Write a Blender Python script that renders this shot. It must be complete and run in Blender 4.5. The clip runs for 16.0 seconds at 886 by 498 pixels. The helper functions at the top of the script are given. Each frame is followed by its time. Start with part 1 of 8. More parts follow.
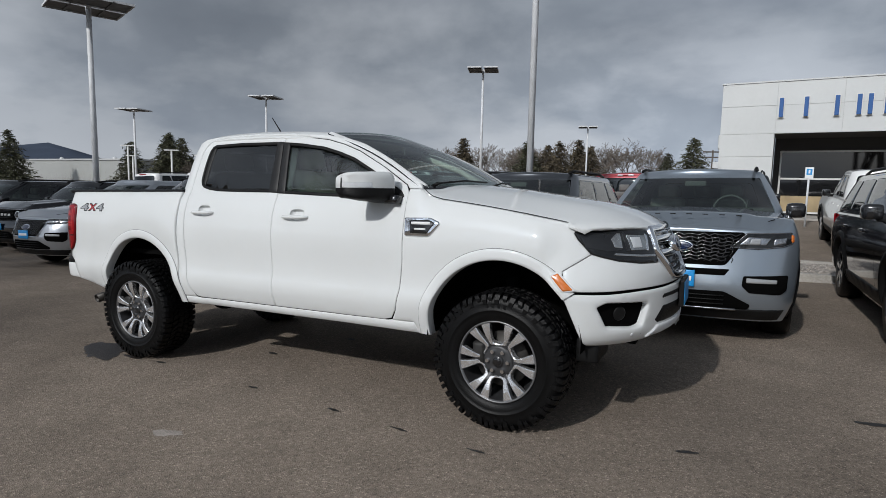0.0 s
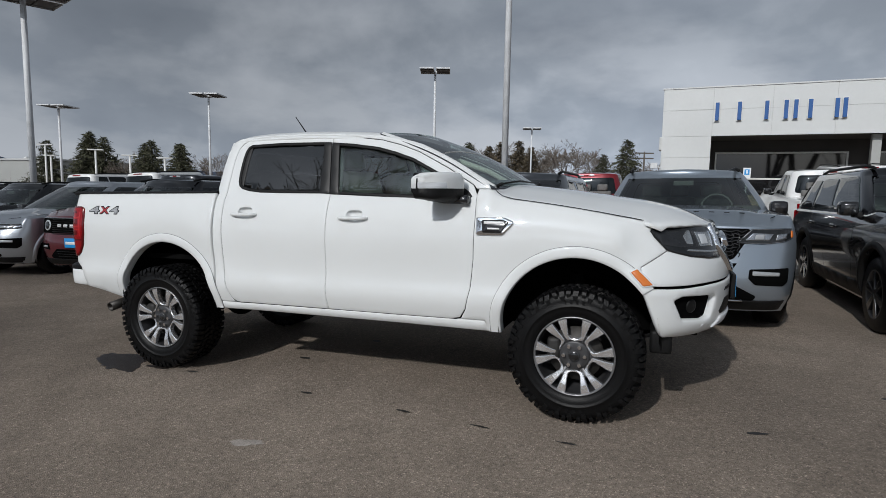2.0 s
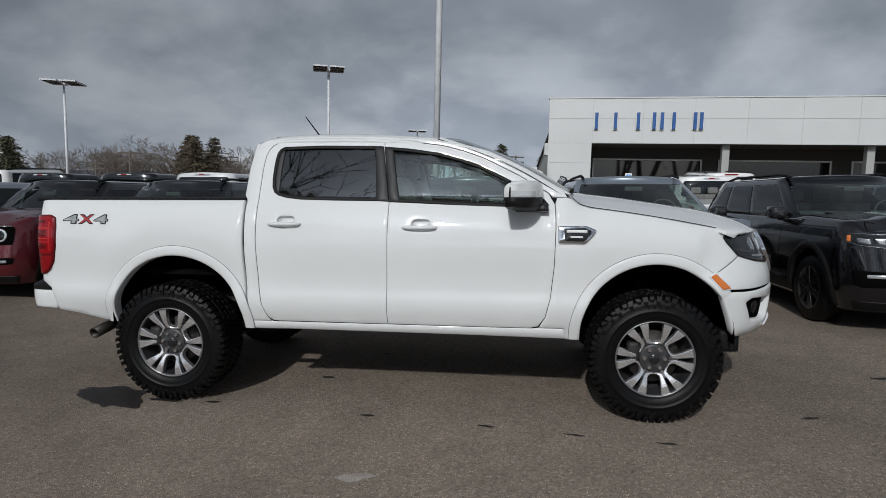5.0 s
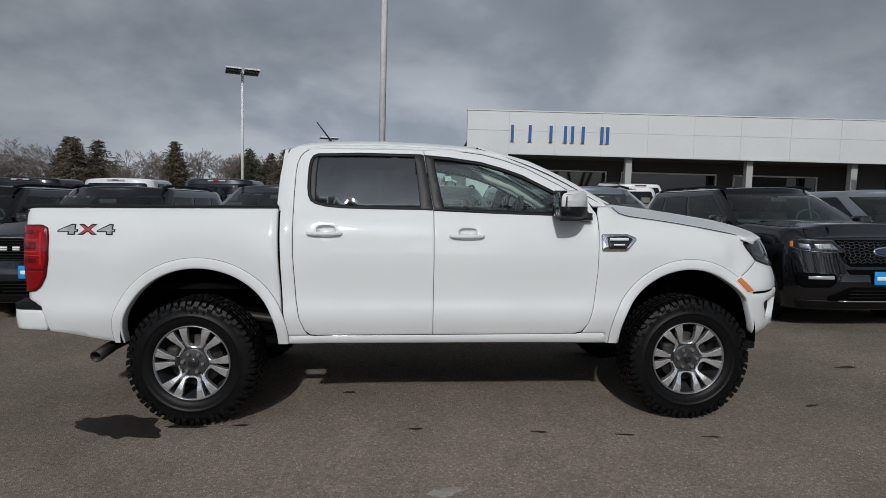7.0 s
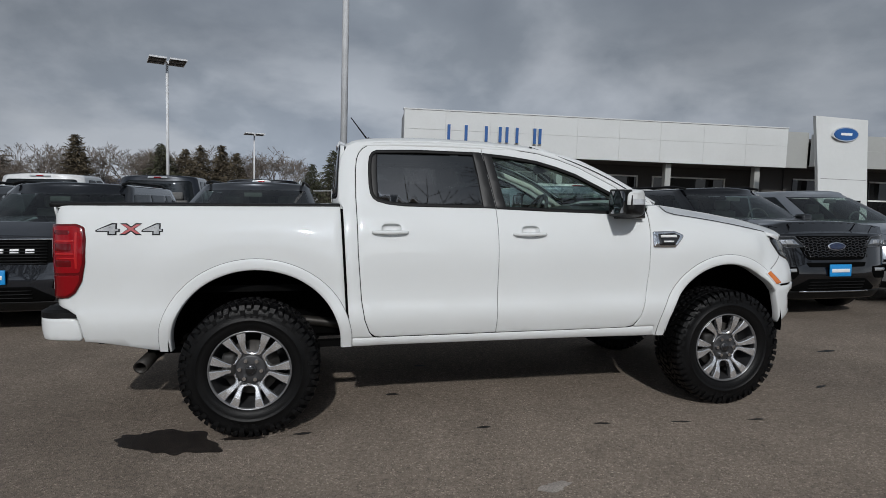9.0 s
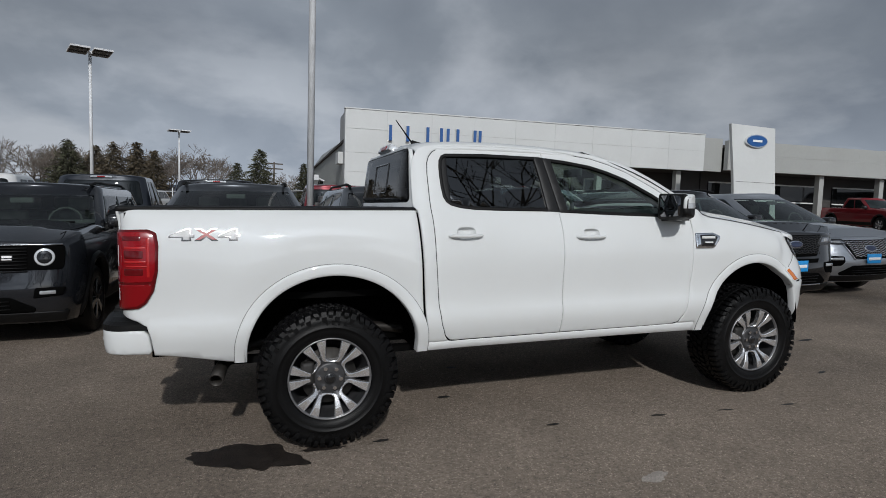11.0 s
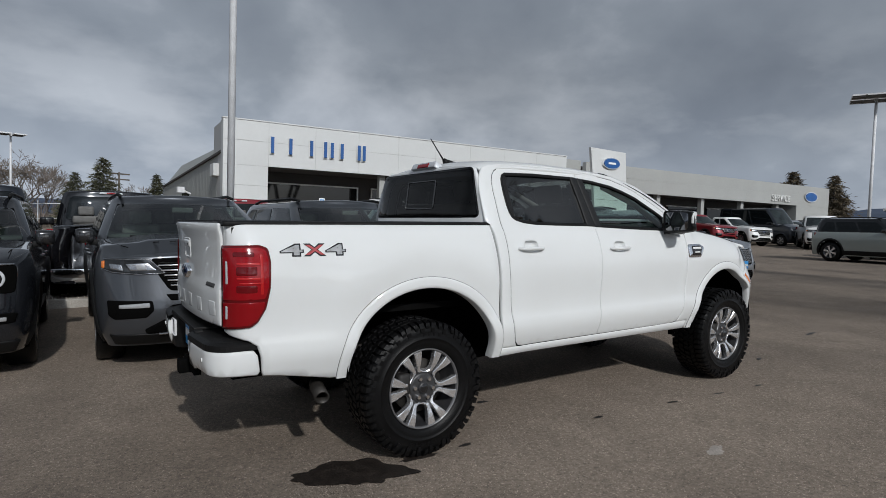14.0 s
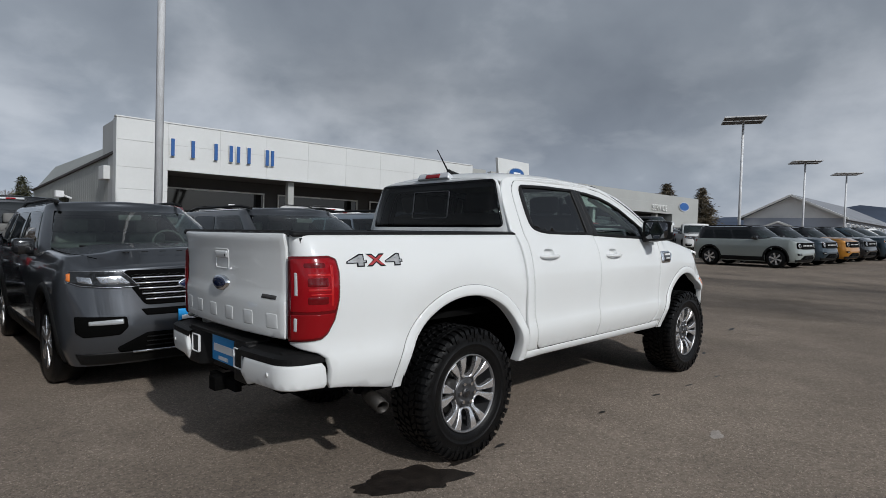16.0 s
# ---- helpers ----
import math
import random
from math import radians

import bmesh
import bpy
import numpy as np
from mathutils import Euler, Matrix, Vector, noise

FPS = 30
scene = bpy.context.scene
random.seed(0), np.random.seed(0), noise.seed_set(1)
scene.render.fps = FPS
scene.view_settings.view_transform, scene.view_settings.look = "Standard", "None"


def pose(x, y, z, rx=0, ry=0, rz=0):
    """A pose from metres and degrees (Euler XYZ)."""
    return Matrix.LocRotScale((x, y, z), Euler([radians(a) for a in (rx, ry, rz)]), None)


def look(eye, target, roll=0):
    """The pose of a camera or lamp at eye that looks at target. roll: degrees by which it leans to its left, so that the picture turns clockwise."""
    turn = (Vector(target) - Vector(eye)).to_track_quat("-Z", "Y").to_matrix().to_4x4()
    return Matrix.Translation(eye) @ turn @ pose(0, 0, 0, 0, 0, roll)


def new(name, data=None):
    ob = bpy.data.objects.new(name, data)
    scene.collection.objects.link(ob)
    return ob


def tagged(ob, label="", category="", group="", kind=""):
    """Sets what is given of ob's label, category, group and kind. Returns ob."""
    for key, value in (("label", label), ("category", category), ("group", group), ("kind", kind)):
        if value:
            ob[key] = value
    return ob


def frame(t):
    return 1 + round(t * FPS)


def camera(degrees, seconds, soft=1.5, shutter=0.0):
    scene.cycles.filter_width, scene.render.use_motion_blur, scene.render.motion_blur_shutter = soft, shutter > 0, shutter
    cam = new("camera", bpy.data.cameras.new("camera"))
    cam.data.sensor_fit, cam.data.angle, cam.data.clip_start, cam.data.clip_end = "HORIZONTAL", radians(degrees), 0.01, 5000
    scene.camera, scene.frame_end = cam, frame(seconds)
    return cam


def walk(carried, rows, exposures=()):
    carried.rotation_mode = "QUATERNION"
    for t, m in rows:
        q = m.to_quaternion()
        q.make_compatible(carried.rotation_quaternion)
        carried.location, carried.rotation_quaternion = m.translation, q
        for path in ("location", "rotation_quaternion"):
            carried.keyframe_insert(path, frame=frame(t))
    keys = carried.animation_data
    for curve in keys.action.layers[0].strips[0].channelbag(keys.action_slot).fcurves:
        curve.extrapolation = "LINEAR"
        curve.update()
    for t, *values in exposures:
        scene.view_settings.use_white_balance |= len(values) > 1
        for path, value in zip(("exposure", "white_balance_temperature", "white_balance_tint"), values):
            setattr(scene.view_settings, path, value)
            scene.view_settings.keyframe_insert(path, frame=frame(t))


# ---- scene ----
cam = camera(75.8, 16.0, soft=0.7)
PATH = [
    (0, (2.781, -3.793, 1.455), (1.867, -2.028, 1.231), 1.19),
    (0.5, (2.598, -3.937, 1.448), (1.729, -2.149, 1.228), 0.99),
    (1, (2.424, -4.051, 1.454), (1.605, -2.240, 1.233), 1.01),
    (1.5, (2.253, -4.132, 1.451), (1.486, -2.299, 1.231), 1.00),
    (2, (2.034, -4.178, 1.438), (1.326, -2.320, 1.220), 0.98),
    (2.5, (1.822, -4.207, 1.450), (1.172, -2.328, 1.226), 1.08),
    (3, (1.608, -4.261, 1.448), (1.020, -2.363, 1.226), 1.10),
    (3.5, (1.387, -4.306, 1.454), (0.870, -2.387, 1.232), 1.24),
    (4, (1.170, -4.335, 1.454), (0.735, -2.395, 1.236), 1.21),
    (6.5, (0.017, -4.448, 1.462), (0.024, -2.457, 1.280), 1.63),
    (7, (-0.220, -4.429, 1.435), (-0.130, -2.438, 1.268), 1.62),
    (7.5, (-0.454, -4.397, 1.444), (-0.288, -2.411, 1.273), 1.75),
    (8, (-0.691, -4.372, 1.413), (-0.458, -2.393, 1.252), 1.68),
    (8.5, (-0.912, -4.354, 1.401), (-0.612, -2.383, 1.243), 1.68),
    (9, (-1.153, -4.311, 1.402), (-0.774, -2.354, 1.240), 1.75),
    (11.5, (-2.297, -4.055, 1.387), (-1.586, -2.191, 1.247), 1.74),
    (12, (-2.514, -4.003, 1.369), (-1.730, -2.167, 1.243), 1.69),
    (12.5, (-2.724, -3.936, 1.379), (-1.870, -2.131, 1.256), 1.69),
    (13, (-2.948, -3.862, 1.372), (-2.018, -2.095, 1.261), 1.84),
    (13.5, (-3.178, -3.801, 1.364), (-2.170, -2.076, 1.267), 1.75),
    (14, (-3.406, -3.702, 1.352), (-2.313, -2.030, 1.267), 1.81),
    (14.5, (-3.615, -3.602, 1.340), (-2.446, -1.981, 1.266), 1.80),
    (15, (-3.810, -3.474, 1.353), (-2.569, -1.907, 1.281), 1.70),
    (15.5, (-3.999, -3.359, 1.338), (-2.689, -1.849, 1.280), 1.64),
    (16, (-4.185, -3.230, 1.341), (-2.801, -1.788, 1.292), 1.73),
]
EXPOSURE = 0.0
walk(cam, [(t, look(eye, target, roll)) for t, eye, target, roll in PATH], exposures=[(0, EXPOSURE + 0.12), (3, EXPOSURE + 0.05), (7, EXPOSURE - 0.09), (10, EXPOSURE - 0.08), (13, EXPOSURE + 0.05), (16, EXPOSURE + 0.15)])

# ---------------------------------------------------------------- light
SUN_FROM = Vector((-0.13, -0.83, 0.545)).normalized()   # towards the sun


def make_world():
    w = bpy.data.worlds.new("sky")
    scene.world = w
    w.use_nodes = True
    nt = w.node_tree
    nt.nodes.clear()
    N = nt.nodes.new
    out, bg = N("ShaderNodeOutputWorld"), N("ShaderNodeBackground")
    sky = N("ShaderNodeTexSky")
    sky.sky_type, sky.sun_disc = "NISHITA", False
    sky.sun_elevation = math.asin(SUN_FROM.z)
    sky.sun_rotation = math.atan2(SUN_FROM.x, SUN_FROM.y)
    gain = N("ShaderNodeVectorMath")
    gain.operation = "SCALE"
    gain.inputs["Scale"].default_value = 0.09
    nt.links.new(sky.outputs[0], gain.inputs[0])
    # cloud layer: the view direction cast onto a flat deck
    geo, sep = N("ShaderNodeTexCoord"), N("ShaderNodeSeparateXYZ")
    nt.links.new(geo.outputs["Generated"], sep.inputs[0])
    up = N("ShaderNodeMath")
    up.operation = "MAXIMUM"
    up.inputs[1].default_value = 0.0
    nt.links.new(sep.outputs["Z"], up.inputs[0])
    off = N("ShaderNodeMath")
    off.operation = "ADD"
    off.inputs[1].default_value = 0.80
    nt.links.new(up.outputs[0], off.inputs[0])
    div = N("ShaderNodeVectorMath")
    div.operation = "DIVIDE"
    comb = N("ShaderNodeCombineXYZ")
    for k in range(3):
        nt.links.new(off.outputs[0], comb.inputs[k])
    nt.links.new(geo.outputs["Generated"], div.inputs[0])
    nt.links.new(comb.outputs[0], div.inputs[1])
    big, fine = N("ShaderNodeTexNoise"), N("ShaderNodeTexNoise")
    big.inputs["Scale"].default_value, big.inputs["Detail"].default_value = 3.4, 7.0
    big.inputs["Roughness"].default_value = 0.50
    big.inputs["Distortion"].default_value = 0.1
    fine.inputs["Scale"].default_value, fine.inputs["Detail"].default_value = 0.45, 3.0
    nt.links.new(div.outputs[0], big.inputs["Vector"])
    nt.links.new(div.outputs[0], fine.inputs["Vector"])
    ramp = N("ShaderNodeValToRGB")
    el = ramp.color_ramp.elements
    el[0].position, el[0].color = 0.30, (0.164, 0.191, 0.234, 1)
    el[1].position, el[1].color = 0.78, (0.47, 0.505, 0.56, 1)
    mid = el.new(0.52)
    mid.color = (0.224, 0.256, 0.302, 1)
    nt.links.new(big.outputs["Fac"], ramp.inputs[0])
    # brighter towards the horizon
    hor = N("ShaderNodeMapRange")
    hor.inputs["From Min"].default_value, hor.inputs["From Max"].default_value = 0.04, 0.24
    hor.inputs["To Min"].default_value, hor.inputs["To Max"].default_value = 1.50, 1.0
    nt.links.new(up.outputs[0], hor.inputs["Value"])
    lit = N("ShaderNodeVectorMath")
    lit.operation = "SCALE"
    nt.links.new(ramp.outputs[0], lit.inputs[0])
    nt.links.new(hor.outputs[0], lit.inputs["Scale"])
    # white heaps low over the horizon
    stretch, heap, heapf, low, both = N("ShaderNodeMapping"), N("ShaderNodeTexNoise"), N("ShaderNodeMapRange"), N("ShaderNodeMapRange"), N("ShaderNodeMath")
    stretch.inputs["Scale"].default_value = (1.0, 1.0, 2.4)
    nt.links.new(geo.outputs["Generated"], stretch.inputs["Vector"])
    nt.links.new(stretch.outputs[0], heap.inputs["Vector"])
    heap.inputs["Scale"].default_value, heap.inputs["Detail"].default_value, heap.inputs["Roughness"].default_value = 3.1, 8.0, 0.52
    for nd, a0, a1, b0, b1 in ((heapf, 0.46, 0.62, 0.0, 1.0), (low, 0.04, 0.34, 0.75, 0.0)):
        for key, val in (("From Min", a0), ("From Max", a1), ("To Min", b0), ("To Max", b1)):
            nd.inputs[key].default_value = val
    nt.links.new(heap.outputs["Fac"], heapf.inputs["Value"])
    nt.links.new(up.outputs[0], low.inputs["Value"])
    both.operation = "MULTIPLY"
    nt.links.new(heapf.outputs[0], both.inputs[0])
    nt.links.new(low.outputs[0], both.inputs[1])
    puff = N("ShaderNodeMix")
    puff.data_type = "RGBA"
    puff.inputs["B"].default_value = (0.545, 0.58, 0.63, 1)
    nt.links.new(both.outputs[0], puff.inputs["Factor"])
    nt.links.new(lit.outputs[0], puff.inputs["A"])
    gap = N("ShaderNodeMapRange")
    gap.inputs["From Min"].default_value, gap.inputs["From Max"].default_value = 0.60, 0.72
    gap.inputs["To Min"].default_value, gap.inputs["To Max"].default_value = 0.0, 0.30
    nt.links.new(fine.outputs["Fac"], gap.inputs["Value"])
    mix = N("ShaderNodeMix")
    mix.data_type = "RGBA"
    nt.links.new(gap.outputs[0], mix.inputs["Factor"])
    nt.links.new(puff.outputs["Result"], mix.inputs["A"])
    nt.links.new(gain.outputs[0], mix.inputs["B"])
    # the veil of cloud is brighter round the sun
    nrm = N("ShaderNodeVectorMath")
    nrm.operation = "DOT_PRODUCT"
    nrm.inputs[1].default_value = SUN_FROM
    nt.links.new(geo.outputs["Generated"], nrm.inputs[0])
    pos = N("ShaderNodeMath")
    pos.operation = "MAXIMUM"
    pos.inputs[1].default_value = 0.0
    nt.links.new(nrm.outputs["Value"], pos.inputs[0])
    pw = N("ShaderNodeMath")
    pw.operation = "POWER"
    pw.inputs[1].default_value = 5.0
    nt.links.new(pos.outputs[0], pw.inputs[0])
    gl = N("ShaderNodeMath")
    gl.operation = "MULTIPLY_ADD"
    gl.inputs[1].default_value, gl.inputs[2].default_value = 2.6, 1.0
    nt.links.new(pw.outputs[0], gl.inputs[0])
    pw2, gl2 = N("ShaderNodeMath"), N("ShaderNodeMath")
    pw2.operation, gl2.operation = "POWER", "MULTIPLY_ADD"
    pw2.inputs[1].default_value, gl2.inputs[1].default_value = 60.0, 10.0
    nt.links.new(pos.outputs[0], pw2.inputs[0])
    nt.links.new(pw2.outputs[0], gl2.inputs[0])
    nt.links.new(gl.outputs[0], gl2.inputs[2])
    gl = gl2
    veil = N("ShaderNodeVectorMath")
    veil.operation = "SCALE"
    nt.links.new(mix.outputs["Result"], veil.inputs[0])
    nt.links.new(gl.outputs[0], veil.inputs["Scale"])
    # broad darker and paler masses in the deck, and a heavier deck overhead
    last = None
    for az, k, g in ((136, 9.0, -0.30), (90, 40.0, 0.18), (52, 40.0, -0.16), (20, 16.0, -0.10)):
        dt, ps, pk, ga = N("ShaderNodeVectorMath"), N("ShaderNodeMath"), N("ShaderNodeMath"), N("ShaderNodeMath")
        dt.operation, ps.operation, pk.operation, ga.operation = "DOT_PRODUCT", "MAXIMUM", "POWER", "MULTIPLY_ADD"
        dt.inputs[1].default_value = (math.cos(radians(az)) * 0.98, math.sin(radians(az)) * 0.98, 0.19)
        nt.links.new(geo.outputs["Generated"], dt.inputs[0])
        ps.inputs[1].default_value = 0.0
        nt.links.new(dt.outputs["Value"], ps.inputs[0])
        pk.inputs[1].default_value = k
        nt.links.new(ps.outputs[0], pk.inputs[0])
        nt.links.new(pk.outputs[0], ga.inputs[0])
        ga.inputs[1].default_value, ga.inputs[2].default_value = g, 1.0
        if last is not None:
            nt.links.new(last.outputs[0], ga.inputs[2])
        last = ga
    over, tot, mass = N("ShaderNodeMapRange"), N("ShaderNodeMath"), N("ShaderNodeVectorMath")
    for key, val in (("From Min", 0.40), ("From Max", 0.85), ("To Min", 1.0), ("To Max", 0.55)):
        over.inputs[key].default_value = val
    nt.links.new(up.outputs[0], over.inputs["Value"])
    tot.operation, mass.operation = "MULTIPLY", "SCALE"
    nt.links.new(last.outputs[0], tot.inputs[0])
    nt.links.new(over.outputs[0], tot.inputs[1])
    nt.links.new(veil.outputs[0], mass.inputs[0])
    nt.links.new(tot.outputs[0], mass.inputs["Scale"])
    nt.links.new(mass.outputs[0], bg.inputs["Color"])
    bg.inputs["Strength"].default_value = 1.0
    nt.links.new(bg.outputs[0], out.inputs["Surface"])


make_world()
sun_data = bpy.data.lights.new("sun", "SUN")
sun_data.energy, sun_data.angle, sun_data.color = 2.25, radians(1.5), (1.0, 0.985, 0.965)
sun = new("sun", sun_data)
sun.matrix_world = look((0, 0, 60), tuple(Vector((0, 0, 60)) - SUN_FROM))


# ---------------------------------------------------------------- materials
def mat(name, color=(0.5, 0.5, 0.5), rough=0.5, metal=0.0, coat=0.0, coat_rough=0.03, emit=None, spec=0.5,
        var=0.0, vscale=3.0, grain=0.0, gscale=60.0, bump=0.0, bscale=80.0, rvar=0.0, rand=0.0):
    m = bpy.data.materials.new(name)
    m.use_nodes = True
    nt = m.node_tree
    b = nt.nodes["Principled BSDF"]
    b.inputs["Base Color"].default_value = (*color, 1)
    b.inputs["Roughness"].default_value, b.inputs["Metallic"].default_value = rough, metal
    b.inputs["Coat Weight"].default_value, b.inputs["Coat Roughness"].default_value = coat, coat_rough
    b.inputs["Specular IOR Level"].default_value = spec
    if emit:
        b.inputs["Emission Color"].default_value, b.inputs["Emission Strength"].default_value = (*emit[0], 1), emit[1]
    tc = nt.nodes.new("ShaderNodeTexCoord")

    def nz(scale, detail=5.0):
        n = nt.nodes.new("ShaderNodeTexNoise")
        n.inputs["Scale"].default_value, n.inputs["Detail"].default_value = scale, detail
        nt.links.new(tc.outputs["Object"], n.inputs["Vector"])
        return n.outputs["Fac"]

    def scaled(fac, lo, hi):
        r = nt.nodes.new("ShaderNodeMapRange")
        r.inputs["From Min"].default_value, r.inputs["From Max"].default_value = 0.3, 0.7
        r.inputs["To Min"].default_value, r.inputs["To Max"].default_value = lo, hi
        nt.links.new(fac, r.inputs["Value"])
        return r.outputs[0]
    gains = []
    if var:
        gains.append(scaled(nz(vscale), 1 - var, 1 + var))
    if grain:
        gains.append(scaled(nz(gscale, 3.0), 1 - grain, 1 + grain))
    if rand:
        oi = nt.nodes.new("ShaderNodeObjectInfo")
        r = nt.nodes.new("ShaderNodeMapRange")
        r.inputs["To Min"].default_value, r.inputs["To Max"].default_value = 1 - rand, 1 + rand
        nt.links.new(oi.outputs["Random"], r.inputs["Value"])
        gains.append(r.outputs[0])
    if gains:
        last = None
        for g in gains:
            v = nt.nodes.new("ShaderNodeVectorMath")
            v.operation = "SCALE"
            if last is None:
                v.inputs[0].default_value = color
            else:
                nt.links.new(last, v.inputs[0])
            nt.links.new(g, v.inputs["Scale"])
            last = v.outputs[0]
        nt.links.new(last, b.inputs["Base Color"])
    if rvar:
        nt.links.new(scaled(nz(vscale * 2.3), max(0.02, rough - rvar), rough + rvar), b.inputs["Roughness"])
    if bump:
        bn = nt.nodes.new("ShaderNodeBump")
        bn.inputs["Strength"].default_value, bn.inputs["Distance"].default_value = bump, 0.01
        nt.links.new(nz(bscale, 4.0), bn.inputs["Height"])
        nt.links.new(bn.outputs[0], b.inputs["Normal"])
    return m


def glass(name, tint, f0=0.05):
    """A pane: clear tint, with gloss that grows towards a glancing view, alike on both faces."""
    m = bpy.data.materials.new(name)
    m.use_nodes = True
    nt = m.node_tree
    nt.nodes.clear()
    out, mix = nt.nodes.new("ShaderNodeOutputMaterial"), nt.nodes.new("ShaderNodeMixShader")
    tr, gl, lw = nt.nodes.new("ShaderNodeBsdfTransparent"), nt.nodes.new("ShaderNodeBsdfGlossy"), nt.nodes.new("ShaderNodeLayerWeight")
    p5, ma = nt.nodes.new("ShaderNodeMath"), nt.nodes.new("ShaderNodeMath")
    tr.inputs[0].default_value = (*tint, 1)
    gl.inputs["Roughness"].default_value = 0.012
    lw.inputs["Blend"].default_value = 0.5
    p5.operation, ma.operation = "POWER", "MULTIPLY_ADD"
    p5.inputs[1].default_value = 5.0
    ma.inputs[1].default_value, ma.inputs[2].default_value = 1 - f0, f0
    nt.links.new(lw.outputs["Facing"], p5.inputs[0])
    nt.links.new(p5.outputs[0], ma.inputs[0])
    nt.links.new(ma.outputs[0], mix.inputs[0])
    nt.links.new(tr.outputs[0], mix.inputs[1])
    nt.links.new(gl.outputs[0], mix.inputs[2])
    nt.links.new(mix.outputs[0], out.inputs["Surface"])
    return m


def smooth(a, b, x):
    t = min(1.0, max(0.0, (x - a) / (b - a)))
    return t * t * (3 - 2 * t)


def gz(x, y):
    cx, cy = max(-45.0, min(60.0, x)), max(-30.0, min(30.0, y))
    return 0.0225 * cx - 0.008 * cy - 0.01 + 0.52 * smooth(10.0, 20.0, y) * smooth(30.0, 16.0, abs(x - 6)) 


def asphalt_material():
    m = mat("asphalt", (0.078, 0.071, 0.065), rough=0.9, spec=0.1)
    nt = m.node_tree
    b = nt.nodes["Principled BSDF"]
    tc = nt.nodes.new("ShaderNodeTexCoord")

    def nz(scale, detail, rough=0.55, dist=0.0, sc=None):
        n = nt.nodes.new("ShaderNodeTexNoise")
        n.inputs["Scale"].default_value, n.inputs["Detail"].default_value = scale, detail
        n.inputs["Roughness"].default_value, n.inputs["Distortion"].default_value = rough, dist
        nt.links.new(tc.outputs["Object"], n.inputs["Vector"])
        return n.outputs["Fac"]

    def rng(s, a, b_, lo, hi):
        r = nt.nodes.new("ShaderNodeMapRange")
        for k, v in (("From Min", a), ("From Max", b_), ("To Min", lo), ("To Max", hi)):
            r.inputs[k].default_value = v
        nt.links.new(s, r.inputs["Value"])
        return r.outputs[0]

    def mul(a, b_):
        n = nt.nodes.new("ShaderNodeMath")
        n.operation = "MULTIPLY"
        nt.links.new(a, n.inputs[0])
        nt.links.new(b_, n.inputs[1])
        return n.outputs[0]
    vo = nt.nodes.new("ShaderNodeTexVoronoi")
    vo.inputs["Scale"].default_value = 165.0
    nt.links.new(tc.outputs["Object"], vo.inputs["Vector"])
    stone = nt.nodes.new("ShaderNodeSeparateColor")
    nt.links.new(vo.outputs["Color"], stone.inputs[0])
    chips = rng(stone.outputs[0], 0.86, 1.0, 1.0, 2.0)
    dark = rng(stone.outputs[1], 0.0, 0.25, 0.55, 1.0)
    g = mul(mul(chips, dark), rng(nz(0.35, 4.0), 0.3, 0.7, 0.86, 1.14))
    g = mul(g, rng(nz(2.2, 6.0, 0.6, 0.4), 0.35, 0.7, 0.9, 1.1))
    g = mul(g, rng(nz(38.0, 3.0), 0.3, 0.7, 0.78, 1.22))
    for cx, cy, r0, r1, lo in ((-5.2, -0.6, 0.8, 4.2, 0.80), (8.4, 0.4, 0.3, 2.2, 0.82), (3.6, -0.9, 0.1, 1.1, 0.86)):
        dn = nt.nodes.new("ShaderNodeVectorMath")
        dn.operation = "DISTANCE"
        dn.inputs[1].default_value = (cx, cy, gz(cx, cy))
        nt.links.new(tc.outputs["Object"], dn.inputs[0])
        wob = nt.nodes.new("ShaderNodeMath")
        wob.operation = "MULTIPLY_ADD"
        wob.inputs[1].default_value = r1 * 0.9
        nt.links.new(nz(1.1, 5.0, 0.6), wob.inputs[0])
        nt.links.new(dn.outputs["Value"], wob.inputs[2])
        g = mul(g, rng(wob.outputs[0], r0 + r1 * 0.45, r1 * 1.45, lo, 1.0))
    v = nt.nodes.new("ShaderNodeVectorMath")
    v.operation = "SCALE"
    v.inputs[0].default_value = (0.217, 0.180, 0.147)
    nt.links.new(g, v.inputs["Scale"])
    nt.links.new(v.outputs[0], b.inputs["Base Color"])
    bn = nt.nodes.new("ShaderNodeBump")
    bn.inputs["Strength"].default_value, bn.inputs["Distance"].default_value = 0.55, 0.006
    nt.links.new(vo.outputs["Distance"], bn.inputs["Height"])
    nt.links.new(bn.outputs[0], b.inputs["Normal"])
    return m


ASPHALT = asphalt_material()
WHITE_PAINT = mat("white_paint", (0.668, 0.684, 0.682), rough=0.5, spec=0.06, coat=1.0, coat_rough=0.035, var=0.02, vscale=1.6, bump=0.012, bscale=6)
BLACK_PLASTIC = mat("black_plastic", (0.008, 0.008, 0.0082), rough=0.5, spec=0.16, bump=0.15, bscale=300, var=0.2, vscale=6)
GLOSS_BLACK = mat("gloss_black", (0.012, 0.012, 0.013), rough=0.16, coat=0.6)
PILLAR_BLACK = mat("pillar_black", (0.012, 0.012, 0.0125), rough=0.45, spec=0.3)
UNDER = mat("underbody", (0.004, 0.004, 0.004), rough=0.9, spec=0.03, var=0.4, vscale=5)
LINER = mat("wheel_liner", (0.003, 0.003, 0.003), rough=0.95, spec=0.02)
RUBBER = mat("rubber", (0.0036, 0.0036, 0.0038), rough=0.42, spec=0.17, var=0.25, vscale=7, bump=0.2, bscale=140)
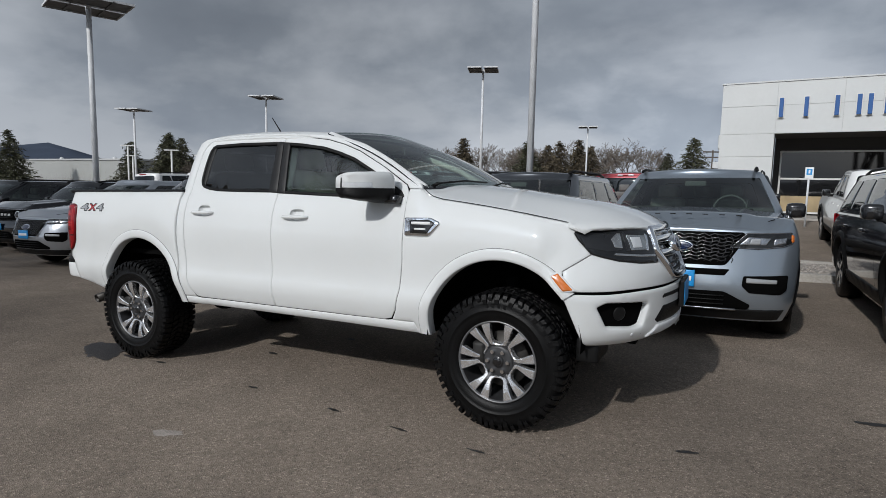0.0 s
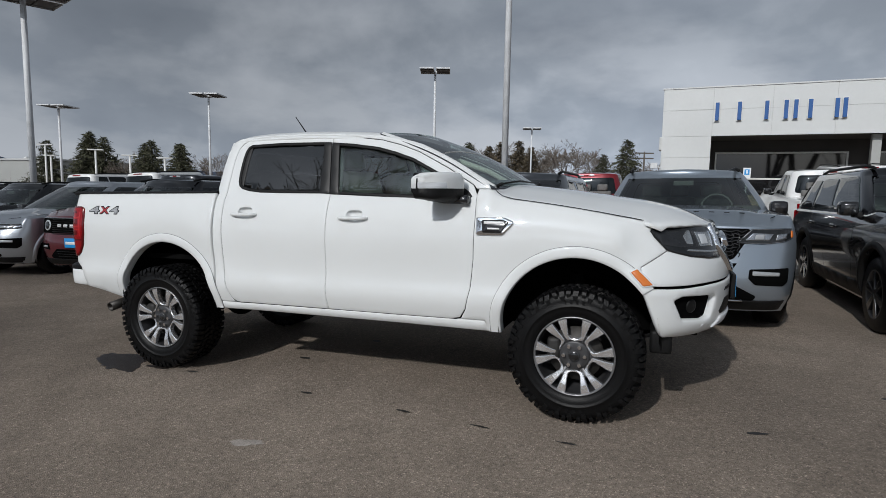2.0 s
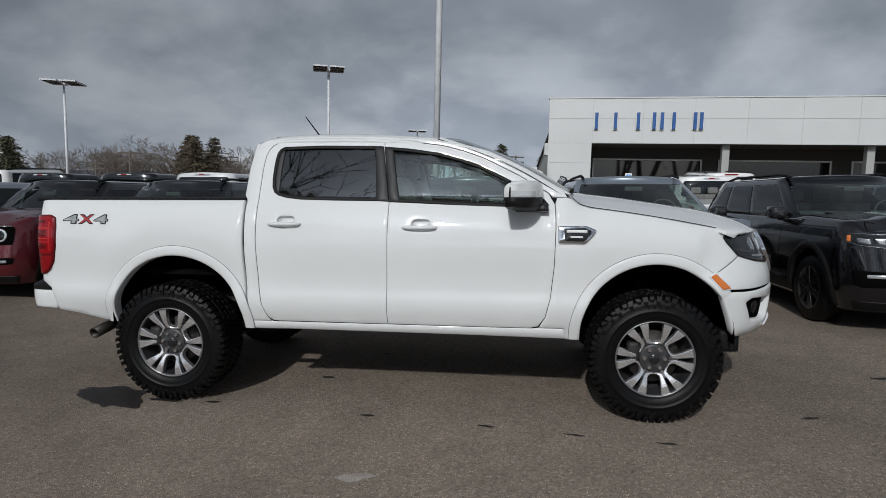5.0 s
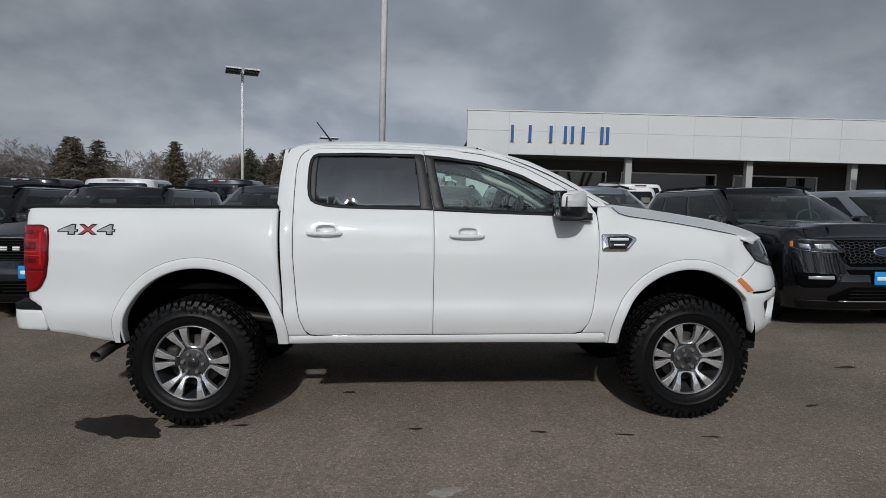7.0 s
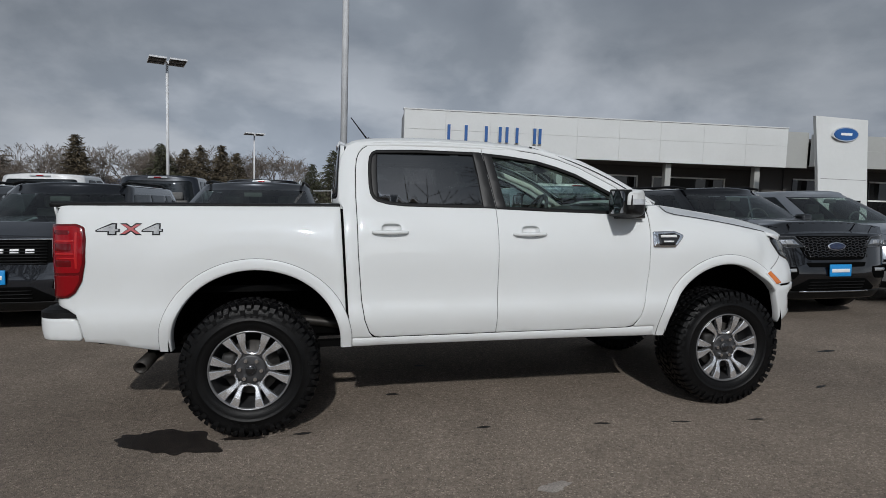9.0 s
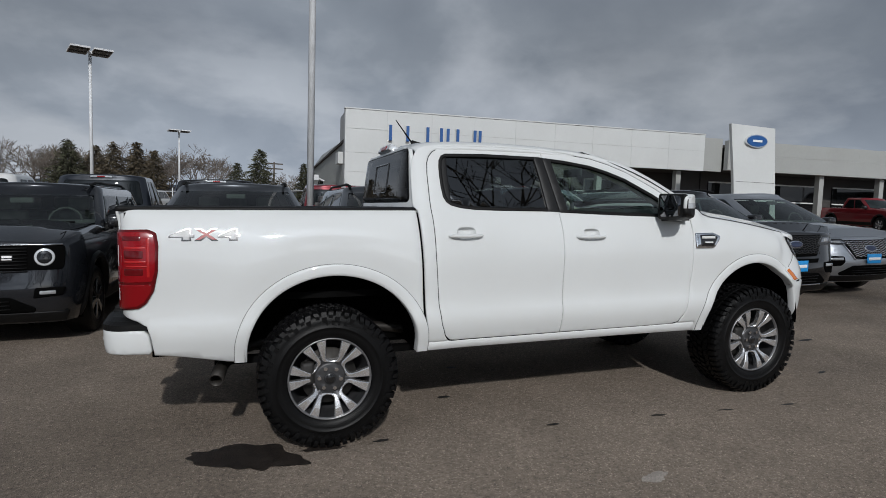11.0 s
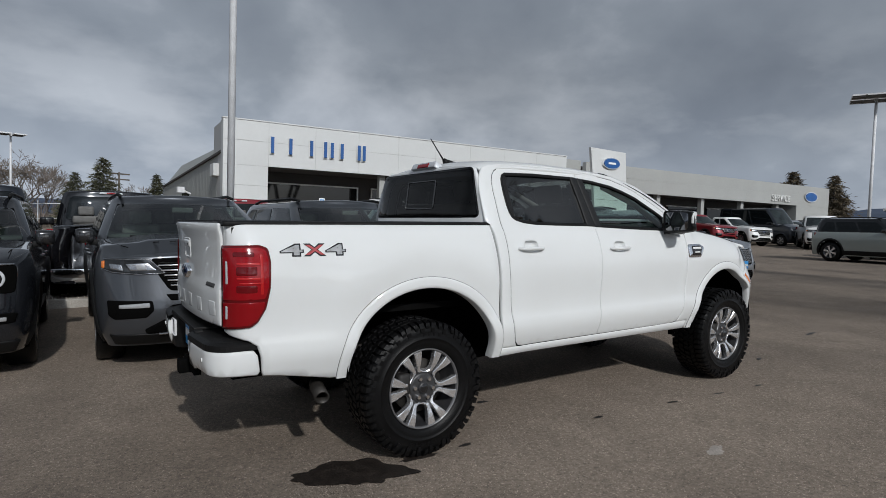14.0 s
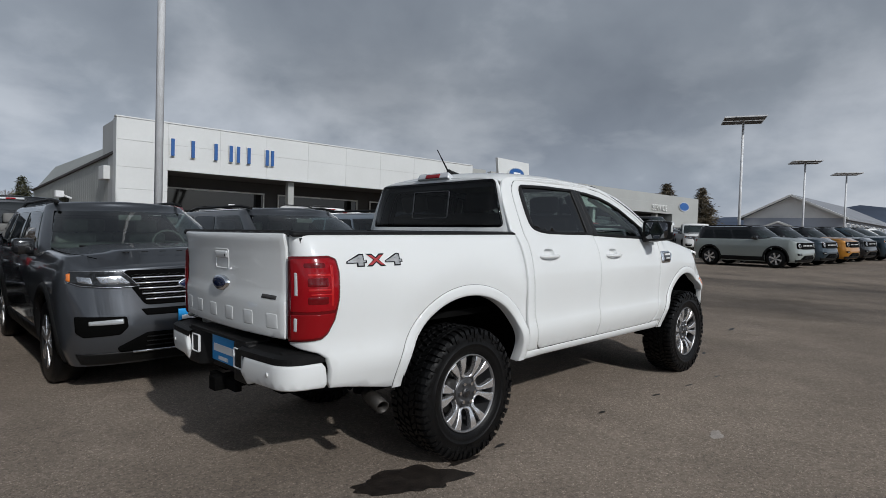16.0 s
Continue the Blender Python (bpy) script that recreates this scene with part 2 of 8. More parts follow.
CHROME = mat("chrome", (0.82, 0.83, 0.85), rough=0.08, metal=1.0)
ALLOY = mat("machined_alloy", (0.76, 0.76, 0.77), rough=0.24, metal=0.85)
ALLOY_DARK = mat("painted_alloy", (0.085, 0.085, 0.088), rough=0.38, metal=0.7)
BRAKE = mat("brake_iron", (0.07, 0.066, 0.062), rough=0.6, metal=0.7, var=0.3, vscale=20)
RED_LENS = mat("red_lens", (0.25, 0.003, 0.007), rough=0.15, coat=0.35, spec=0.3)
RED_DARK = mat("red_lens_dark", (0.11, 0.002, 0.004), rough=0.15, coat=0.4, spec=0.3)
CLEAR_LENS = mat("clear_lens", (0.62, 0.64, 0.66), rough=0.1, coat=1.0, metal=0.2)
LAMP_DARK = mat("lamp_dark", (0.012, 0.013, 0.014), rough=0.10, spec=0.3, coat=0.5, var=0.3, vscale=9)
AMBER = mat("amber_lens", (0.62, 0.16, 0.02), rough=0.18, coat=1.0)
BLUE_PLATE = mat("blue_plate", (0.012, 0.26, 0.62), rough=0.35)
WHITE_MARK = mat("white_mark", (0.78, 0.78, 0.78), rough=0.5)
SIGN_BLUE = mat("sign_blue", (0.014, 0.085, 0.27), rough=0.4, var=0.05, vscale=2)
OVAL_BLUE = mat("oval_blue", (0.006, 0.014, 0.050), rough=0.15, coat=1.0)
DARK_GLASS = mat("dark_glass", (0.006, 0.008, 0.009), rough=0.03, spec=0.32)
SCREEN_GLASS = mat("screen_glass", (0.020, 0.026, 0.027), rough=0.03, spec=0.42, var=0.5, vscale=2.5)
GALV = mat("galvanised_steel", (0.60, 0.61, 0.62), rough=0.6, metal=0.0, var=0.1, vscale=4, grain=0.06)
LAMP_HEAD = mat("lamp_head", (0.10, 0.10, 0.102), rough=0.6, var=0.15, vscale=5)
PANEL_WHITE = mat("white_cladding", (0.55, 0.56, 0.55), rough=0.45, var=0.03, vscale=0.7, grain=0.015, gscale=8)
PANEL_GREY = mat("grey_cladding", (0.33, 0.335, 0.32), rough=0.5, var=0.04, vscale=0.6, grain=0.02, gscale=8)
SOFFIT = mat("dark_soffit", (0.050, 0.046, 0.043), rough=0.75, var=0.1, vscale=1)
FRAME_WHITE = mat("window_frame", (0.62, 0.62, 0.60), rough=0.45)
STORE_GLASS = mat("store_glass", (0.010, 0.010, 0.0105), rough=0.03, spec=0.45)
STORE_WARM = mat("store_sill", (0.33, 0.25, 0.14), rough=0.6, var=0.25, vscale=1.5)
SHED_METAL = mat("shed_siding", (0.27, 0.282, 0.272), rough=0.55, var=0.06, vscale=0.5, grain=0.03, gscale=6)
METAL_BARN = mat("barn_metal", (0.42, 0.425, 0.42), rough=0.55, var=0.05, vscale=0.5)
CONCRETE = mat("concrete", (0.36, 0.34, 0.31), rough=0.9, var=0.15, vscale=2.5, grain=0.15, gscale=50, bump=0.3, bscale=60)
GRAVEL = mat("gravel", (0.30, 0.27, 0.24), rough=0.9, var=0.3, vscale=9, grain=0.35, gscale=30)
BARK = mat("bark", (0.10, 0.085, 0.072), rough=0.95, var=0.25, vscale=3)
TWIG = mat("twigs", (0.15, 0.125, 0.105), rough=0.95, var=0.25, vscale=1)
NEEDLE = mat("needles", (0.060, 0.062, 0.034), rough=0.9, var=0.4, vscale=1.2)
NEEDLE_WARM = mat("needles_brown", (0.088, 0.070, 0.044), rough=0.9, var=0.4, vscale=1.2)


def car_paint(name, color, metal=0.5, rough=0.32):
    return mat(name, color, rough=rough, metal=metal, spec=0.3, coat=1.0, coat_rough=0.03, var=0.03, vscale=1.0)


SILVER = car_paint("silver_paint", (0.42, 0.44, 0.47), 0.75, 0.3)
SILVER_BLUE = car_paint("blue_silver_paint", (0.30, 0.345, 0.395), 0.7, 0.3)
GREY_PAINT = car_paint("carbon_grey_paint", (0.055, 0.060, 0.068), 0.5)
DARK_PAINT = car_paint("dark_grey_paint", (0.013, 0.0145, 0.018), 0.2, 0.16)
BLACK_PAINT = car_paint("black_paint", (0.004, 0.004, 0.005), 0.0, 0.12)
RED_PAINT = car_paint("red_paint", (0.19, 0.010, 0.016), 0.3)
WINE_PAINT = car_paint("wine_paint", (0.11, 0.012, 0.018), 0.4)
OFF_WHITE = car_paint("white_car_paint", (0.74, 0.74, 0.73), 0.0)
SAGE_PAINT = car_paint("sage_paint", (0.28, 0.31, 0.295), 0.2)
ORANGE_PAINT = car_paint("orange_paint", (0.44, 0.18, 0.015), 0.2)
NAVY_PAINT = car_paint("navy_paint", (0.012, 0.015, 0.022), 0.2)
TEAL_PAINT = car_paint("blue_grey_paint", (0.022, 0.040, 0.056), 0.4)


# ---------------------------------------------------------------- mesh helpers
def link_mesh(name, bm, material, smooth=True):
    me = bpy.data.meshes.new(name)
    bm.to_mesh(me)
    bm.free()
    if smooth:
        me.polygons.foreach_set("use_smooth", [True] * len(me.polygons))
    me.materials.append(material)
    return new(name, me)


def part(name, bm, material, parent, label="", smooth=True):
    ob = link_mesh(name, bm, material, smooth)
    ob.parent = parent
    if label:
        tagged(ob, label)
    return ob


def thing(name, m, label, category, group="", kind=""):
    ob = new(name)
    ob.empty_display_size = 0.2
    ob.matrix_world = m
    return tagged(ob, label, category, group, kind)


def add_box(bm, x0, x1, y0, y1, z0, z1, bevel=0.0):
    vs = [bm.verts.new((x, y, z)) for z in (z0, z1) for y in (y0, y1) for x in (x0, x1)]
    fs = [bm.faces.new([vs[i] for i in q]) for q in
          ((0, 2, 3, 1), (4, 5, 7, 6), (0, 1, 5, 4), (2, 6, 7, 3), (0, 4, 6, 2), (1, 3, 7, 5))]
    if bevel:
        es = list({e for f in fs for e in f.edges})
        bmesh.ops.bevel(bm, geom=es, offset=bevel, segments=2, affect="EDGES", profile=0.6)
    return bm


def box(x0, x1, y0, y1, z0, z1, bevel=0.0):
    return add_box(bmesh.new(), x0, x1, y0, y1, z0, z1, bevel)


def add_tube(bm, a, b, r0, r1=None, n=10, caps=True):
    a, b = Vector(a), Vector(b)
    r1 = r0 if r1 is None else r1
    q = (b - a).to_track_quat("Z", "Y").to_matrix()
    rings = []
    for p, r in ((a, r0), (b, r1)):
        rings.append([bm.verts.new(p + q @ Vector((r * math.cos(k * math.tau / n), r * math.sin(k * math.tau / n), 0))) for k in range(n)])
    for k in range(n):
        bm.faces.new((rings[0][k], rings[0][(k + 1) % n], rings[1][(k + 1) % n], rings[1][k]))
    if caps:
        bm.faces.new(rings[0][::-1])
        bm.faces.new(rings[1])
    return bm


def tube(a, b, r0, r1=None, n=10):
    return add_tube(bmesh.new(), a, b, r0, r1, n)


def add_path(bm, pts, r, n=8):
    """One unbroken round bar along the points."""
    pts = [Vector(q) for q in pts]
    rings, side = [], None
    for k, c in enumerate(pts):
        d = (pts[min(k + 1, len(pts) - 1)] - pts[max(k - 1, 0)])
        d = d.normalized() if d.length > 1e-9 else Vector((0, 0, 1))
        if side is None:
            side = d.orthogonal().normalized()
        side = (side - d * side.dot(d))
        side = side.normalized() if side.length > 1e-6 else d.orthogonal().normalized()
        up = d.cross(side)
        rings.append([bm.verts.new(c + (side * math.cos(a) + up * math.sin(a)) * r) for a in [math.tau * i / n for i in range(n)]])
    for A, B in zip(rings[:-1], rings[1:]):
        for i in range(n):
            bm.faces.new((A[i], A[(i + 1) % n], B[(i + 1) % n], B[i]))
    bm.faces.new(rings[0][::-1])
    bm.faces.new(rings[-1])
    return bm


def add_revolve(bm, profile, n=48, a0=0.0, a1=math.tau, closed=True):
    """Profile of (radius, y) turned about the y axis."""
    rings = []
    cnt = n if closed else n + 1
    for k in range(cnt):
        t = a0 + (a1 - a0) * k / n
        rings.append([bm.verts.new((r * math.cos(t), y, r * math.sin(t))) for r, y in profile])
    for k in range(n):
        A, B = rings[k], rings[(k + 1) % cnt]
        for i in range(len(profile) - 1):
            bm.faces.new((A[i], B[i], B[i + 1], A[i + 1]))
    return bm


def shift(bm, v):
    bmesh.ops.translate(bm, verts=bm.verts, vec=v)
    return bm


def resample(poly, step):
    out = []
    for i, a in enumerate(poly):
        b = poly[(i + 1) % len(poly)]
        n = max(1, int(math.ceil(math.dist(a, b) / step)))
        out += [(a[0] + (b[0] - a[0]) * k / n, a[1] + (b[1] - a[1]) * k / n) for k in range(n)]
    return out


def inside(pts, poly):
    pts, poly = np.asarray(pts, float).reshape(-1, 2), np.asarray(poly, float)
    x, y = pts[:, 0], pts[:, 1]
    ok = np.zeros(len(pts), bool)
    x1, y1 = poly[:, 0], poly[:, 1]
    x2, y2 = np.roll(x1, -1), np.roll(y1, -1)
    for a, b, c, d in zip(x1, y1, x2, y2):
        if b == d:
            continue
        ok ^= ((b > y) != (d > y)) & (x < (c - a) * (y - b) / (d - b) + a)
    return ok


def inset_poly(poly, d):
    """Moves a polygon's sides inwards by d (outwards if negative)."""
    P = [Vector(p) for p in poly]
    area = sum(a.x * b.y - b.x * a.y for a, b in zip(P, P[1:] + P[:1]))
    s = 1 if area > 0 else -1
    out = []
    for i, p in enumerate(P):
        a, b = P[i - 1], P[(i + 1) % len(P)]
        n1 = Vector((-(p - a).y, (p - a).x)).normalized() * s
        n2 = Vector((-(b - p).y, (b - p).x)).normalized() * s
        n = n1 + n2
        n = n.normalized() / max(0.5, n.normalized().dot(n1)) if n.length > 1e-6 else n1
        out.append(tuple(p + n * d))
    return out


def rounded(poly, r, n=4):
    """Rounds a polygon's corners."""
    out = []
    for i, p in enumerate(poly):
        p, a, b = Vector(p), Vector(poly[i - 1]), Vector(poly[(i + 1) % len(poly)])
        k = min(r, (a - p).length * 0.45, (b - p).length * 0.45)
        u, w = p + (a - p).normalized() * k, p + (b - p).normalized() * k
        out += [tuple((1 - t) ** 2 * u + 2 * t * (1 - t) * p + t * t * w) for t in [j / n for j in range(n + 1)]]
    return out


def panel(poly, fn, step=0.05, holes=(), depth=0.015, edge=0.003, out=None, lip=0.008):
    """A sheet with rolled edges on the surface fn(u, v) within a polygon of (u, v), less the holes."""
    from mathutils.geometry import delaunay_2d_cdt
    loops = [resample(poly, step * 0.7)] + [resample(h, step * 0.7) for h in holes]
    verts, edges, tag = [], [], []
    for loop in loops:
        k = len(verts)
        verts += loop
        edges += [(k + i, k + (i + 1) % len(loop)) for i in range(len(loop))]
    nb = len(verts)
    us, vs = [p[0] for p in loops[0]], [p[1] for p in loops[0]]
    extra = []
    if lip and edge:
        for j, loop in enumerate(loops):
            extra += inset_poly(loop, lip if j == 0 else -lip)
    gu, gv = np.meshgrid(np.arange(min(us) + step / 2, max(us), step), np.arange(min(vs) + step / 2, max(vs), step))
    grid = np.stack([gu.ravel(), gv.ravel()], 1)
    if len(grid):
        B = np.asarray(verts + extra)
        keep = np.array([np.min(np.hypot(B[:, 0] - p[0], B[:, 1] - p[1])) > step * 0.4 for p in grid])
        extra += [tuple(p) for p in grid[keep]]
    if extra:
        ok = inside(extra, loops[0])
        for h in loops[1:]:
            ok &= ~inside(extra, h)
        extra = [p for p, o in zip(extra, ok) if o]
    res = delaunay_2d_cdt([Vector(p) for p in verts + extra], edges, [], 0, 1e-6)
    P, tris, orig = res[0], res[2], res[3]
    cen = np.array([[(P[a].x + P[b].x + P[c].x) / 3, (P[a].y + P[b].y + P[c].y) / 3] for a, b, c in tris])
    ok = inside(cen, loops[0])
    for h in loops[1:]:
        ok &= ~inside(cen, h)
    border = [any(o < nb for o in os) for os in orig]
    bm = bmesh.new()
    e = 1e-3
    top, low = [], []
    for p, bd in zip(P, border):
        c = Vector(fn(p.x, p.y))
        n = (Vector(fn(p.x + e, p.y)) - c).cross(Vector(fn(p.x, p.y + e)) - c)
        n = n.normalized() if n.length > 1e-12 else Vector((0, 0, 1))
        if out is not None and n.dot(Vector(out)) < 0:
            n = -n
        top.append(bm.verts.new(c - n * edge if bd else c))
        low.append(c - n * (edge + depth))
    flip = None
    faces = []
    for t, o in zip(tris, ok):
        if o:
            try:
                faces.append(bm.faces.new([top[i] for i in t]))
            except ValueError:
                pass
    if out is not None:
        bm.normal_update()
        s = sum(f.normal.dot(Vector(out)) * f.calc_area() for f in faces)
        if s < 0:
            bmesh.ops.reverse_faces(bm, faces=faces)
    if depth:
        be = [ed for ed in bm.edges if len(ed.link_faces) == 1]
        idx = {v: i for i, v in enumerate(top)}
        lows = {}
        for ed in be:
            for v in ed.verts:
                if v not in lows:
                    lows[v] = bm.verts.new(low[idx[v]])
        dup = {}
        for ed in be:
            f = ed.link_faces[0]
            a, b = ed.verts
            l = next(l for l in f.loops if l.edge == ed)
            if l.vert != a:
                a, b = b, a
            bm.faces.new((b, a, lows[a], lows[b]))
    loose = [v for v in bm.verts if not v.link_faces]
    bmesh.ops.delete(bm, geom=loose, context="VERTS")
    return bm


def add_mirror(bm):
    """Adds the mirror image across the plane y = 0."""
    g = bmesh.ops.duplicate(bm, geom=bm.verts[:] + bm.edges[:] + bm.faces[:])["geom"]
    vs = [v for v in g if isinstance(v, bmesh.types.BMVert)]
    fs = [f for f in g if isinstance(f, bmesh.types.BMFace)]
    for v in vs:
        v.co.y = -v.co.y
    bmesh.ops.reverse_faces(bm, faces=fs)
    bmesh.ops.remove_doubles(bm, verts=[v for v in bm.verts if abs(v.co.y) < 1e-4], dist=1e-3)
    return bm


def lerp_table(tab):
    xs, ys = zip(*tab)
    return lambda x: float(np.interp(x, xs, ys))


def text_mesh(body, size, depth=0.004, bold=0.0):
    cu = bpy.data.curves.new("writing", "FONT")
    cu.body, cu.size, cu.extrude, cu.align_x, cu.align_y, cu.offset = body, size, depth, "CENTER", "CENTER", bold
    ob = bpy.data.objects.new("writing", cu)
    me = bpy.data.meshes.new_from_object(ob)
    bm = bmesh.new()
    bm.from_mesh(me)
    bpy.data.objects.remove(ob)
    bpy.data.curves.remove(cu)
    bpy.data.meshes.remove(me)
    return bm


# ---------------------------------------------------------------- ground
def lot(x, y, yaw=0.0):
    """A pose standing square on the sloping lot."""
    n = Vector((gz(x - 1, y) - gz(x + 1, y), gz(x, y - 1) - gz(x, y + 1), 2)).normalized()
    q = Vector((0, 0, 1)).rotation_difference(n).to_matrix().to_4x4()
    return Matrix.Translation((x, y, gz(x, y))) @ q @ pose(0, 0, 0, 0, 0, yaw)


def make_ground():
    ax = [0.0]
    step = 0.5
    while ax[-1] < 2500:
        ax.append(ax[-1] + step)
        if ax[-1] > 40:
            step *= 1.25
    ax = [-a for a in ax[:0:-1]] + ax
    n = len(ax)
    V = [(x, y, gz(x, y)) for y in ax for x in ax]
    F = [(j * n + i, j * n + i + 1, (j + 1) * n + i + 1, (j + 1) * n + i) for j in range(n - 1) for i in range(n - 1)]
    me = bpy.data.meshes.new("ground")
    me.from_pydata(V, [], F)
    me.polygons.foreach_set("use_smooth", [True] * len(F))
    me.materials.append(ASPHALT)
    tagged(new("ground", me), "worn brown-grey asphalt of a car sales lot", "ground", kind="structure")


make_ground()


# ---------------------------------------------------------------- dealership building
def make_building():
    y0, zb, zt = 21.5, 3.64, 5.55
    place = Matrix.Translation((1.9, 21.5, 0)) @ pose(0, 0, 0, 0, 0, -3.3) @ Matrix.Diagonal((0.965, 1, 1, 1)) @ Matrix.Translation((-1.9, -21.5, 0))
    b = thing("dealership_building", place, "white panel-clad car dealership with a recessed dark glass front", "building")
    # solid end wall and fascia, in cladding panels with open joints
    part("backing", box(1.95, 21.5, y0 + 0.012, y0 + 0.25, zb + 0.02, zt - 0.02), METAL_BARN, b, smooth=False)
    part("backing", box(1.95, 3.82, y0 + 0.012, y0 + 3.0, gz(3, y0) - 0.3, zt - 0.02), METAL_BARN, b, smooth=False)
    part("side_wall", box(1.90, 1.95, y0 + 0.01, y0 + 0.6, gz(3, y0) - 0.3, zt), PANEL_WHITE, b, smooth=False)
    rows = (zt, zt - 0.86, zb)
    xs = [1.9, 3.84, 6.0, 8.15, 10.3, 12.45, 14.6, 16.9, 19.2, 21.5]
    for i, (a, c) in enumerate(zip(xs[:-1], xs[1:])):
        for top, bot in zip(rows[:-1], rows[1:]):
            part("panel", box(a + 0.006, c - 0.006, y0, y0 + 0.05, bot + 0.006, top - 0.006, 0.004), PANEL_WHITE, b, smooth=False)
    z = zb
    while z > 0.5:
        part("panel", box(1.908, 3.832, y0, y0 + 0.05, max(0.2, z - 0.86) + 0.008, z - 0.008, 0.006), PANEL_WHITE, b, smooth=False)
        z -= 0.86
    part("parapet_cap", box(1.86, 21.5, y0 - 0.03, y0 + 0.3, zt, zt + 0.05), PANEL_WHITE, b, smooth=False)
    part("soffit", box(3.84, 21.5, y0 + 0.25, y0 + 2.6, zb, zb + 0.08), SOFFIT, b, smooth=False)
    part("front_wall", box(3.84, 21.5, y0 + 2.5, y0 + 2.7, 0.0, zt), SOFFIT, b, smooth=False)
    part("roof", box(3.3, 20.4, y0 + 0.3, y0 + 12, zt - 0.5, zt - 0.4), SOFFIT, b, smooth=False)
    for x in (9.6, 15.3, 20.2):
        part("column", box(x - 0.15, x + 0.15, y0 + 0.35, y0 + 0.65, gz(x, y0) - 0.2, zb, 0.01), PANEL_GREY, b, smooth=False)
    yw = y0 + 2.42
    for a, c in ((4.1, 9.1), (9.9, 14.7), (15.6, 19.8)):
        w = part("window", box(a, c, yw, yw + 0.06, 0.6, 3.1), STORE_GLASS, b, "dark reflecting shop window in a white frame", smooth=False)
        for zz in (0.62, 2.0, 3.1):
            part("frame_rail", box(a - 0.04, c + 0.04, yw - 0.05, yw, zz - 0.035, zz + 0.035), FRAME_WHITE, w, smooth=False)
        for xx in [a, c]:
            part("frame_post", box(xx - 0.035, xx + 0.035, yw - 0.05, yw, 0.5, 3.1), FRAME_WHITE, w, smooth=False)
    part("sill_display", box(4.2, 9.0, yw - 0.02, yw - 0.005, 0.66, 1.3), STORE_WARM, b, smooth=False)
    part("kerb", box(2.0, 20.4, y0 - 1.2, y0 + 2.5, 0.0, 0.52), CONCRETE, b, smooth=False)
    # the blue name sign: plain standing blocks on white backs
    sign = thing("name_sign", place, "raised upright blue bars of a name sign on white backs", "sign")
    for k, bars in enumerate(((0.0,), (0.0,), (0.15,), (0.0, 0.33), (0.0,), (0.05, 0.31))):
        for d in bars:
            g0 = 3.92 + 0.82 * k + d
            part("letter_back", box(g0 - 0.03, g0 + 0.17, y0 - 0.06, y0 - 0.03, 4.20, 4.98), FRAME_WHITE, sign, smooth=False)
            part("letter_block", box(g0, g0 + 0.14, y0 - 0.14, y0 - 0.06, 4.24, 4.94, 0.01), SIGN_BLUE, sign, smooth=False)
    # entrance tower
    t = thing("entrance_tower", place, "white flared entrance tower with a blue oval sign", "tower")
    bm = bmesh.new()
    rings = []
    for k in range(15):
        z = 0.2 + 5.30 * k / 14
        q = z / 5.5
        lean = 0.42 * (1 - q) ** 1.6 - 0.10 * q ** 3
        w0, w1 = -1.24 - 0.10 * q + 0.10 * math.sin(math.pi * q), 1.10 + 0.02 * q
        tip = 0.05 * q ** 4
        rings.append([bm.verts.new((21.0 + dx, yy, zz)) for dx, yy, zz in ((w0, 17.62 - lean, z + tip), (w1, 17.50 - lean, z - tip), (w1, 17.66 - lean, z - tip), (w0, 17.78 - lean, z + tip))])
    for A, B in zip(rings[:-1], rings[1:]):
        for i in range(4):
            bm.faces.new((A[i], A[(i + 1) % 4], B[(i + 1) % 4], B[i]))
    bm.faces.new(rings[-1])
    part("shell", bm, PANEL_WHITE, t, smooth=False)
    jt = bmesh.new()
    jt.faces.new([jt.verts.new(v) for v in ((19.93, 17.495, 2.905), (22.06, 17.383, 2.885), (22.06, 17.383, 2.899), (19.93, 17.495, 2.919))])
    part("panel_joint", jt, SOFFIT, t, smooth=False)
    part("doorway", box(20.35, 21.65, 17.15, 17.40, 0.3, 2.02), STORE_GLASS, t, smooth=False)
    for rx, rz, mt, dy in ((0.62, 0.30, CHROME, 0.0), (0.57, 0.255, SIGN_BLUE, 0.02)):
        ob = bmesh.new()
        ring = [(21.0 + rx * math.cos(k * math.tau / 40), 4.80 + rz * math.sin(k * math.tau / 40)) for k in range(40)]
        f0 = [ob.verts.new((x, 17.50 - dy, z)) for x, z in ring]
        f1 = [ob.verts.new((x, 17.62 - dy, z)) for x, z in ring]
        ob.faces.new(f0)
        for k in range(40):
            ob.faces.new((f0[k], f1[k], f1[(k + 1) % 40], f0[(k + 1) % 40]))
        part("oval_sign", ob, mt, t, smooth=False)
    part("oval_mark", box(20.73, 21.27, 17.465, 17.485, 4.75, 4.85, 0.0), WHITE_MARK, t, smooth=False)
    # the fascia's run to the tower, its grey shading put into the colour
    part("link_wall", box(21.51, 22.89, 21.75, 22.0, 3.68, 5.45), PANEL_GREY, t, smooth=False)
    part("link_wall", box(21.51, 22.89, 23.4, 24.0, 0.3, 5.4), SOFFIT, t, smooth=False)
    # service wing
    s = thing("service_wing", place, "long grey panel-clad service wing with dark garage windows", "building")
    ys, zs, ztop = 21.3, 3.75, 5.35
    xs = [22.9 + 2.35 * k for k in range(13)]
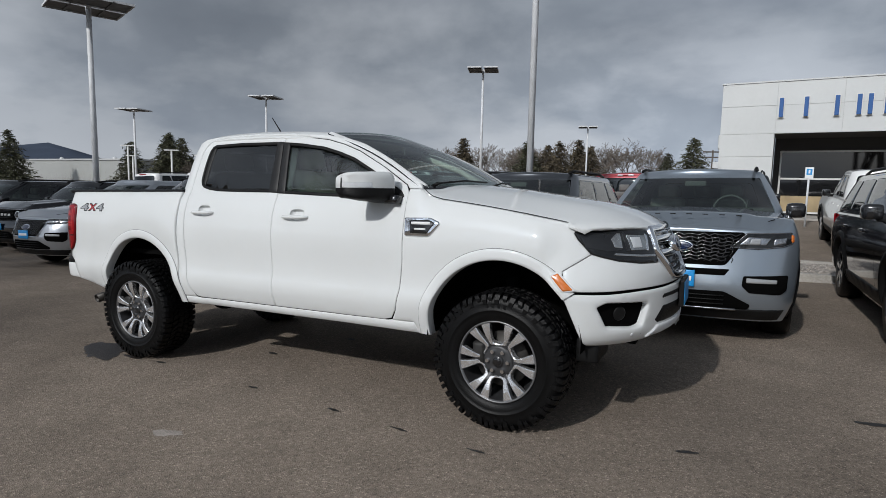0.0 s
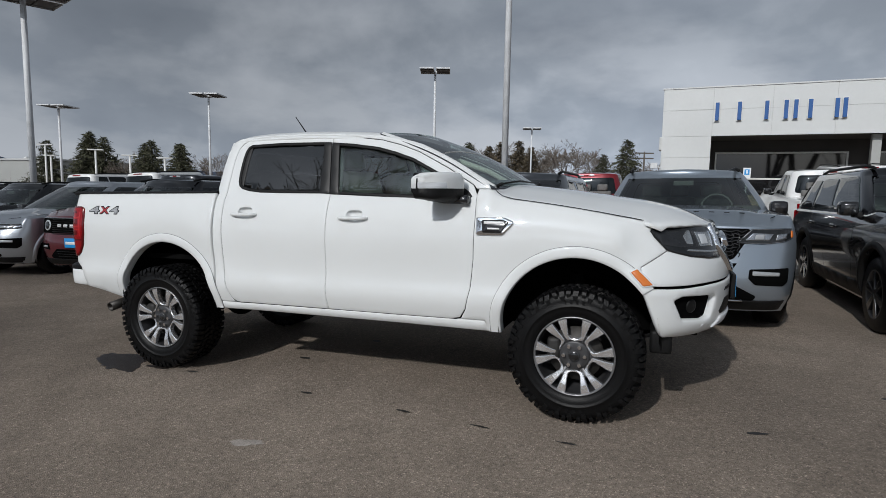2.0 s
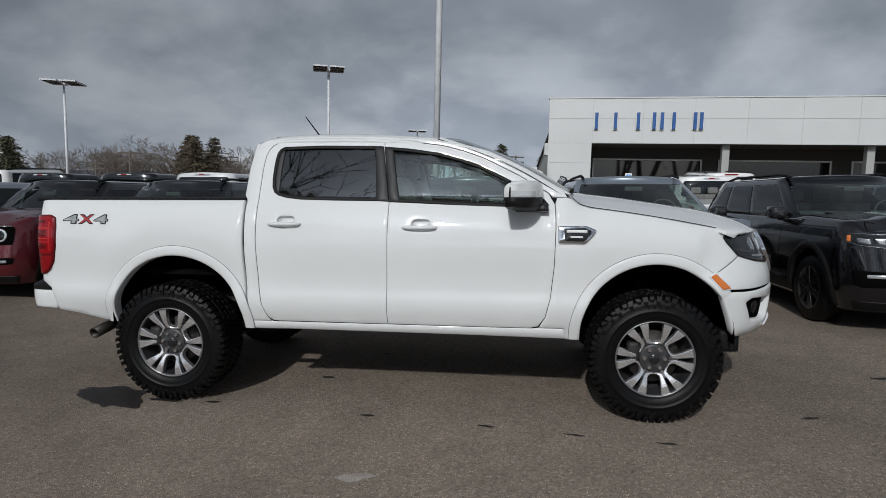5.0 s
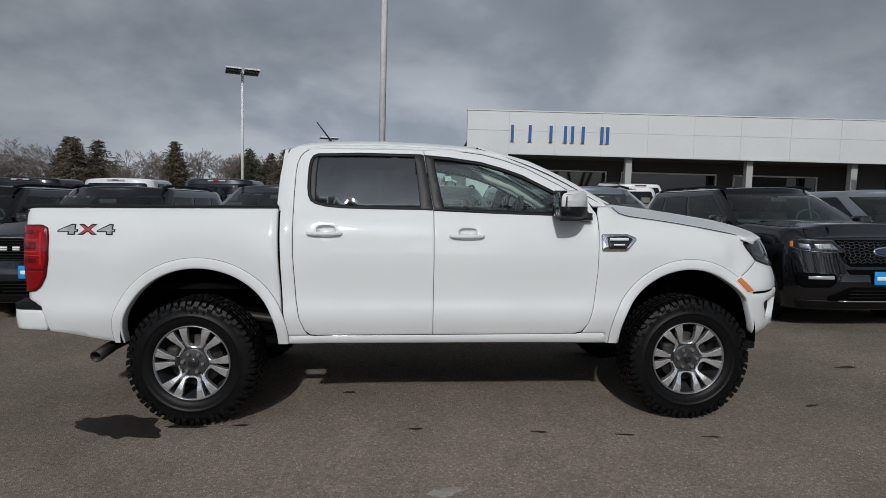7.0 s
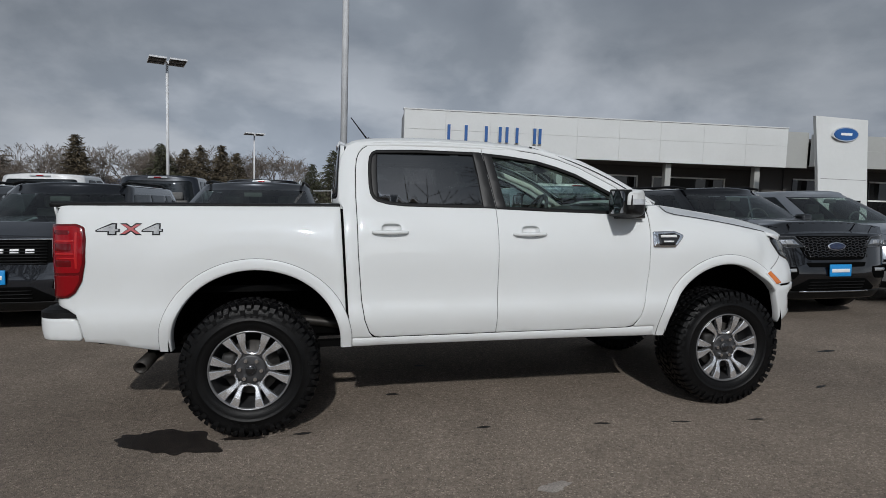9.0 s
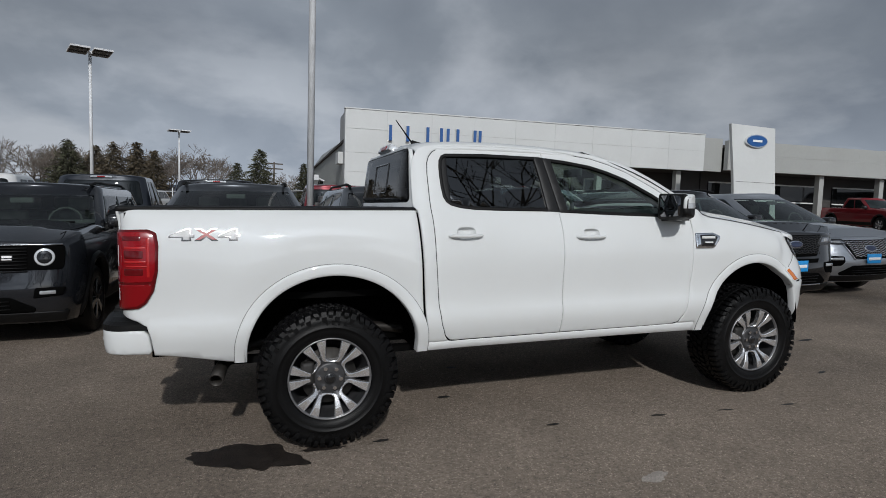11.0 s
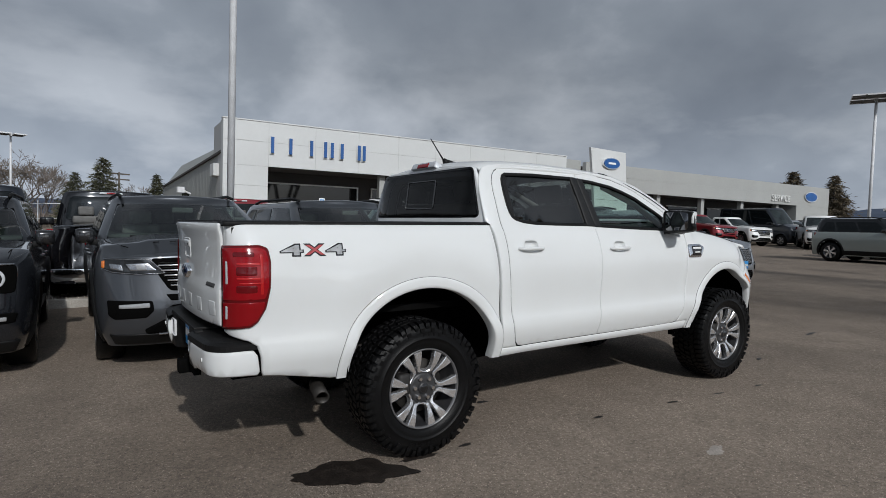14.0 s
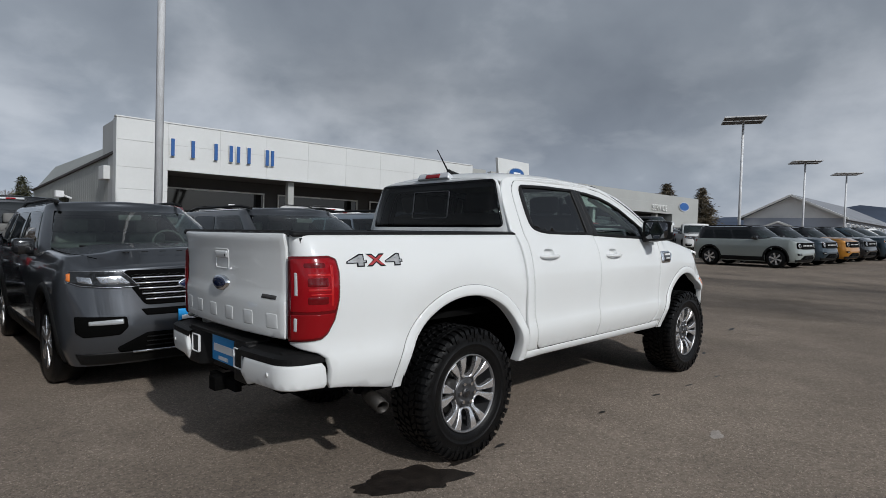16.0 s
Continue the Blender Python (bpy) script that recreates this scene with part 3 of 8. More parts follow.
    for a, c in zip(xs[:-1], xs[1:]):
        for top, bot in ((ztop, ztop - 0.75), (ztop - 0.75, zs)):
            part("panel", box(a + 0.001, c - 0.001, ys, ys + 0.05, bot + 0.005, top - 0.005), PANEL_GREY, s, smooth=False)
    part("backing", box(22.9, 51.1, ys + 0.012, ys + 0.3, zs, ztop - 0.02), METAL_BARN, s, smooth=False)
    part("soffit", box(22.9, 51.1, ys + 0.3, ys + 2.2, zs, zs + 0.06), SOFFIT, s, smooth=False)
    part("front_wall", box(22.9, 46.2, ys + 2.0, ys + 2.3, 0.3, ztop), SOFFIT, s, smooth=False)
    part("end_wall", box(46.2, 51.1, ys + 0.01, ys + 8, 0.3, zs), PANEL_GREY, s, smooth=False)
    part("roof", box(22.9, 51.1, ys + 0.3, ys + 9, ztop - 0.4, ztop - 0.3), SOFFIT, s, smooth=False)
    for x in xs[1:-2:2]:
        part("column", box(x - 0.17, x + 0.17, ys + 0.3, ys + 0.6, 0.3, zs), PANEL_GREY, s, smooth=False)
    for a in xs[:-3:2]:
        w = part("window", box(a + 0.5, a + 4.3, ys + 1.93, ys + 1.99, 1.0, 3.2), STORE_GLASS, s, smooth=False)
        for zz in (1.0, 2.2, 3.2):
            part("frame_rail", box(a + 0.5, a + 4.3, ys + 1.88, ys + 1.93, zz - 0.04, zz + 0.04), FRAME_WHITE, w, smooth=False)
    bm = text_mesh("SERVICE", 0.70, 0.05)
    bmesh.ops.transform(bm, matrix=pose(43.8, ys - 0.06, 4.18, 90), verts=bm.verts)
    part("writing", bm, FRAME_WHITE, s, smooth=False)
    ob = bmesh.new()
    bmesh.ops.create_circle(ob, cap_ends=True, segments=32, radius=1.0)
    bmesh.ops.transform(ob, matrix=pose(48.2, ys - 0.08, 4.50, 90) @ Matrix.Diagonal((0.95, 0.42, 1, 1)), verts=ob.verts)
    rim_ = part("oval_sign", ob, CHROME, s, smooth=False)
    ob = bmesh.new()
    bmesh.ops.create_circle(ob, cap_ends=True, segments=32, radius=1.0)
    bmesh.ops.transform(ob, matrix=pose(48.2, ys - 0.10, 4.50, 90) @ Matrix.Diagonal((0.84, 0.34, 1, 1)), verts=ob.verts)
    part("oval_face", ob, SIGN_BLUE, rim_, smooth=False)
    # grey metal shed behind
    g = thing("metal_shed", pose(0, 0, 0), "grey ribbed metal shed with a low gable roof", "shed")
    bm = bmesh.new()
    # its long wall runs back behind the shop front
    A = [bm.verts.new((2.05, y, z)) for y, z in ((22.0, 0.0), (41.0, 0.0), (41.0, 3.35), (22.0, 4.2))]
    B = [bm.verts.new((3.2, y, z)) for y, z in ((22.0, 0.0), (41.0, 0.0), (41.0, 5.0), (22.0, 5.2))]
    bm.faces.new(A)
    bm.faces.new(B[::-1])
    for k in range(4):
        bm.faces.new((A[k], B[k], B[(k + 1) % 4], A[(k + 1) % 4]))
    part("shell", bm, SHED_METAL, g, smooth=False)
    for k in range(48):
        y = 22.2 + 0.39 * k
        part("rib", box(2.046, 2.05, y, y + 0.05, 0, 4.2 - (y - 22) * 0.85 / 19), SHED_METAL, g, smooth=False)
    part("roof_trim", add_path(bmesh.new(), [(2.0, 21.9, 4.24), (2.0, 41.1, 3.40)], 0.07, 4), SOFFIT, g, smooth=False)
    part("vent_unit", box(1.8, 2.05, 22.9, 23.7, 3.2, 3.75, 0.02), PANEL_WHITE, g, smooth=False)
    part("side_window", box(1.98, 2.05, 30.6, 32.6, 2.0, 2.7), STORE_GLASS, g, smooth=False)
    bm = add_path(bmesh.new(), [(2.05, 30.0, 2.6), (1.7, 30.0, 2.75)], 0.05)
    add_box(bm, 1.35, 1.7, 29.8, 30.2, 2.65, 2.95)
    part("flood_lamp", bm, GALV, g, smooth=False)


make_building()


# ---------------------------------------------------------------- lamp posts
def lamp_post(x, y, height, r=0.075, size=0.62, yaw=0.0, label="tall grey steel lamp post with a flat square lamp head", heads=1):
    p = thing("lamp_post", pose(x, y, gz(x, y), 0, 0, yaw), label, "lamp post", "lot lamp posts")
    h = height - gz(x, y)
    part("pole", tube((0, 0, 0.5), (0, 0, h), r, r * 0.8, 14), GALV, p)
    part("base", tube((0, 0, -0.1), (0, 0, 0.6), 0.26, 0.26, 18), CONCRETE, p)
    part("bracket", box(-0.06, 0.06, -0.06, 0.06, h - 0.02, h + 0.08), GALV, p, smooth=False)
    for sx in (-1, 1):
        x0, x1 = sorted((0.05 * sx, size * 1.04 * sx))
        hd = part("lamp_head", box(x0 + 0.02, x1 - 0.02, -size + 0.02, size - 0.02, h + 0.085, h + 0.105), LAMP_HEAD, p, "dark panel in a pale frame", smooth=False)
        fr = bmesh.new()
        for a0, a1, c0, c1 in ((x0, x1, -size, -size + 0.025), (x0, x1, size - 0.025, size), (x0, x0 + 0.025, -size + 0.025, size - 0.025), (x1 - 0.025, x1, -size + 0.025, size - 0.025)):
            add_box(fr, a0, a1, c0, c1, h + 0.055, h + 0.115)
        part("head_frame", fr, GALV, hd, smooth=False)
        for q in (-0.45, 0.45):
            part("head_rib", box(x0, x1, size * q - 0.03, size * q + 0.03, h + 0.055, h + 0.084), LAMP_HEAD, hd, smooth=False)
    return p


lamp_post(-0.98, 7.15, 11.5, 0.068)
lamp_post(-8.0 + 0.55, 19.4, 6.35, 0.06, 0.62, 20)
lamp_post(-18.2, 17.5, 5.45, 0.055, 0.62, 20)
lamp_post(-6.0, 32.6, 5.15, 0.055, 0.55, 15)
lamp_post(-13.8, 6.3, 6.15, 0.085, 0.95, -20)
lamp_post(-29.4, 18.2, 5.4, 0.07, 0.7, 20)
lamp_post(24.12, 6.40, 7.0, 0.065, 0.86, 25)
lamp_post(36.5, 6.9, 6.45, 0.065, 0.8, 25)
lamp_post(44.5, 6.3, 6.45, 0.065, 0.8, 25)


# ---------------------------------------------------------------- parked vehicles
CAR_LENS = mat("car_lamp_lens", (0.34, 0.35, 0.37), rough=0.22, coat=1.0, metal=0.85, var=0.25, vscale=30)
CAR_SCREEN = glass("car_screen", (0.74, 0.87, 0.81), 0.15)
CAR_WINDOW = glass("car_window", (0.48, 0.56, 0.53), 0.08)
CAR_TRIM = mat("car_trim", (0.060, 0.060, 0.058), rough=0.75, var=0.2, vscale=6)
CAR_SEAT = mat("car_seat", (0.115, 0.113, 0.108), rough=0.7, var=0.2, vscale=8)
FOG_LENS = mat("fog_lamp_lens", (0.34, 0.35, 0.36), rough=0.14, coat=1.0, metal=0.2)


def plain_wheel(parent, x, y, r, w, side, rim_mat, spokes=6, rim=0.66, split=True):
    """A wheel with tyre and spoked rim, at a body's side (-1 or 1)."""
    tyre = add_revolve(bmesh.new(), [(r * rim, -w / 2), (r * 0.93, -w / 2), (r, -w * 0.36), (r, w * 0.36), (r * 0.93, w / 2), (r * rim, w / 2), (r * rim, -w / 2)], 40)
    wh = part("wheel", shift(tyre, (x, y, r)), RUBBER, parent)
    yo = side * w / 2
    bm = add_revolve(bmesh.new(), [(r * rim * 1.0, yo * 1.01), (r * rim * 0.93, yo * 1.02), (r * rim * 0.9, yo * 0.5), (0.001, yo * 0.35)], 40)
    part("rim", shift(bm, (x, y, r)), ALLOY_DARK, wh)
    arms = bmesh.new()
    for k in range(spokes):
        bm = bmesh.new() if split else arms
        sp = box(0.02, r * rim * 0.96, -0.028, 0.028, -0.02, 0.02, 0.006 if split else 0)
        for v in sp.verts:
            v.co.y *= 0.7 + 0.9 * v.co.x / (r * rim)
        m = Matrix.Translation((x, y + yo * 0.86, r)) @ Matrix.Rotation(k * math.tau / spokes + 0.3, 4, "Y") @ Matrix.Rotation(math.pi / 2, 4, "X")
        sp.transform(m)
        if split:
            part("spoke", sp, rim_mat, wh, smooth=False)
        else:
            me = bpy.data.meshes.new("tmp")
            sp.to_mesh(me)
            arms.from_mesh(me)
            bpy.data.meshes.remove(me)
            sp.free()
    add_tube(arms, (x, y + yo * 0.6, r), (x, y + yo * 0.98, r), 0.06, 0.05, 14)
    part("hub" if split else "rim_face", arms, rim_mat, wh, smooth=False)
    return wh


def vehicle(name, m, label, paint, L=5.05, W=2.0, H=1.78, wb=3.025, fo=0.93, r=0.38, clear=0.24, belt=1.13, cowl=1.14, nose=1.02,
            xw=1.35, xr=0.45, xe=-2.25, xg=-2.42, tumble=0.2, front_ext=0.55, face="mesh", roof=None, rim_mat=ALLOY, rails=True,
            bed=None, cladding=True, group="", plate=True, rear_detail=False, category="car", spokes=6, pn=2.4, nose_in=0.16, flank=True, header=0.05):
    """A parked car: x forwards, origin on the ground under its middle."""
    car = thing(name, m, label, category, group)
    a, b = L / 2, W / 2
    xf, xb = a - fo, a - fo - wb
    roof = roof or paint
    hood = lerp_table([(-9, belt), (xw - 0.25, belt), (xw, cowl), (a - 0.35, nose + 0.05), (a - 0.08, nose), (a, nose - 0.05)]) if bed is None else \
        lerp_table([(-9, bed), (xg - 0.05, bed), (xg, belt), (xw - 0.2, belt), (xw, cowl), (a - 0.25, nose + 0.03), (a, nose)])
    insy = lerp_table([(clear, 0.10), (clear + 0.14, 0.035), (0.55, 0.012), (0.70, 0.0), (0.90, 0.0), (1.02, 0.015), (1.15, 0.06), (1.25, 0.10)])
    insf = lerp_table([(clear, 0.16), (clear + 0.12, 0.05), (0.50, 0.0), (0.62, 0.0), (0.75, 0.04), (nose, nose_in), (1.3, nose_in + 0.1)])
    insr = lerp_table([(clear, 0.14), (0.45, 0.0), (0.68, 0.0), (0.76, 0.05), (1.2, 0.12)])
    ef, er, p = front_ext, 0.28, pn

    def plan(x):
        """half width at x"""
        if x > a - ef:
            return b * max(0.0, 1 - ((x - a + ef) / ef) ** p) ** (1 / p)
        if x < -a + er:
            return b * max(0.0, 1 - ((-a + er - x) / er) ** 2.6) ** (1 / 2.6)
        return b

    def front(y, z, d=0.0):
        q = min(1.0, abs(y) / b)
        x = a - ef + ef * max(0.0, 1 - q ** p) ** (1 / p)
        return Vector((x - insf(z) * (1 - 0.55 * q ** 3) + d, y * (1 - insy(z) * q ** 4), z))

    def rear(y, z, d=0.0):
        q = min(1.0, abs(y) / b)
        x = -a + er - er * max(0.0, 1 - q ** 2.6) ** (1 / 2.6)
        return Vector((x + insr(z) - d, y, z))

    def flankp(x, z, s, d=0.0):
        return Vector((x, s * (plan(x) - insy(z) + d), z))
    # stations round the right half, from the rear middle to the front middle
    st = []
    for k in range(7):
        y = b * (1 - er * 0.5) * k / 7
        st.append(("r", y))
    for x in np.arange(-a + 0.05, a - 0.30, 0.07):
        st.append(("s", float(x)))
    for k in range(9):
        st.append(("f", b * 0.86 * (1 - k / 8)))
    fr = [0, 0.08, 0.18, 0.3, 0.42, 0.55, 0.68, 0.8, 0.9, 0.96, 1.0]
    cap = [0.93, 0.8, 0.68, 0.60, 0.35, 0.0]
    bm = bmesh.new()
    grid = []
    for kind, c in st:
        row = []
        xx = c if kind == "s" else (a if kind == "f" else -a)
        T = hood(xx)
        for f in fr:
            z = clear + (T - clear) * f
            v = flankp(c, z, -1) if kind == "s" else (front(-c, z) if kind == "f" else rear(-c, z))
            row.append(bm.verts.new(v))
        last = row[-1].co.copy()
        for g in cap:
            row.append(bm.verts.new((last.x, last.y * g, T + (0.05 * (1 - g * g) + 0.018 * smooth(0.69, 0.59, g) * (kind == "s" and c > xw - 0.1)) * min(1.0, abs(last.y) / b) + 0.004)))
        grid.append(row)
    for A, B in zip(grid[:-1], grid[1:]):
        for i in range(len(A) - 1):
            try:
                bm.faces.new((A[i], B[i], B[i + 1], A[i + 1]))
            except ValueError:
                pass
    ra = r + 0.075
    kill = [f for f in bm.faces if min(math.hypot(f.calc_center_median().x - cx, f.calc_center_median().z - r - 0.02) for cx in (xf, xb)) < ra]
    bmesh.ops.delete(bm, geom=kill, context="FACES")
    add_mirror(bm)
    bm.normal_update()
    part("body", bm, paint, car)
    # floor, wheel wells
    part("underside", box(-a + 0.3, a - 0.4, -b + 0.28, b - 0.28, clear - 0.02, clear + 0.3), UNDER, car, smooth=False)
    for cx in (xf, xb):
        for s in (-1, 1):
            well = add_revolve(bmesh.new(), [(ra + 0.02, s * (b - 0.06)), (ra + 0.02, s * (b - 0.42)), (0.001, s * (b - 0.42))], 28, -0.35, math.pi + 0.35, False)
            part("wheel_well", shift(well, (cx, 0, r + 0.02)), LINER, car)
            lip = bmesh.new()
            n = 30
            prof = [(-0.012, -0.05), (-0.012, 0.012), (0.01, 0.02), (0.05, 0.016), (0.066, -0.012)]
            rows = []
            for k in range(n + 1):
                t = -0.30 + (math.pi + 0.60) * k / n
                rows.append([lip.verts.new(flankp(cx + (ra + d) * math.cos(t), max(clear + 0.02, r + 0.02 + (ra + d) * math.sin(t)), s, o)) for d, o in prof])
            for A, B in zip(rows[:-1], rows[1:]):
                for i in range(len(prof) - 1):
                    lip.faces.new((A[i], B[i], B[i + 1], A[i + 1]))
            part("arch_flare", lip, BLACK_PLASTIC if cladding else paint, car)
            plain_wheel(car, cx, s * (b - 0.15), r, 0.25, s, rim_mat, spokes, split=flank)
    if cladding:
        for s in (-1, 1):
            part("sill_cladding", panel([(xb + ra + 0.03, clear + 0.03), (xf - ra - 0.03, clear + 0.03), (xf - ra - 0.05, clear + 0.2), (xb + ra + 0.05, clear + 0.2)],
                                        lambda x, z: flankp(x, z, s, 0.012), 0.2, depth=0.02, out=(0, s, 0)), BLACK_PLASTIC, car)
    # cabin
    gb0, gb1 = b - insy(belt) - 0.015, b - tumble - 0.07
    zr = H - 0.07

    def half(z):
        t = (z - belt) / (zr - belt)
        return gb0 + (gb1 - gb0) * (t ** 1.25)

    def cab_front(y, z, d=0.0):
        t = (z - belt) / (zr - belt)
        q = min(1.0, abs(y) / half(z))
        return Vector((xw + (xr - xw) * t - 0.30 * q ** 2.6 + 0.03 * math.sin(t * math.pi) + d * 0.6, y, z + d * 0.7))

    def cab_rear(y, z, d=0.0):
        t = (z - belt) / (zr - belt)
        q = min(1.0, abs(y) / half(z))
        return Vector((xg + (xe - xg) * t ** 1.3 + 0.16 * q ** 4 - d, y, z))

    def cab_side(x, z, s, d=0.0):
        return Vector((x, s * (half(z) + d), z))
    bm = bmesh.new()
    grid = []
    side = [0.05, 0.12, 0.20, 0.30, 0.38, 0.47, 0.565, 0.625, 0.72, 0.80, 0.88, 0.945]
    stc = [("r", k / 6) for k in range(7)] + [("s", k) for k in side] + [("f", k) for k in (1.0, 0.91, 0.75, 0.5, 0.25, 0.0)]
    z0, z1 = belt + 0.04, zr - header
    f0, f1 = (0.07 / (zr - belt + 0.03)), (z1 - belt + 0.03) / (zr - belt + 0.03)
    lv = [0] + [f0 + (f1 - f0) * k / 5 for k in range(6)] + [1.0]
    for kind, c in stc:
        row = []
        for f in lv:
            z = belt - 0.03 + (zr - belt + 0.03) * f
            z_ = max(z, belt)
            h = half(z_)
            if kind == "r":
                v = cab_rear(-h * c, z_)
            elif kind == "f":
                v = cab_front(-h * c, z_)
            else:
                x0, x1 = cab_rear(-h, z_).x, cab_front(-h, z_).x
                v = Vector((x0 + (x1 - x0) * c, -h, z_))
            row.append(bm.verts.new((v.x, v.y, z)))
        e = row[-1].co.copy()
        for g, dz in ((0.955, 0.028), (0.86, 0.048), (0.6, 0.062), (0.3, 0.068), (0.0, 0.07)):
            cx = (xr + xe) / 2
            row.append(bm.verts.new((cx + (e.x - cx) * (1 - 0.06 * (1 - g)), e.y * g, zr + dz)))
        grid.append(row)
    for (ka, ca), (kb, cb), A, B in zip(stc[:-1], stc[1:], grid[:-1], grid[1:]):
        opening = flank and ((kb == "f" and ka == "f" and ca <= 0.91) or (ka == kb == "s" and bed is None and (0.30 <= ca < 0.56 or 0.62 <= ca < 0.94)))
        for i in range(len(A) - 1):
            if opening and 1 <= i <= 5:
                continue
            try:
                bm.faces.new((A[i], B[i], B[i + 1], A[i + 1]))
            except ValueError:
                pass
    add_mirror(bm)
    part("cabin", bm, roof, car)
    if flank:
        # dash top and shelf, seats, wheel and mirror behind the glass
        hw = gb0 * 0.93
        fl_ = [(xe + 0.1, -hw), (xw - 0.52, -hw), (xw - 0.26, -hw * 0.66), (xw - 0.17, 0.0), (xw - 0.26, hw * 0.66), (xw - 0.52, hw), (xe + 0.1, hw)]
        part("dash_top", panel(fl_, lambda x, y: Vector((x, y, belt + 0.080)), 0.4, depth=0.03, edge=0, lip=0, out=(0, 0, 1)), CAR_TRIM, car)
        for sx, ys in ((xr - 0.62, (-0.39, 0.39)), (xr - 1.50, (-0.42, 0.0, 0.42))):
            for y in ys:
                st_ = part("seat_back", box(sx - 0.09, sx + 0.05, y - 0.22, y + 0.22, belt + 0.05, belt + 0.19, 0.04), CAR_SEAT, car)
                part("headrest", box(sx - 0.08, sx + 0.02, y - 0.13, y + 0.13, belt + 0.20, min(belt + 0.37, zr - 0.06), 0.04), CAR_SEAT, st_)
        part("steering_wheel", add_path(bmesh.new(), [(xw - 0.66 - 0.05 * math.sin(k * math.tau / 16), 0.39 + 0.18 * math.cos(k * math.tau / 16), belt + 0.06 + 0.17 * math.sin(k * math.tau / 16)) for k in range(17)], 0.014, 6), CAR_TRIM, car)
        mp = cab_front(0.0, z1 - 0.07)
        part("inside_mirror", box(mp.x - 0.13, mp.x - 0.10, -0.12, 0.12, z1 - 0.10, z1 - 0.035, 0.012), CAR_TRIM, car)
    # glass
    h0, h1 = half(z0) * 0.93, half(z1) * 0.90
    part("windscreen", panel(rounded([(-h0, z0), (h0, z0), (h1, z1), (-h1, z1)], 0.06), lambda y, z: cab_front(y, z, 0.006), 0.12, depth=0.004, edge=0.001, out=(1, 0, 0.5)), CAR_SCREEN if flank else SCREEN_GLASS, car)
    h0, h1 = half(z0 + 0.08) * 0.86, half(z1) * 0.86
    part("rear_window", panel(rounded([(-h0, z0 + 0.08), (h0, z0 + 0.08), (h1, z1), (-h1, z1)], 0.07), lambda y, z: cab_rear(y, z, 0.012), 0.12, depth=0.02, out=(-1, 0, 0)), DARK_GLASS, car)
    zs0, zs1 = belt + 0.035, zr - max(header, 0.06) + 0.005
    fx0, fx1 = cab_front(half(zs0), zs0).x - 0.10, cab_front(half(zs1), zs1).x - 0.06
    rx0, rx1 = cab_rear(half(zs0), zs0).x + 0.12, cab_rear(half(zs1), zs1).x + 0.18
    cuts = [rx0 + (fx0 - rx0) * f for f in ((0.0, 0.27, 0.61, 1.0) if bed is None else (0.0, 0.48, 1.0))]
    ctop = [rx1 + (fx1 - rx1) * f for f in ((0.0, 0.20, 0.60, 1.0) if bed is None else (0.0, 0.52, 1.0))]
    for s in (-1, 1):
        for i in range(len(cuts) - 1):
            g = 0.028
            part("side_window", panel(rounded([(cuts[i] + g, zs0), (cuts[i + 1] - g, zs0), (ctop[i + 1] - g, zs1), (ctop[i] + g, zs1)], 0.04),
                                      lambda x, z: cab_side(x, z, s, 0.006), 0.14, depth=0.005, edge=0.001, out=(0, s, 0)), CAR_WINDOW if flank and bed is None and i == 2 else DARK_GLASS, car)
        # mirror, door seams, handles
        mx = fx0 - 0.02
        bmm = box(mx - 0.11, mx + 0.09, s * b - 0.05 if s > 0 else s * b - 0.13, s * b + 0.13 if s > 0 else s * b + 0.05, belt - 0.01, belt + 0.15, 0.045)
        for v in bmm.verts:
            v.co.x -= 0.10 * (abs(v.co.y) - b) * 0.6
        mir = part("mirror", bmm, GLOSS_BLACK, car)
        part("mirror_foot", box(mx - 0.05, mx + 0.05, min(s * (b - 0.12), s * b), max(s * (b - 0.12), s * b), belt - 0.03, belt + 0.03, 0.01), BLACK_PLASTIC, mir)
        if flank:
            doors = cuts[-3:] if bed is None else cuts
            for i, x in enumerate(doors):
                seam = panel([(x - 0.003, clear + 0.22), (x + 0.003, clear + 0.22), (x + 0.003, belt), (x - 0.003, belt)], lambda x, z: flankp(x, z, s, 0.001), 0.2, depth=0.0, edge=0, lip=0, out=(0, s, 0))
                part("door_seam", seam, LINER, car)
                if i:
                    hx = (x + doors[i - 1]) / 2 - 0.28
                    hb = panel(rounded([(hx, belt - 0.17), (hx + 0.2, belt - 0.17), (hx + 0.2, belt - 0.135), (hx, belt - 0.135)], 0.015), lambda x, z: flankp(x, z, s, 0.028), 0.1, depth=0.03, out=(0, s, 0))
                    part("door_handle", hb, paint, car)
        if rails:
            q = half(zr) * 0.9
            bmr = bmesh.new()
            xs_ = np.linspace(xe + 0.25, xr - 0.15, 8)
            add_path(bmr, [(float(x), s * q, zr + 0.085 - (0.04 if k in (0, 7) else 0)) for k, x in enumerate(xs_)], 0.02, 6)
            part("roof_rail", bmr, BLACK_PLASTIC, car)
    # front
    fmap = lambda d: (lambda y, z: front(y, z, d))
    zg0, zg1 = nose - 0.36, nose - 0.06
    if face in ("mesh", "bars", "bronco", "wide"):
        gw = {"mesh": 0.56, "bars": 0.56, "bronco": 0.62, "wide": 0.50}[face]
        poly = [(-gw * 0.72, zg0), (gw * 0.72, zg0), (gw, zg1 - 0.05), (gw * 0.97, zg1), (-gw * 0.97, zg1), (-gw, zg1 - 0.05)]
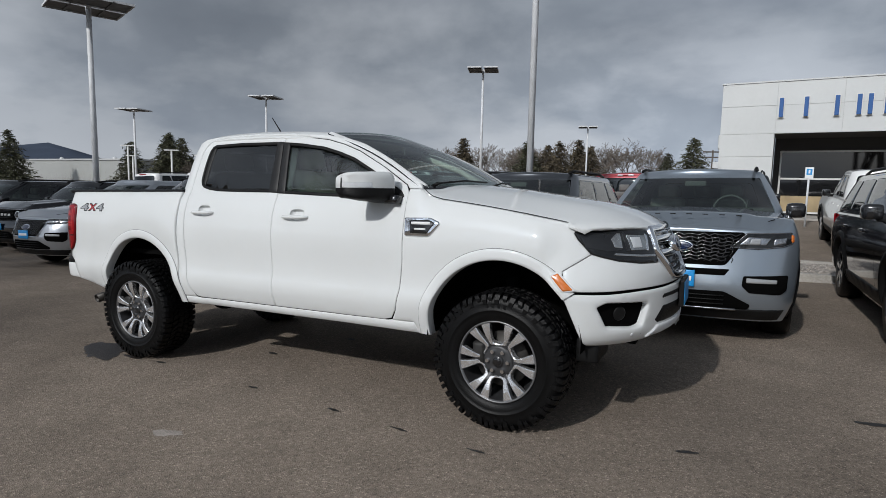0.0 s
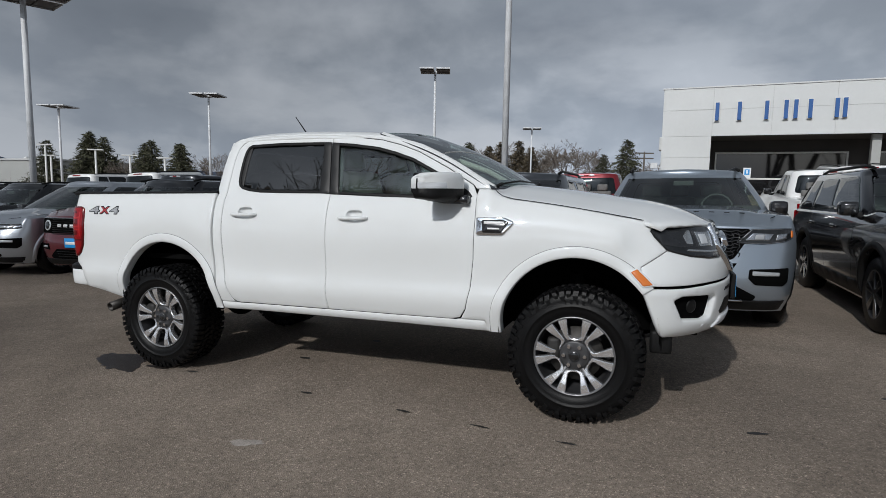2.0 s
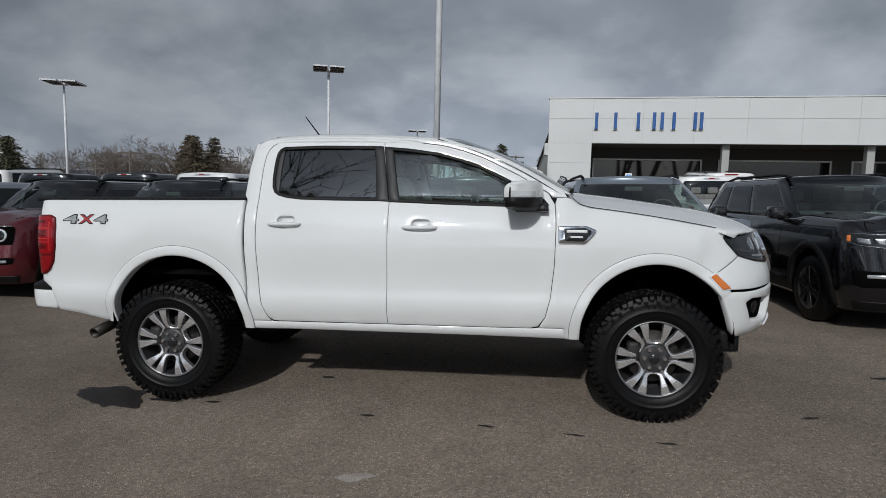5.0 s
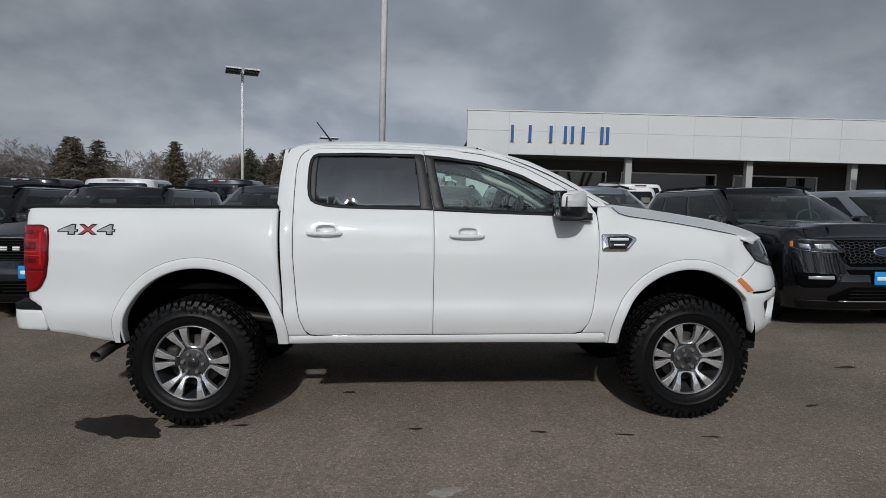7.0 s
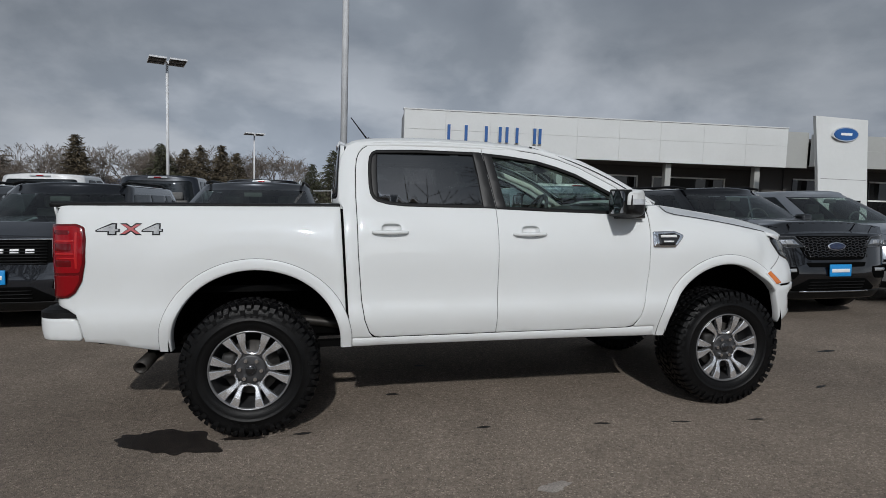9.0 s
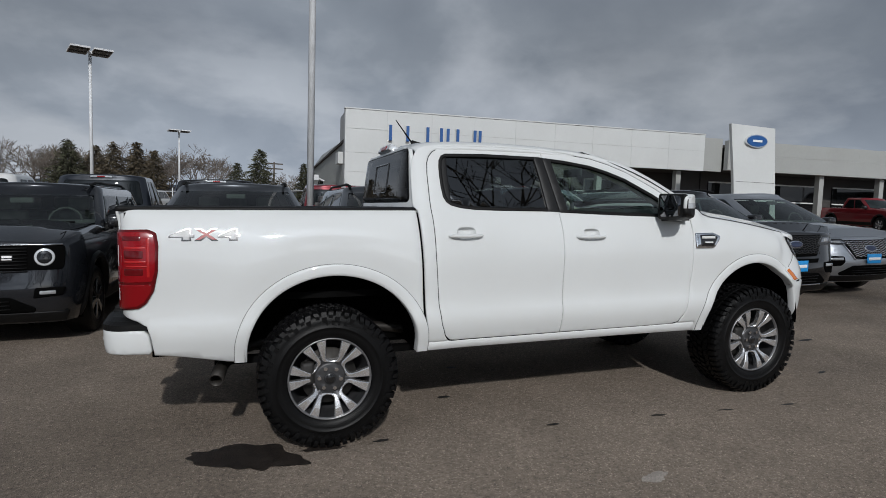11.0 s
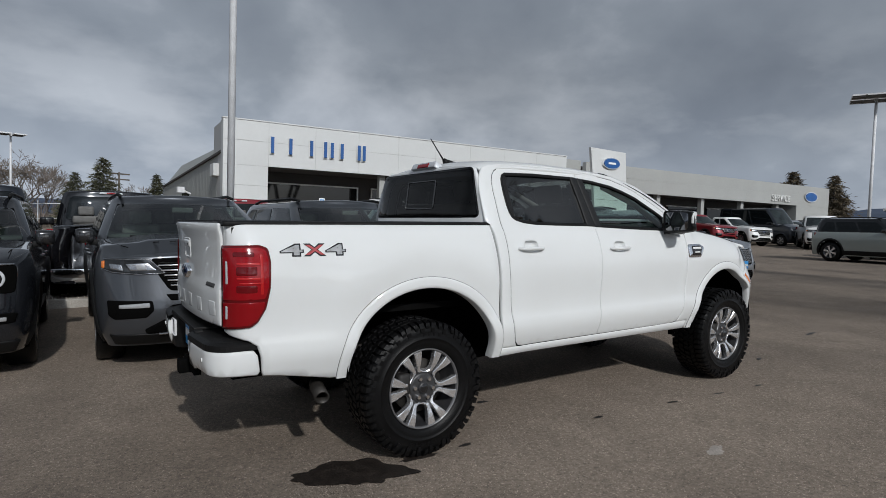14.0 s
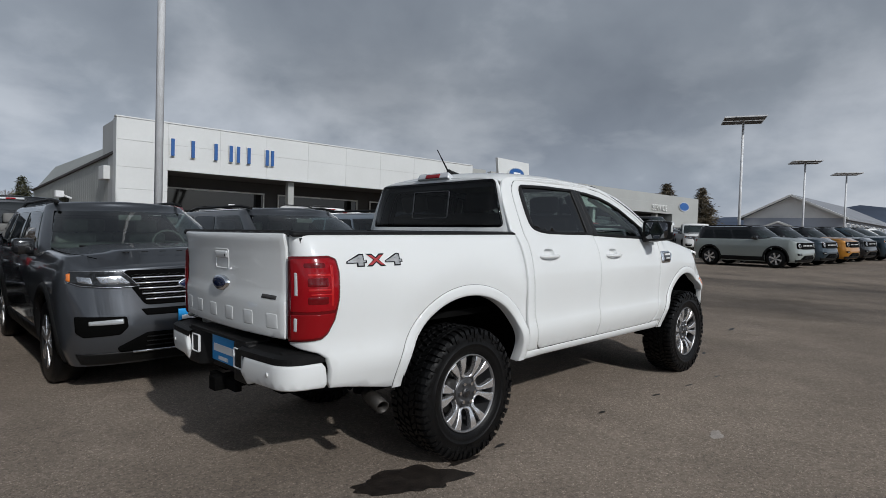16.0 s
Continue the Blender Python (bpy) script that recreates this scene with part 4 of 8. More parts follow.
        if face == "bronco":
            poly = [(-b * 0.86, zg0 + 0.06), (b * 0.86, zg0 + 0.06), (b * 0.88, zg1), (-b * 0.88, zg1)]
        grille = part("grille", panel(rounded(poly, 0.04), fmap(0.008), 0.1, depth=0.02, out=(1, 0, 0)), LINER, car)
        zz = zg0 + 0.05
        k = 0
        while zz < zg1 - 0.02:
            f = (zz - zg0) / (zg1 - zg0)
            hw = (gw * (0.72 + 0.28 * f) - 0.03) if face != "bronco" else b * 0.55
            pts = [front(y, zz + (0.012 * math.cos(y * 60) if face in ("mesh", "wide") else 0), 0.016) for y in np.linspace(-hw, hw, 25 if face in ("mesh", "wide") else 9)]
            part("grille_bar", add_path(bmesh.new(), pts, 0.007 if face != "bars" else 0.0085, 5), {"mesh": GLOSS_BLACK, "bars": ALLOY, "bronco": BLACK_PLASTIC, "wide": ALLOY if L > 4.7 else GLOSS_BLACK}[face], grille)
            if face == "bars" and zz + 0.023 < zg1 - 0.02:
                part("grille_mesh", add_path(bmesh.new(), [front(y, zz + 0.018 + 0.010 * (k_ % 2), 0.012) for k_, y in enumerate(np.linspace(-hw, hw, 30))], 0.004, 4), BLACK_PLASTIC, grille)
            zz += 0.032 if face != "bars" else 0.046
        if face in ("mesh", "wide"):
            for k_ in range(17):
                y = -gw * 0.80 + gw * 1.6 * k_ / 16
                part("grille_mesh", add_path(bmesh.new(), [front(y + 0.016 * math.sin(q * 2.2), zg0 + 0.03 + (zg1 - zg0 - 0.06) * q / 8, 0.014) for q in range(9)], 0.005, 4), GLOSS_BLACK, grille)
        if face == "wide":
            part("grille_trim", add_path(bmesh.new(), [front(q, z, 0.016) for q, z in ((-gw, zg1 - 0.06), (-gw * 0.74, zg0), (0.0, zg0 - 0.008), (gw * 0.74, zg0), (gw, zg1 - 0.06))], 0.010, 6), CHROME, grille)
        if face == "bronco":
            for k_ in range(6):
                y = -0.36 + 0.144 * k_
                part("letter_bar", panel(rounded([(y - 0.042, nose - 0.20), (y + 0.042, nose - 0.20), (y + 0.042, nose - 0.155), (y - 0.042, nose - 0.155)], 0.006), fmap(0.02), 0.1, depth=0.01, out=(1, 0, 0)), WHITE_MARK, grille)
            part("grille_trim", add_path(bmesh.new(), [front(y, zg1 + 0.004, 0.014) for y in np.linspace(-b * 0.86, b * 0.86, 15)], 0.010, 6), CAR_LENS, grille)
        else:
            ov = [(0.13 * math.cos(k * math.tau / 24), (zg0 + zg1) / 2 + 0.02 + 0.053 * math.sin(k * math.tau / 24)) for k in range(24)]
            o1 = part("oval_emblem", panel(ov, fmap(0.026), 0.1, depth=0.02, out=(1, 0, 0)), CHROME, car)
            part("emblem_face", panel(inset_poly(ov, 0.012), fmap(0.031), 0.1, depth=0.01, out=(1, 0, 0)), OVAL_BLUE, o1)
        for s in (-1, 1):
            if face == "bronco":
                c = [(s * (b * 0.70) + 0.085 * math.cos(t), nose - 0.175 + 0.085 * math.sin(t)) for t in [k * math.tau / 20 for k in range(20)]]
                hl = part("headlight", panel(c, fmap(0.018), 0.1, depth=0.02, out=(1, 0, 0)), CLEAR_LENS, car)
                part("lens", panel(inset_poly(c, 0.022), fmap(0.024), 0.1, depth=0.01, out=(1, 0, 0)), LAMP_DARK, hl)
            else:
                i0 = gw * 0.99
                oo = (1, s * 0.3, 0)
                lmap = lambda d: (lambda y, z: front(y, zg1 + 0.02 + (z - zg1) * 0.62, d)) if face == "wide" else fmap(d)
                poly = [(s * (i0 + 0.01), zg1 - 0.002), (s * (i0 - 0.13), zg1 - 0.140), (s * (i0 + 0.10), zg1 - 0.150), (s * (b * 0.86), zg1 - 0.130), (s * b * 0.975, zg1 - 0.085), (s * b * 0.985, zg1 - 0.03), (s * b * 0.95, zg1 + 0.004)]
                hl = part("headlight", panel(rounded(poly, 0.012), lmap(0.012), 0.05, depth=0.02, edge=0.002, out=oo), LAMP_DARK, car)
                part("lamp_bezel", panel(rounded(inset_poly(poly, 0.004), 0.01), lmap(0.0145), 0.05, holes=[rounded(inset_poly(poly, 0.009), 0.01)], depth=0.004, edge=0, lip=0, out=oo), CAR_LENS, hl)
                part("reflector", panel(rounded([(s * (i0 + 0.02), zg1 - 0.040), (s * (i0 - 0.05), zg1 - 0.112), (s * (b * 0.72), zg1 - 0.112), (s * b * 0.76, zg1 - 0.05)], 0.012), lmap(0.0145), 0.05, depth=0.006, edge=0.002, out=oo), CAR_LENS, hl)
                part("lens", panel(rounded([(s * (i0 + 0.045), zg1 - 0.055), (s * (i0 + 0.03), zg1 - 0.105), (s * (b * 0.67), zg1 - 0.105), (s * b * 0.68, zg1 - 0.055)], 0.015), lmap(0.019), 0.05, depth=0.008, out=oo), FOG_LENS, hl)
                part("reflector", panel(rounded([(s * b * 0.79, zg1 - 0.055), (s * b * 0.775, zg1 - 0.115), (s * b * 0.88, zg1 - 0.095), (s * b * 0.89, zg1 - 0.045)], 0.010), lmap(0.0145), 0.05, depth=0.006, edge=0.002, out=oo), CAR_LENS, hl)
                part("turn_lamp", panel([(s * b * 0.925, zg1 - 0.090), (s * b * 0.968, zg1 - 0.078), (s * b * 0.972, zg1 - 0.025), (s * b * 0.93, zg1 - 0.02)], lmap(0.016), 0.05, depth=0.006, out=(1, s, 0)), AMBER, hl)
            if face == "bronco":
                poly = [(s * b * 0.60, 0.50), (s * b * 0.86, 0.52), (s * b * 0.88, 0.60), (s * b * 0.62, 0.60)]
                bar_ = [(s * b * 0.66, 0.535), (s * b * 0.80, 0.535), (s * b * 0.80, 0.57), (s * b * 0.66, 0.57)]
            else:
                poly = [(s * b * 0.54, 0.575), (s * b * 0.60, 0.515), (s * b * 0.86, 0.500), (s * b * 0.905, 0.54), (s * b * 0.905, 0.675), (s * b * 0.55, 0.665)]
                bar_ = [(s * b * 0.575, 0.605), (s * b * 0.82, 0.600), (s * b * 0.82, 0.635), (s * b * 0.575, 0.650)]
            pk = part("fog_pocket", panel(rounded(poly, 0.015), fmap(0.006), 0.06, depth=0.02, out=(1, s * 0.3, 0)), LINER, car)
            part("fog_lamp", panel(rounded(bar_, 0.010), fmap(0.016), 0.06, depth=0.02, edge=0.003, out=(1, s * 0.3, 0)), FOG_LENS, pk)
        if face in ("mesh", "bars"):
            part("slot", panel(rounded([(-0.40, zg0 - 0.085), (0.40, zg0 - 0.085), (0.44, zg0 - 0.030), (-0.44, zg0 - 0.030)], 0.012), fmap(0.006), 0.06, depth=0.01, out=(1, 0, 0)), LINER, car)
            for k_ in range(8):
                y = -0.49 + 0.14 * k_
                part("letter_bar", panel([(y - 0.024, a - 0.200), (y + 0.024, a - 0.200), (y + 0.024, a - 0.188), (y - 0.024, a - 0.188)], lambda q, x: Vector((x - 0.10 * (q / 0.5) ** 2, q, hood(x) + 0.052 * (1 - (q / b) ** 2) + 0.018 * (abs(q) < 0.55) + 0.008)), 0.1, depth=0.006, edge=0, lip=0, out=(0, 0, 1)), BLACK_PLASTIC, car)
        part("air_intake", panel(rounded([(-b * 0.60, 0.36), (b * 0.60, 0.36), (b * 0.62, 0.40), (b * 0.40, 0.52), (-b * 0.40, 0.52), (-b * 0.62, 0.40)], 0.02), fmap(0.006), 0.08, depth=0.02, out=(1, 0, 0)), LINER, car)
        for zz in (0.40, 0.44, 0.48):
            part("intake_slat", add_path(bmesh.new(), [front(y, zz, 0.012) for y in np.linspace(-b * 0.40, b * 0.40, 9)], 0.006, 5), BLACK_PLASTIC, car)
        if face in ("mesh", "bars"):
            part("skid_strip", add_path(bmesh.new(), [front(y, clear + 0.115, 0.016) for y in np.linspace(-b * 0.50, b * 0.50, 9)], 0.010, 6), CAR_LENS, car)
        part("chin", panel([(-b * 0.9, clear + 0.01), (b * 0.9, clear + 0.01), (b * 0.92, clear + 0.11), (-b * 0.92, clear + 0.11)], fmap(0.008), 0.1, depth=0.02, out=(1, 0, 0)), BLACK_PLASTIC, car)
        if plate:
            pl = part("plate", panel([(-0.155, 0.55), (0.155, 0.55), (0.155, 0.70), (-0.155, 0.70)], lambda y, z: Vector((front(0, 0.6).x + 0.03, y, z)), 0.1, depth=0.01, out=(1, 0, 0)), BLUE_PLATE, car, "bright blue dealer plate with a pale bar")
            part("plate_bar", panel([(-0.13, 0.60), (0.13, 0.60), (0.13, 0.645), (-0.13, 0.645)], lambda y, z: Vector((front(0, 0.6).x + 0.034, y, z)), 0.1, depth=0.003, out=(1, 0, 0)), WHITE_MARK, pl)
    # bonnet seam and wipers
    for s in (-1, 1):
        seam = bmesh.new()
        add_path(seam, [(x, s * (plan(x) - insy(hood(x)) - 0.05 - 0.10 * smooth(a - 0.9, a, x)), hood(x) + 0.012) for x in np.linspace(xw - 0.1, a - 0.22, 9)], 0.004, 4)
        part("bonnet_seam", seam, LINER, car)
        part("wiper", add_path(bmesh.new(), [cab_front(s * 0.1, belt + 0.02, 0.03), cab_front(s * 0.62, belt + 0.05, 0.03)], 0.012, 5), BLACK_PLASTIC, car)
    # rear lamps
    rmap = lambda d: (lambda y, z: rear(y, z, d))
    for s in (-1, 1):
        zt = min(belt, hood(-a)) - 0.02
        hgt = 0.42 if bed else 0.2
        part("tail_lamp", panel(rounded([(s * b * 0.99, zt), (s * b * 0.99, zt - hgt), (s * b * 0.82, zt - hgt), (s * b * 0.80, zt)], 0.02), rmap(0.012), 0.06, depth=0.02, out=(-1, s * 0.3, 0)), RED_LENS, car)
    ch = part("brake_lamp", panel(rounded([(-0.2, zr + 0.0), (0.2, zr + 0.0), (0.19, zr + 0.035), (-0.19, zr + 0.035)], 0.01), lambda y, z: Vector((xe - 0.03, y, z)), 0.1, depth=0.05, out=(-1, 0, 0)), CLEAR_LENS if bed else RED_LENS, car)
    part("red_lens", panel([(-0.07, zr + 0.004), (0.07, zr + 0.004), (0.07, zr + 0.031), (-0.07, zr + 0.031)], lambda y, z: Vector((xe - 0.034, y, z)), 0.1, depth=0.01, out=(-1, 0, 0)), RED_LENS, ch)
    part("rear_bumper", panel(rounded([(-b * 0.94, 0.40), (b * 0.94, 0.40), (b * 0.96, 0.62), (-b * 0.96, 0.62)], 0.03), rmap(0.03), 0.12, depth=0.05, out=(-1, 0, 0)), CHROME if bed else BLACK_PLASTIC, car)
    return car


EXPLORER = dict(H=1.71, face="mesh", belt=1.15, cowl=1.19, nose=1.11, nose_in=0.11, pn=2.8, front_ext=0.52, xw=1.30, xr=0.42)
BIG = {**EXPLORER, "H": 1.90, "belt": 1.22, "cowl": 1.24}
ROW = "cars parked in the near row"
BACK = "cars parked in the second row"


def park(front_y, L):
    return front_y + L / 2


def suv(name, x, y, label, paint, yaw=-90, group=ROW, **kw):
    return vehicle(name, lot(x, y, yaw), label, paint, group=group, **kw)


ESCAPE = dict(L=4.6, W=1.88, H=1.66, wb=2.71, fo=0.9, r=0.35, belt=1.06, cowl=1.08, nose=0.95, xw=1.25, xr=0.35, xe=-1.9, xg=-2.15, front_ext=0.6, face="wide", cladding=False, rails=False)
EDGE = dict(L=4.8, W=1.93, H=1.70, wb=2.85, fo=0.95, r=0.37, belt=1.10, cowl=1.10, nose=0.98, xw=1.35, xr=0.35, xe=-2.0, xg=-2.25, front_ext=0.6, face="wide", rails=False)
SPORT = dict(L=4.39, W=1.89, H=1.67, wb=2.67, fo=0.85, r=0.37, belt=1.13, cowl=1.17, nose=1.07, xw=1.05, xr=0.45, xe=-1.95, xg=-2.05, tumble=0.14, header=0.085, front_ext=0.32, face="bronco", pn=3.2, nose_in=0.09)
PICKUP = dict(L=5.9, W=2.03, H=1.93, wb=3.68, fo=0.95, r=0.42, clear=0.34, belt=1.28, cowl=1.30, nose=1.18, xw=1.25, xr=0.45, xe=-0.92, xg=-1.05, bed=1.30, tumble=0.17, front_ext=0.4, face="bars", rails=False, category="pickup truck")

suv("parked_suv", 2.32, park(1.83, 5.05), "blue-silver mid-size utility car with a black mesh grille", SILVER_BLUE, **EXPLORER)
suv("parked_suv", 5.05, park(1.67, 5.05), "black mid-size utility car with a blue dealer plate", BLACK_PAINT, **EXPLORER, rim_mat=GLOSS_BLACK)
suv("parked_crossover", 7.35, park(2.25, 4.8), "silver crossover with a chrome mesh grille and blue plate", SILVER, **EDGE)
suv("parked_suv", 0.0, park(1.95, 5.05), "dark grey-green mid-size utility car, nose out", GREY_PAINT, **EXPLORER)
suv("parked_suv", -2.22, park(2.0, 5.05), "carbon grey mid-size utility car with chrome grille bars", GREY_PAINT, **{**EXPLORER, "face": "bars"})
suv("parked_compact_suv", -4.6, park(2.25, 4.39), "dark grey boxy compact utility car with round headlights", DARK_PAINT, **SPORT, rim_mat=GLOSS_BLACK)
suv("parked_compact_suv", -6.62, park(2.1, 4.39), "dark red boxy compact utility car with a black roof", WINE_PAINT, **SPORT, roof=BLACK_PAINT)
suv("parked_crossover", -8.72, park(1.85, 4.6), "silver compact crossover with a blue dealer plate", SILVER, **ESCAPE)
suv("parked_compact_suv", -11.9, park(2.9, 4.39), "black boxy compact utility car with round headlights", BLACK_PAINT, **SPORT)
suv("parked_suv", -14.8, park(2.2, 5.05), "black mid-size utility car with roof rails", BLACK_PAINT, **EXPLORER)
TALL = {**PICKUP, "H": 2.02, "clear": 0.38}
for x, lab, paint in ((-11.75, "black full-size pickup seen from behind", BLACK_PAINT), (-9.35, "black full-size pickup with a high brake lamp", BLACK_PAINT),
                      (-7.2, "white full-size pickup with a high brake lamp", OFF_WHITE), (-4.9, "navy full-size pickup with a high brake lamp", NAVY_PAINT),
                      (-2.72, "black full-size pickup with a chrome rear bumper", BLACK_PAINT)):
    suv("parked_pickup", x, 10.1, lab, paint, 90, BACK, **{**TALL, "H": 2.02 if x < -4 else 1.96})
suv("parked_pickup", 0.2, 12.3, "red full-size pickup, tailgate towards the lot", RED_PAINT, 90, BACK, **PICKUP)
suv("parked_suv", 2.6, 12.7, "black full-size utility car with roof rails", BLACK_PAINT, 90, BACK, **{**EXPLORER, "H": 1.9})
suv("parked_pickup", 5.75, 12.5, "white full-size pickup, tailgate towards the lot", OFF_WHITE, 90, BACK, **PICKUP)

RIGHT = "cars parked across the lot"
VAN = dict(L=5.9, W=2.05, H=2.5, wb=3.75, fo=0.95, r=0.36, clear=0.25, belt=1.35, cowl=1.38, nose=1.15, xw=1.95, xr=1.15, xe=-2.8, xg=-2.9, tumble=0.12, front_ext=0.5, face="bars", rails=False, cladding=False, category="van")
FAR = dict(flank=False, plate=False)
MID_PICKUP = {**PICKUP, "L": 5.35, "W": 1.9, "H": 1.78, "wb": 3.25, "r": 0.38, "clear": 0.28, "belt": 1.17, "cowl": 1.19, "nose": 1.07, "bed": 1.18}
for k, (x, y, yaw, paint, kind, lab) in enumerate((
        (21.9, 5.1, -97, SAGE_PAINT, SPORT, "sage green boxy compact utility car with a black roof"),
        (24.7, 4.9, -97, TEAL_PAINT, SPORT, "blue-grey boxy utility car parked in a row"),
        (27.4, 4.6, -97, ORANGE_PAINT, SPORT, "orange boxy utility car parked in a row"),
        (30.2, 4.4, -97, BLACK_PAINT, SPORT, "black boxy utility car parked in a row"),
        (33.0, 4.2, -97, TEAL_PAINT, EXPLORER, "dark blue utility car parked in a row"),
        (36.0, 4.1, -97, GREY_PAINT, EXPLORER, "grey utility car parked in a row"),
        (39.0, 4.0, -97, OFF_WHITE, EXPLORER, "white utility car at the end of a row"),
        (33.4, 12.2, -150, OFF_WHITE, PICKUP, "white pickup with a dark nose near the service wing"),
        (29.4, 17.6, -104, RED_PAINT, MID_PICKUP, "red pickup in front of the service wing"),
        (32.6, 17.2, -104, OFF_WHITE, MID_PICKUP, "white pickup in front of the service wing"),
        (36.2, 17.0, -98, NAVY_PAINT, VAN, "dark delivery van with a pale bar on its side"),
        (43.0, 16.6, -95, GREY_PAINT, EXPLORER, "grey utility car in front of the service wing"),
        (39.2, 16.6, -88, SILVER, EXPLORER, "silver utility car in front of the service wing"),
        (44.0, 14.6, -65, SAGE_PAINT, SPORT, "pale green boxy utility car by the wing's end"))):
    kw = dict(kind)
    if kind is SPORT:
        kw["roof"] = BLACK_PAINT
    suv("parked_car", x, y, lab, paint, yaw, RIGHT, **kw, **FAR)
LEFT = "vehicles parked at the far side"
for x, y, yaw, paint, kind, lab in (
        (-26.5, 20.5, 90, OFF_WHITE, BIG, "white utility car beyond the second row"),
        (-19.4, 14.0, 90, OFF_WHITE, {**BIG, "H": 2.22}, "tall white utility car beyond the second row"),
        (-16.1, 14.0, 90, OFF_WHITE, {**BIG, "H": 2.22}, "tall white utility car beyond the second row"),
        (-17.4, 5.6, -90, BLACK_PAINT, EXPLORER, "black utility car at the row's end"),
        (-20.2, 5.6, -90, DARK_PAINT, SPORT, "dark boxy utility car at the row's end"),
        (-36.0, 26.0, 60, OFF_WHITE, PICKUP, "white pickup by the grey warehouse"),
        (-8.2, 34.0, -100, OFF_WHITE, EXPLORER, "white utility car by the far fence"),
        (-10.8, 33.0, -95, GREY_PAINT, EDGE, "grey crossover by the far fence"),
        (7.4, 17.2, 90, OFF_WHITE, BIG, "white utility car before the shop windows"),
        (8.6, 12.6, 90, BLACK_PAINT, BIG, "black utility car in the second row")):
    suv("parked_car", x, y, lab, paint, yaw, LEFT, **kind, **FAR)


# ---------------------------------------------------------------- the white pickup
TRUCK = thing("white_pickup", Matrix.Translation((-0.013, 0.012, 0.0)) @ lot(0, 0, 0) @ pose(0, 0, 0, 0, 0, 0.35),
              "glossy white crew-cab pickup with black mud-terrain tyres and alloy wheels", "pickup truck")
SILH = lerp_table([(-1.14, 1.42), (-1.13, 1.535), (-1.106, 1.685), (-1.085, 1.755), (-1.05, 1.79), (-0.99, 1.815), (-0.90, 1.827), (-0.74, 1.836), (-0.45, 1.838),
                   (-0.15, 1.828), (0.10, 1.812), (0.234, 1.797), (0.36, 1.768), (0.503, 1.722), (0.733, 1.610), (0.934, 1.495), (1.074, 1.430), (1.2, 1.37)])
TOPLINE = lerp_table([(-3, 1.392), (-1.05, 1.396), (-0.99, 1.402), (-0.2, 1.378), (0.9, 1.350), (0.955, 1.425), (1.03, 1.425), (1.07, 1.388), (1.10, 1.366), (1.16, 1.348),
                      (1.434, 1.312), (1.704, 1.268), (1.894, 1.232), (2.034, 1.198), (2.2, 1.13)])
SIDE = lerp_table([(0.40, 0.74), (0.50, 0.78), (0.54, 0.792), (0.60, 0.817), (0.66, 0.838), (0.69, 0.8460), (0.735, 0.8495), (0.760, 0.8475), (0.80, 0.8395), (0.87, 0.8370), (0.95, 0.8415), (1.02, 0.8465), (1.09, 0.848)])


def wside(x, z):
    """Half width of the body below the glass."""
    top = TOPLINE(x)
    if z <= 1.06:
        y = SIDE(z)
    else:
        v = (z - 1.06) / max(0.05, top - 1.06)
        y = 0.848 - 0.080 * max(0.0, v) ** 2.3 if v <= 1 else 0.768 - 0.30 * (z - top)
    if x < -1.1:
        y -= 0.042 * (-x - 1.1)
    if x > 0.6:
        y -= 0.030 * (x - 0.6)
    if x > 1.75:
        y -= 0.40 * (x - 1.75) ** 2
    # swage over the bed and a soft haunch round the arches
    for cx, k in ((-1.57, 0.014), (1.52, 0.006)):
        d = math.hypot(x - cx, (z - 0.62) * 0.95)
        y += k * math.exp(-((d - 0.60) / 0.13) ** 2)
    return y


def green(x, z):
    """Half width of the cab above the belt line."""
    y = 0.773 - 0.365 * (z - 1.38) - 0.04 * max(0.0, z - 1.38) ** 2
    if x > 0.1:
        y -= 0.035 * (x - 0.1)
    if x < -0.95:
        y -= 0.9 * (x + 0.95) ** 2
    return y


def cabside(x, z):
    t = smooth(1.34, 1.41, z)
    return wside(x, z) * (1 - t) + green(x, z) * t


def sidemap(s, d=0.0, f=cabside):
    return lambda x, z: Vector((x, s * (f(x, z) + d), z))


def bedpoint(u, z, s, d=0.0):
    """The bed's side, running on round the rear corner."""
    if u >= -2.53:
        return Vector((u, s * (wside(u, z) + d), z))
    R = 0.12
    w = wside(-2.53, z)
    Ry = max(0.03, w - 0.637)
    a = (-2.53 - u) / R
    return Vector((-2.53 - (R + d) * math.sin(a), s * (w - Ry + (Ry + d) * math.cos(a)), z))


def bedmap(s, d=0.0):
    return lambda u, z: bedpoint(u, z, s, d)


def arch(cx, cz, a, b, t0, t1, n=26):
    return [(cx + a * math.cos(t0 + (t1 - t0) * k / n), cz + b * math.sin(t0 + (t1 - t0) * k / n)) for k in range(n + 1)]


RA = (-1.566, 0.572, 0.483, 0.442)
FA = (1.566, 0.560, 0.452, 0.446)
REAR_DOOR = [(-0.84, 0.588), (-0.109, 0.588), (-0.109, 1.10), (-0.113, 1.37), (-0.150, 1.60), (-0.178, 1.787), (-0.45, 1.799), (-0.70, 1.797), (-0.80, 1.794), (-0.86, 1.788), (-0.905, 1.777), (-0.943, 1.755),
             (-0.968, 1.725), (-0.983, 1.685), (-0.990, 1.62), (-0.992, 1.45), (-0.980, 1.11), (-0.958, 0.82), (-0.938, 0.70), (-0.91, 0.622), (-0.88, 0.594)]
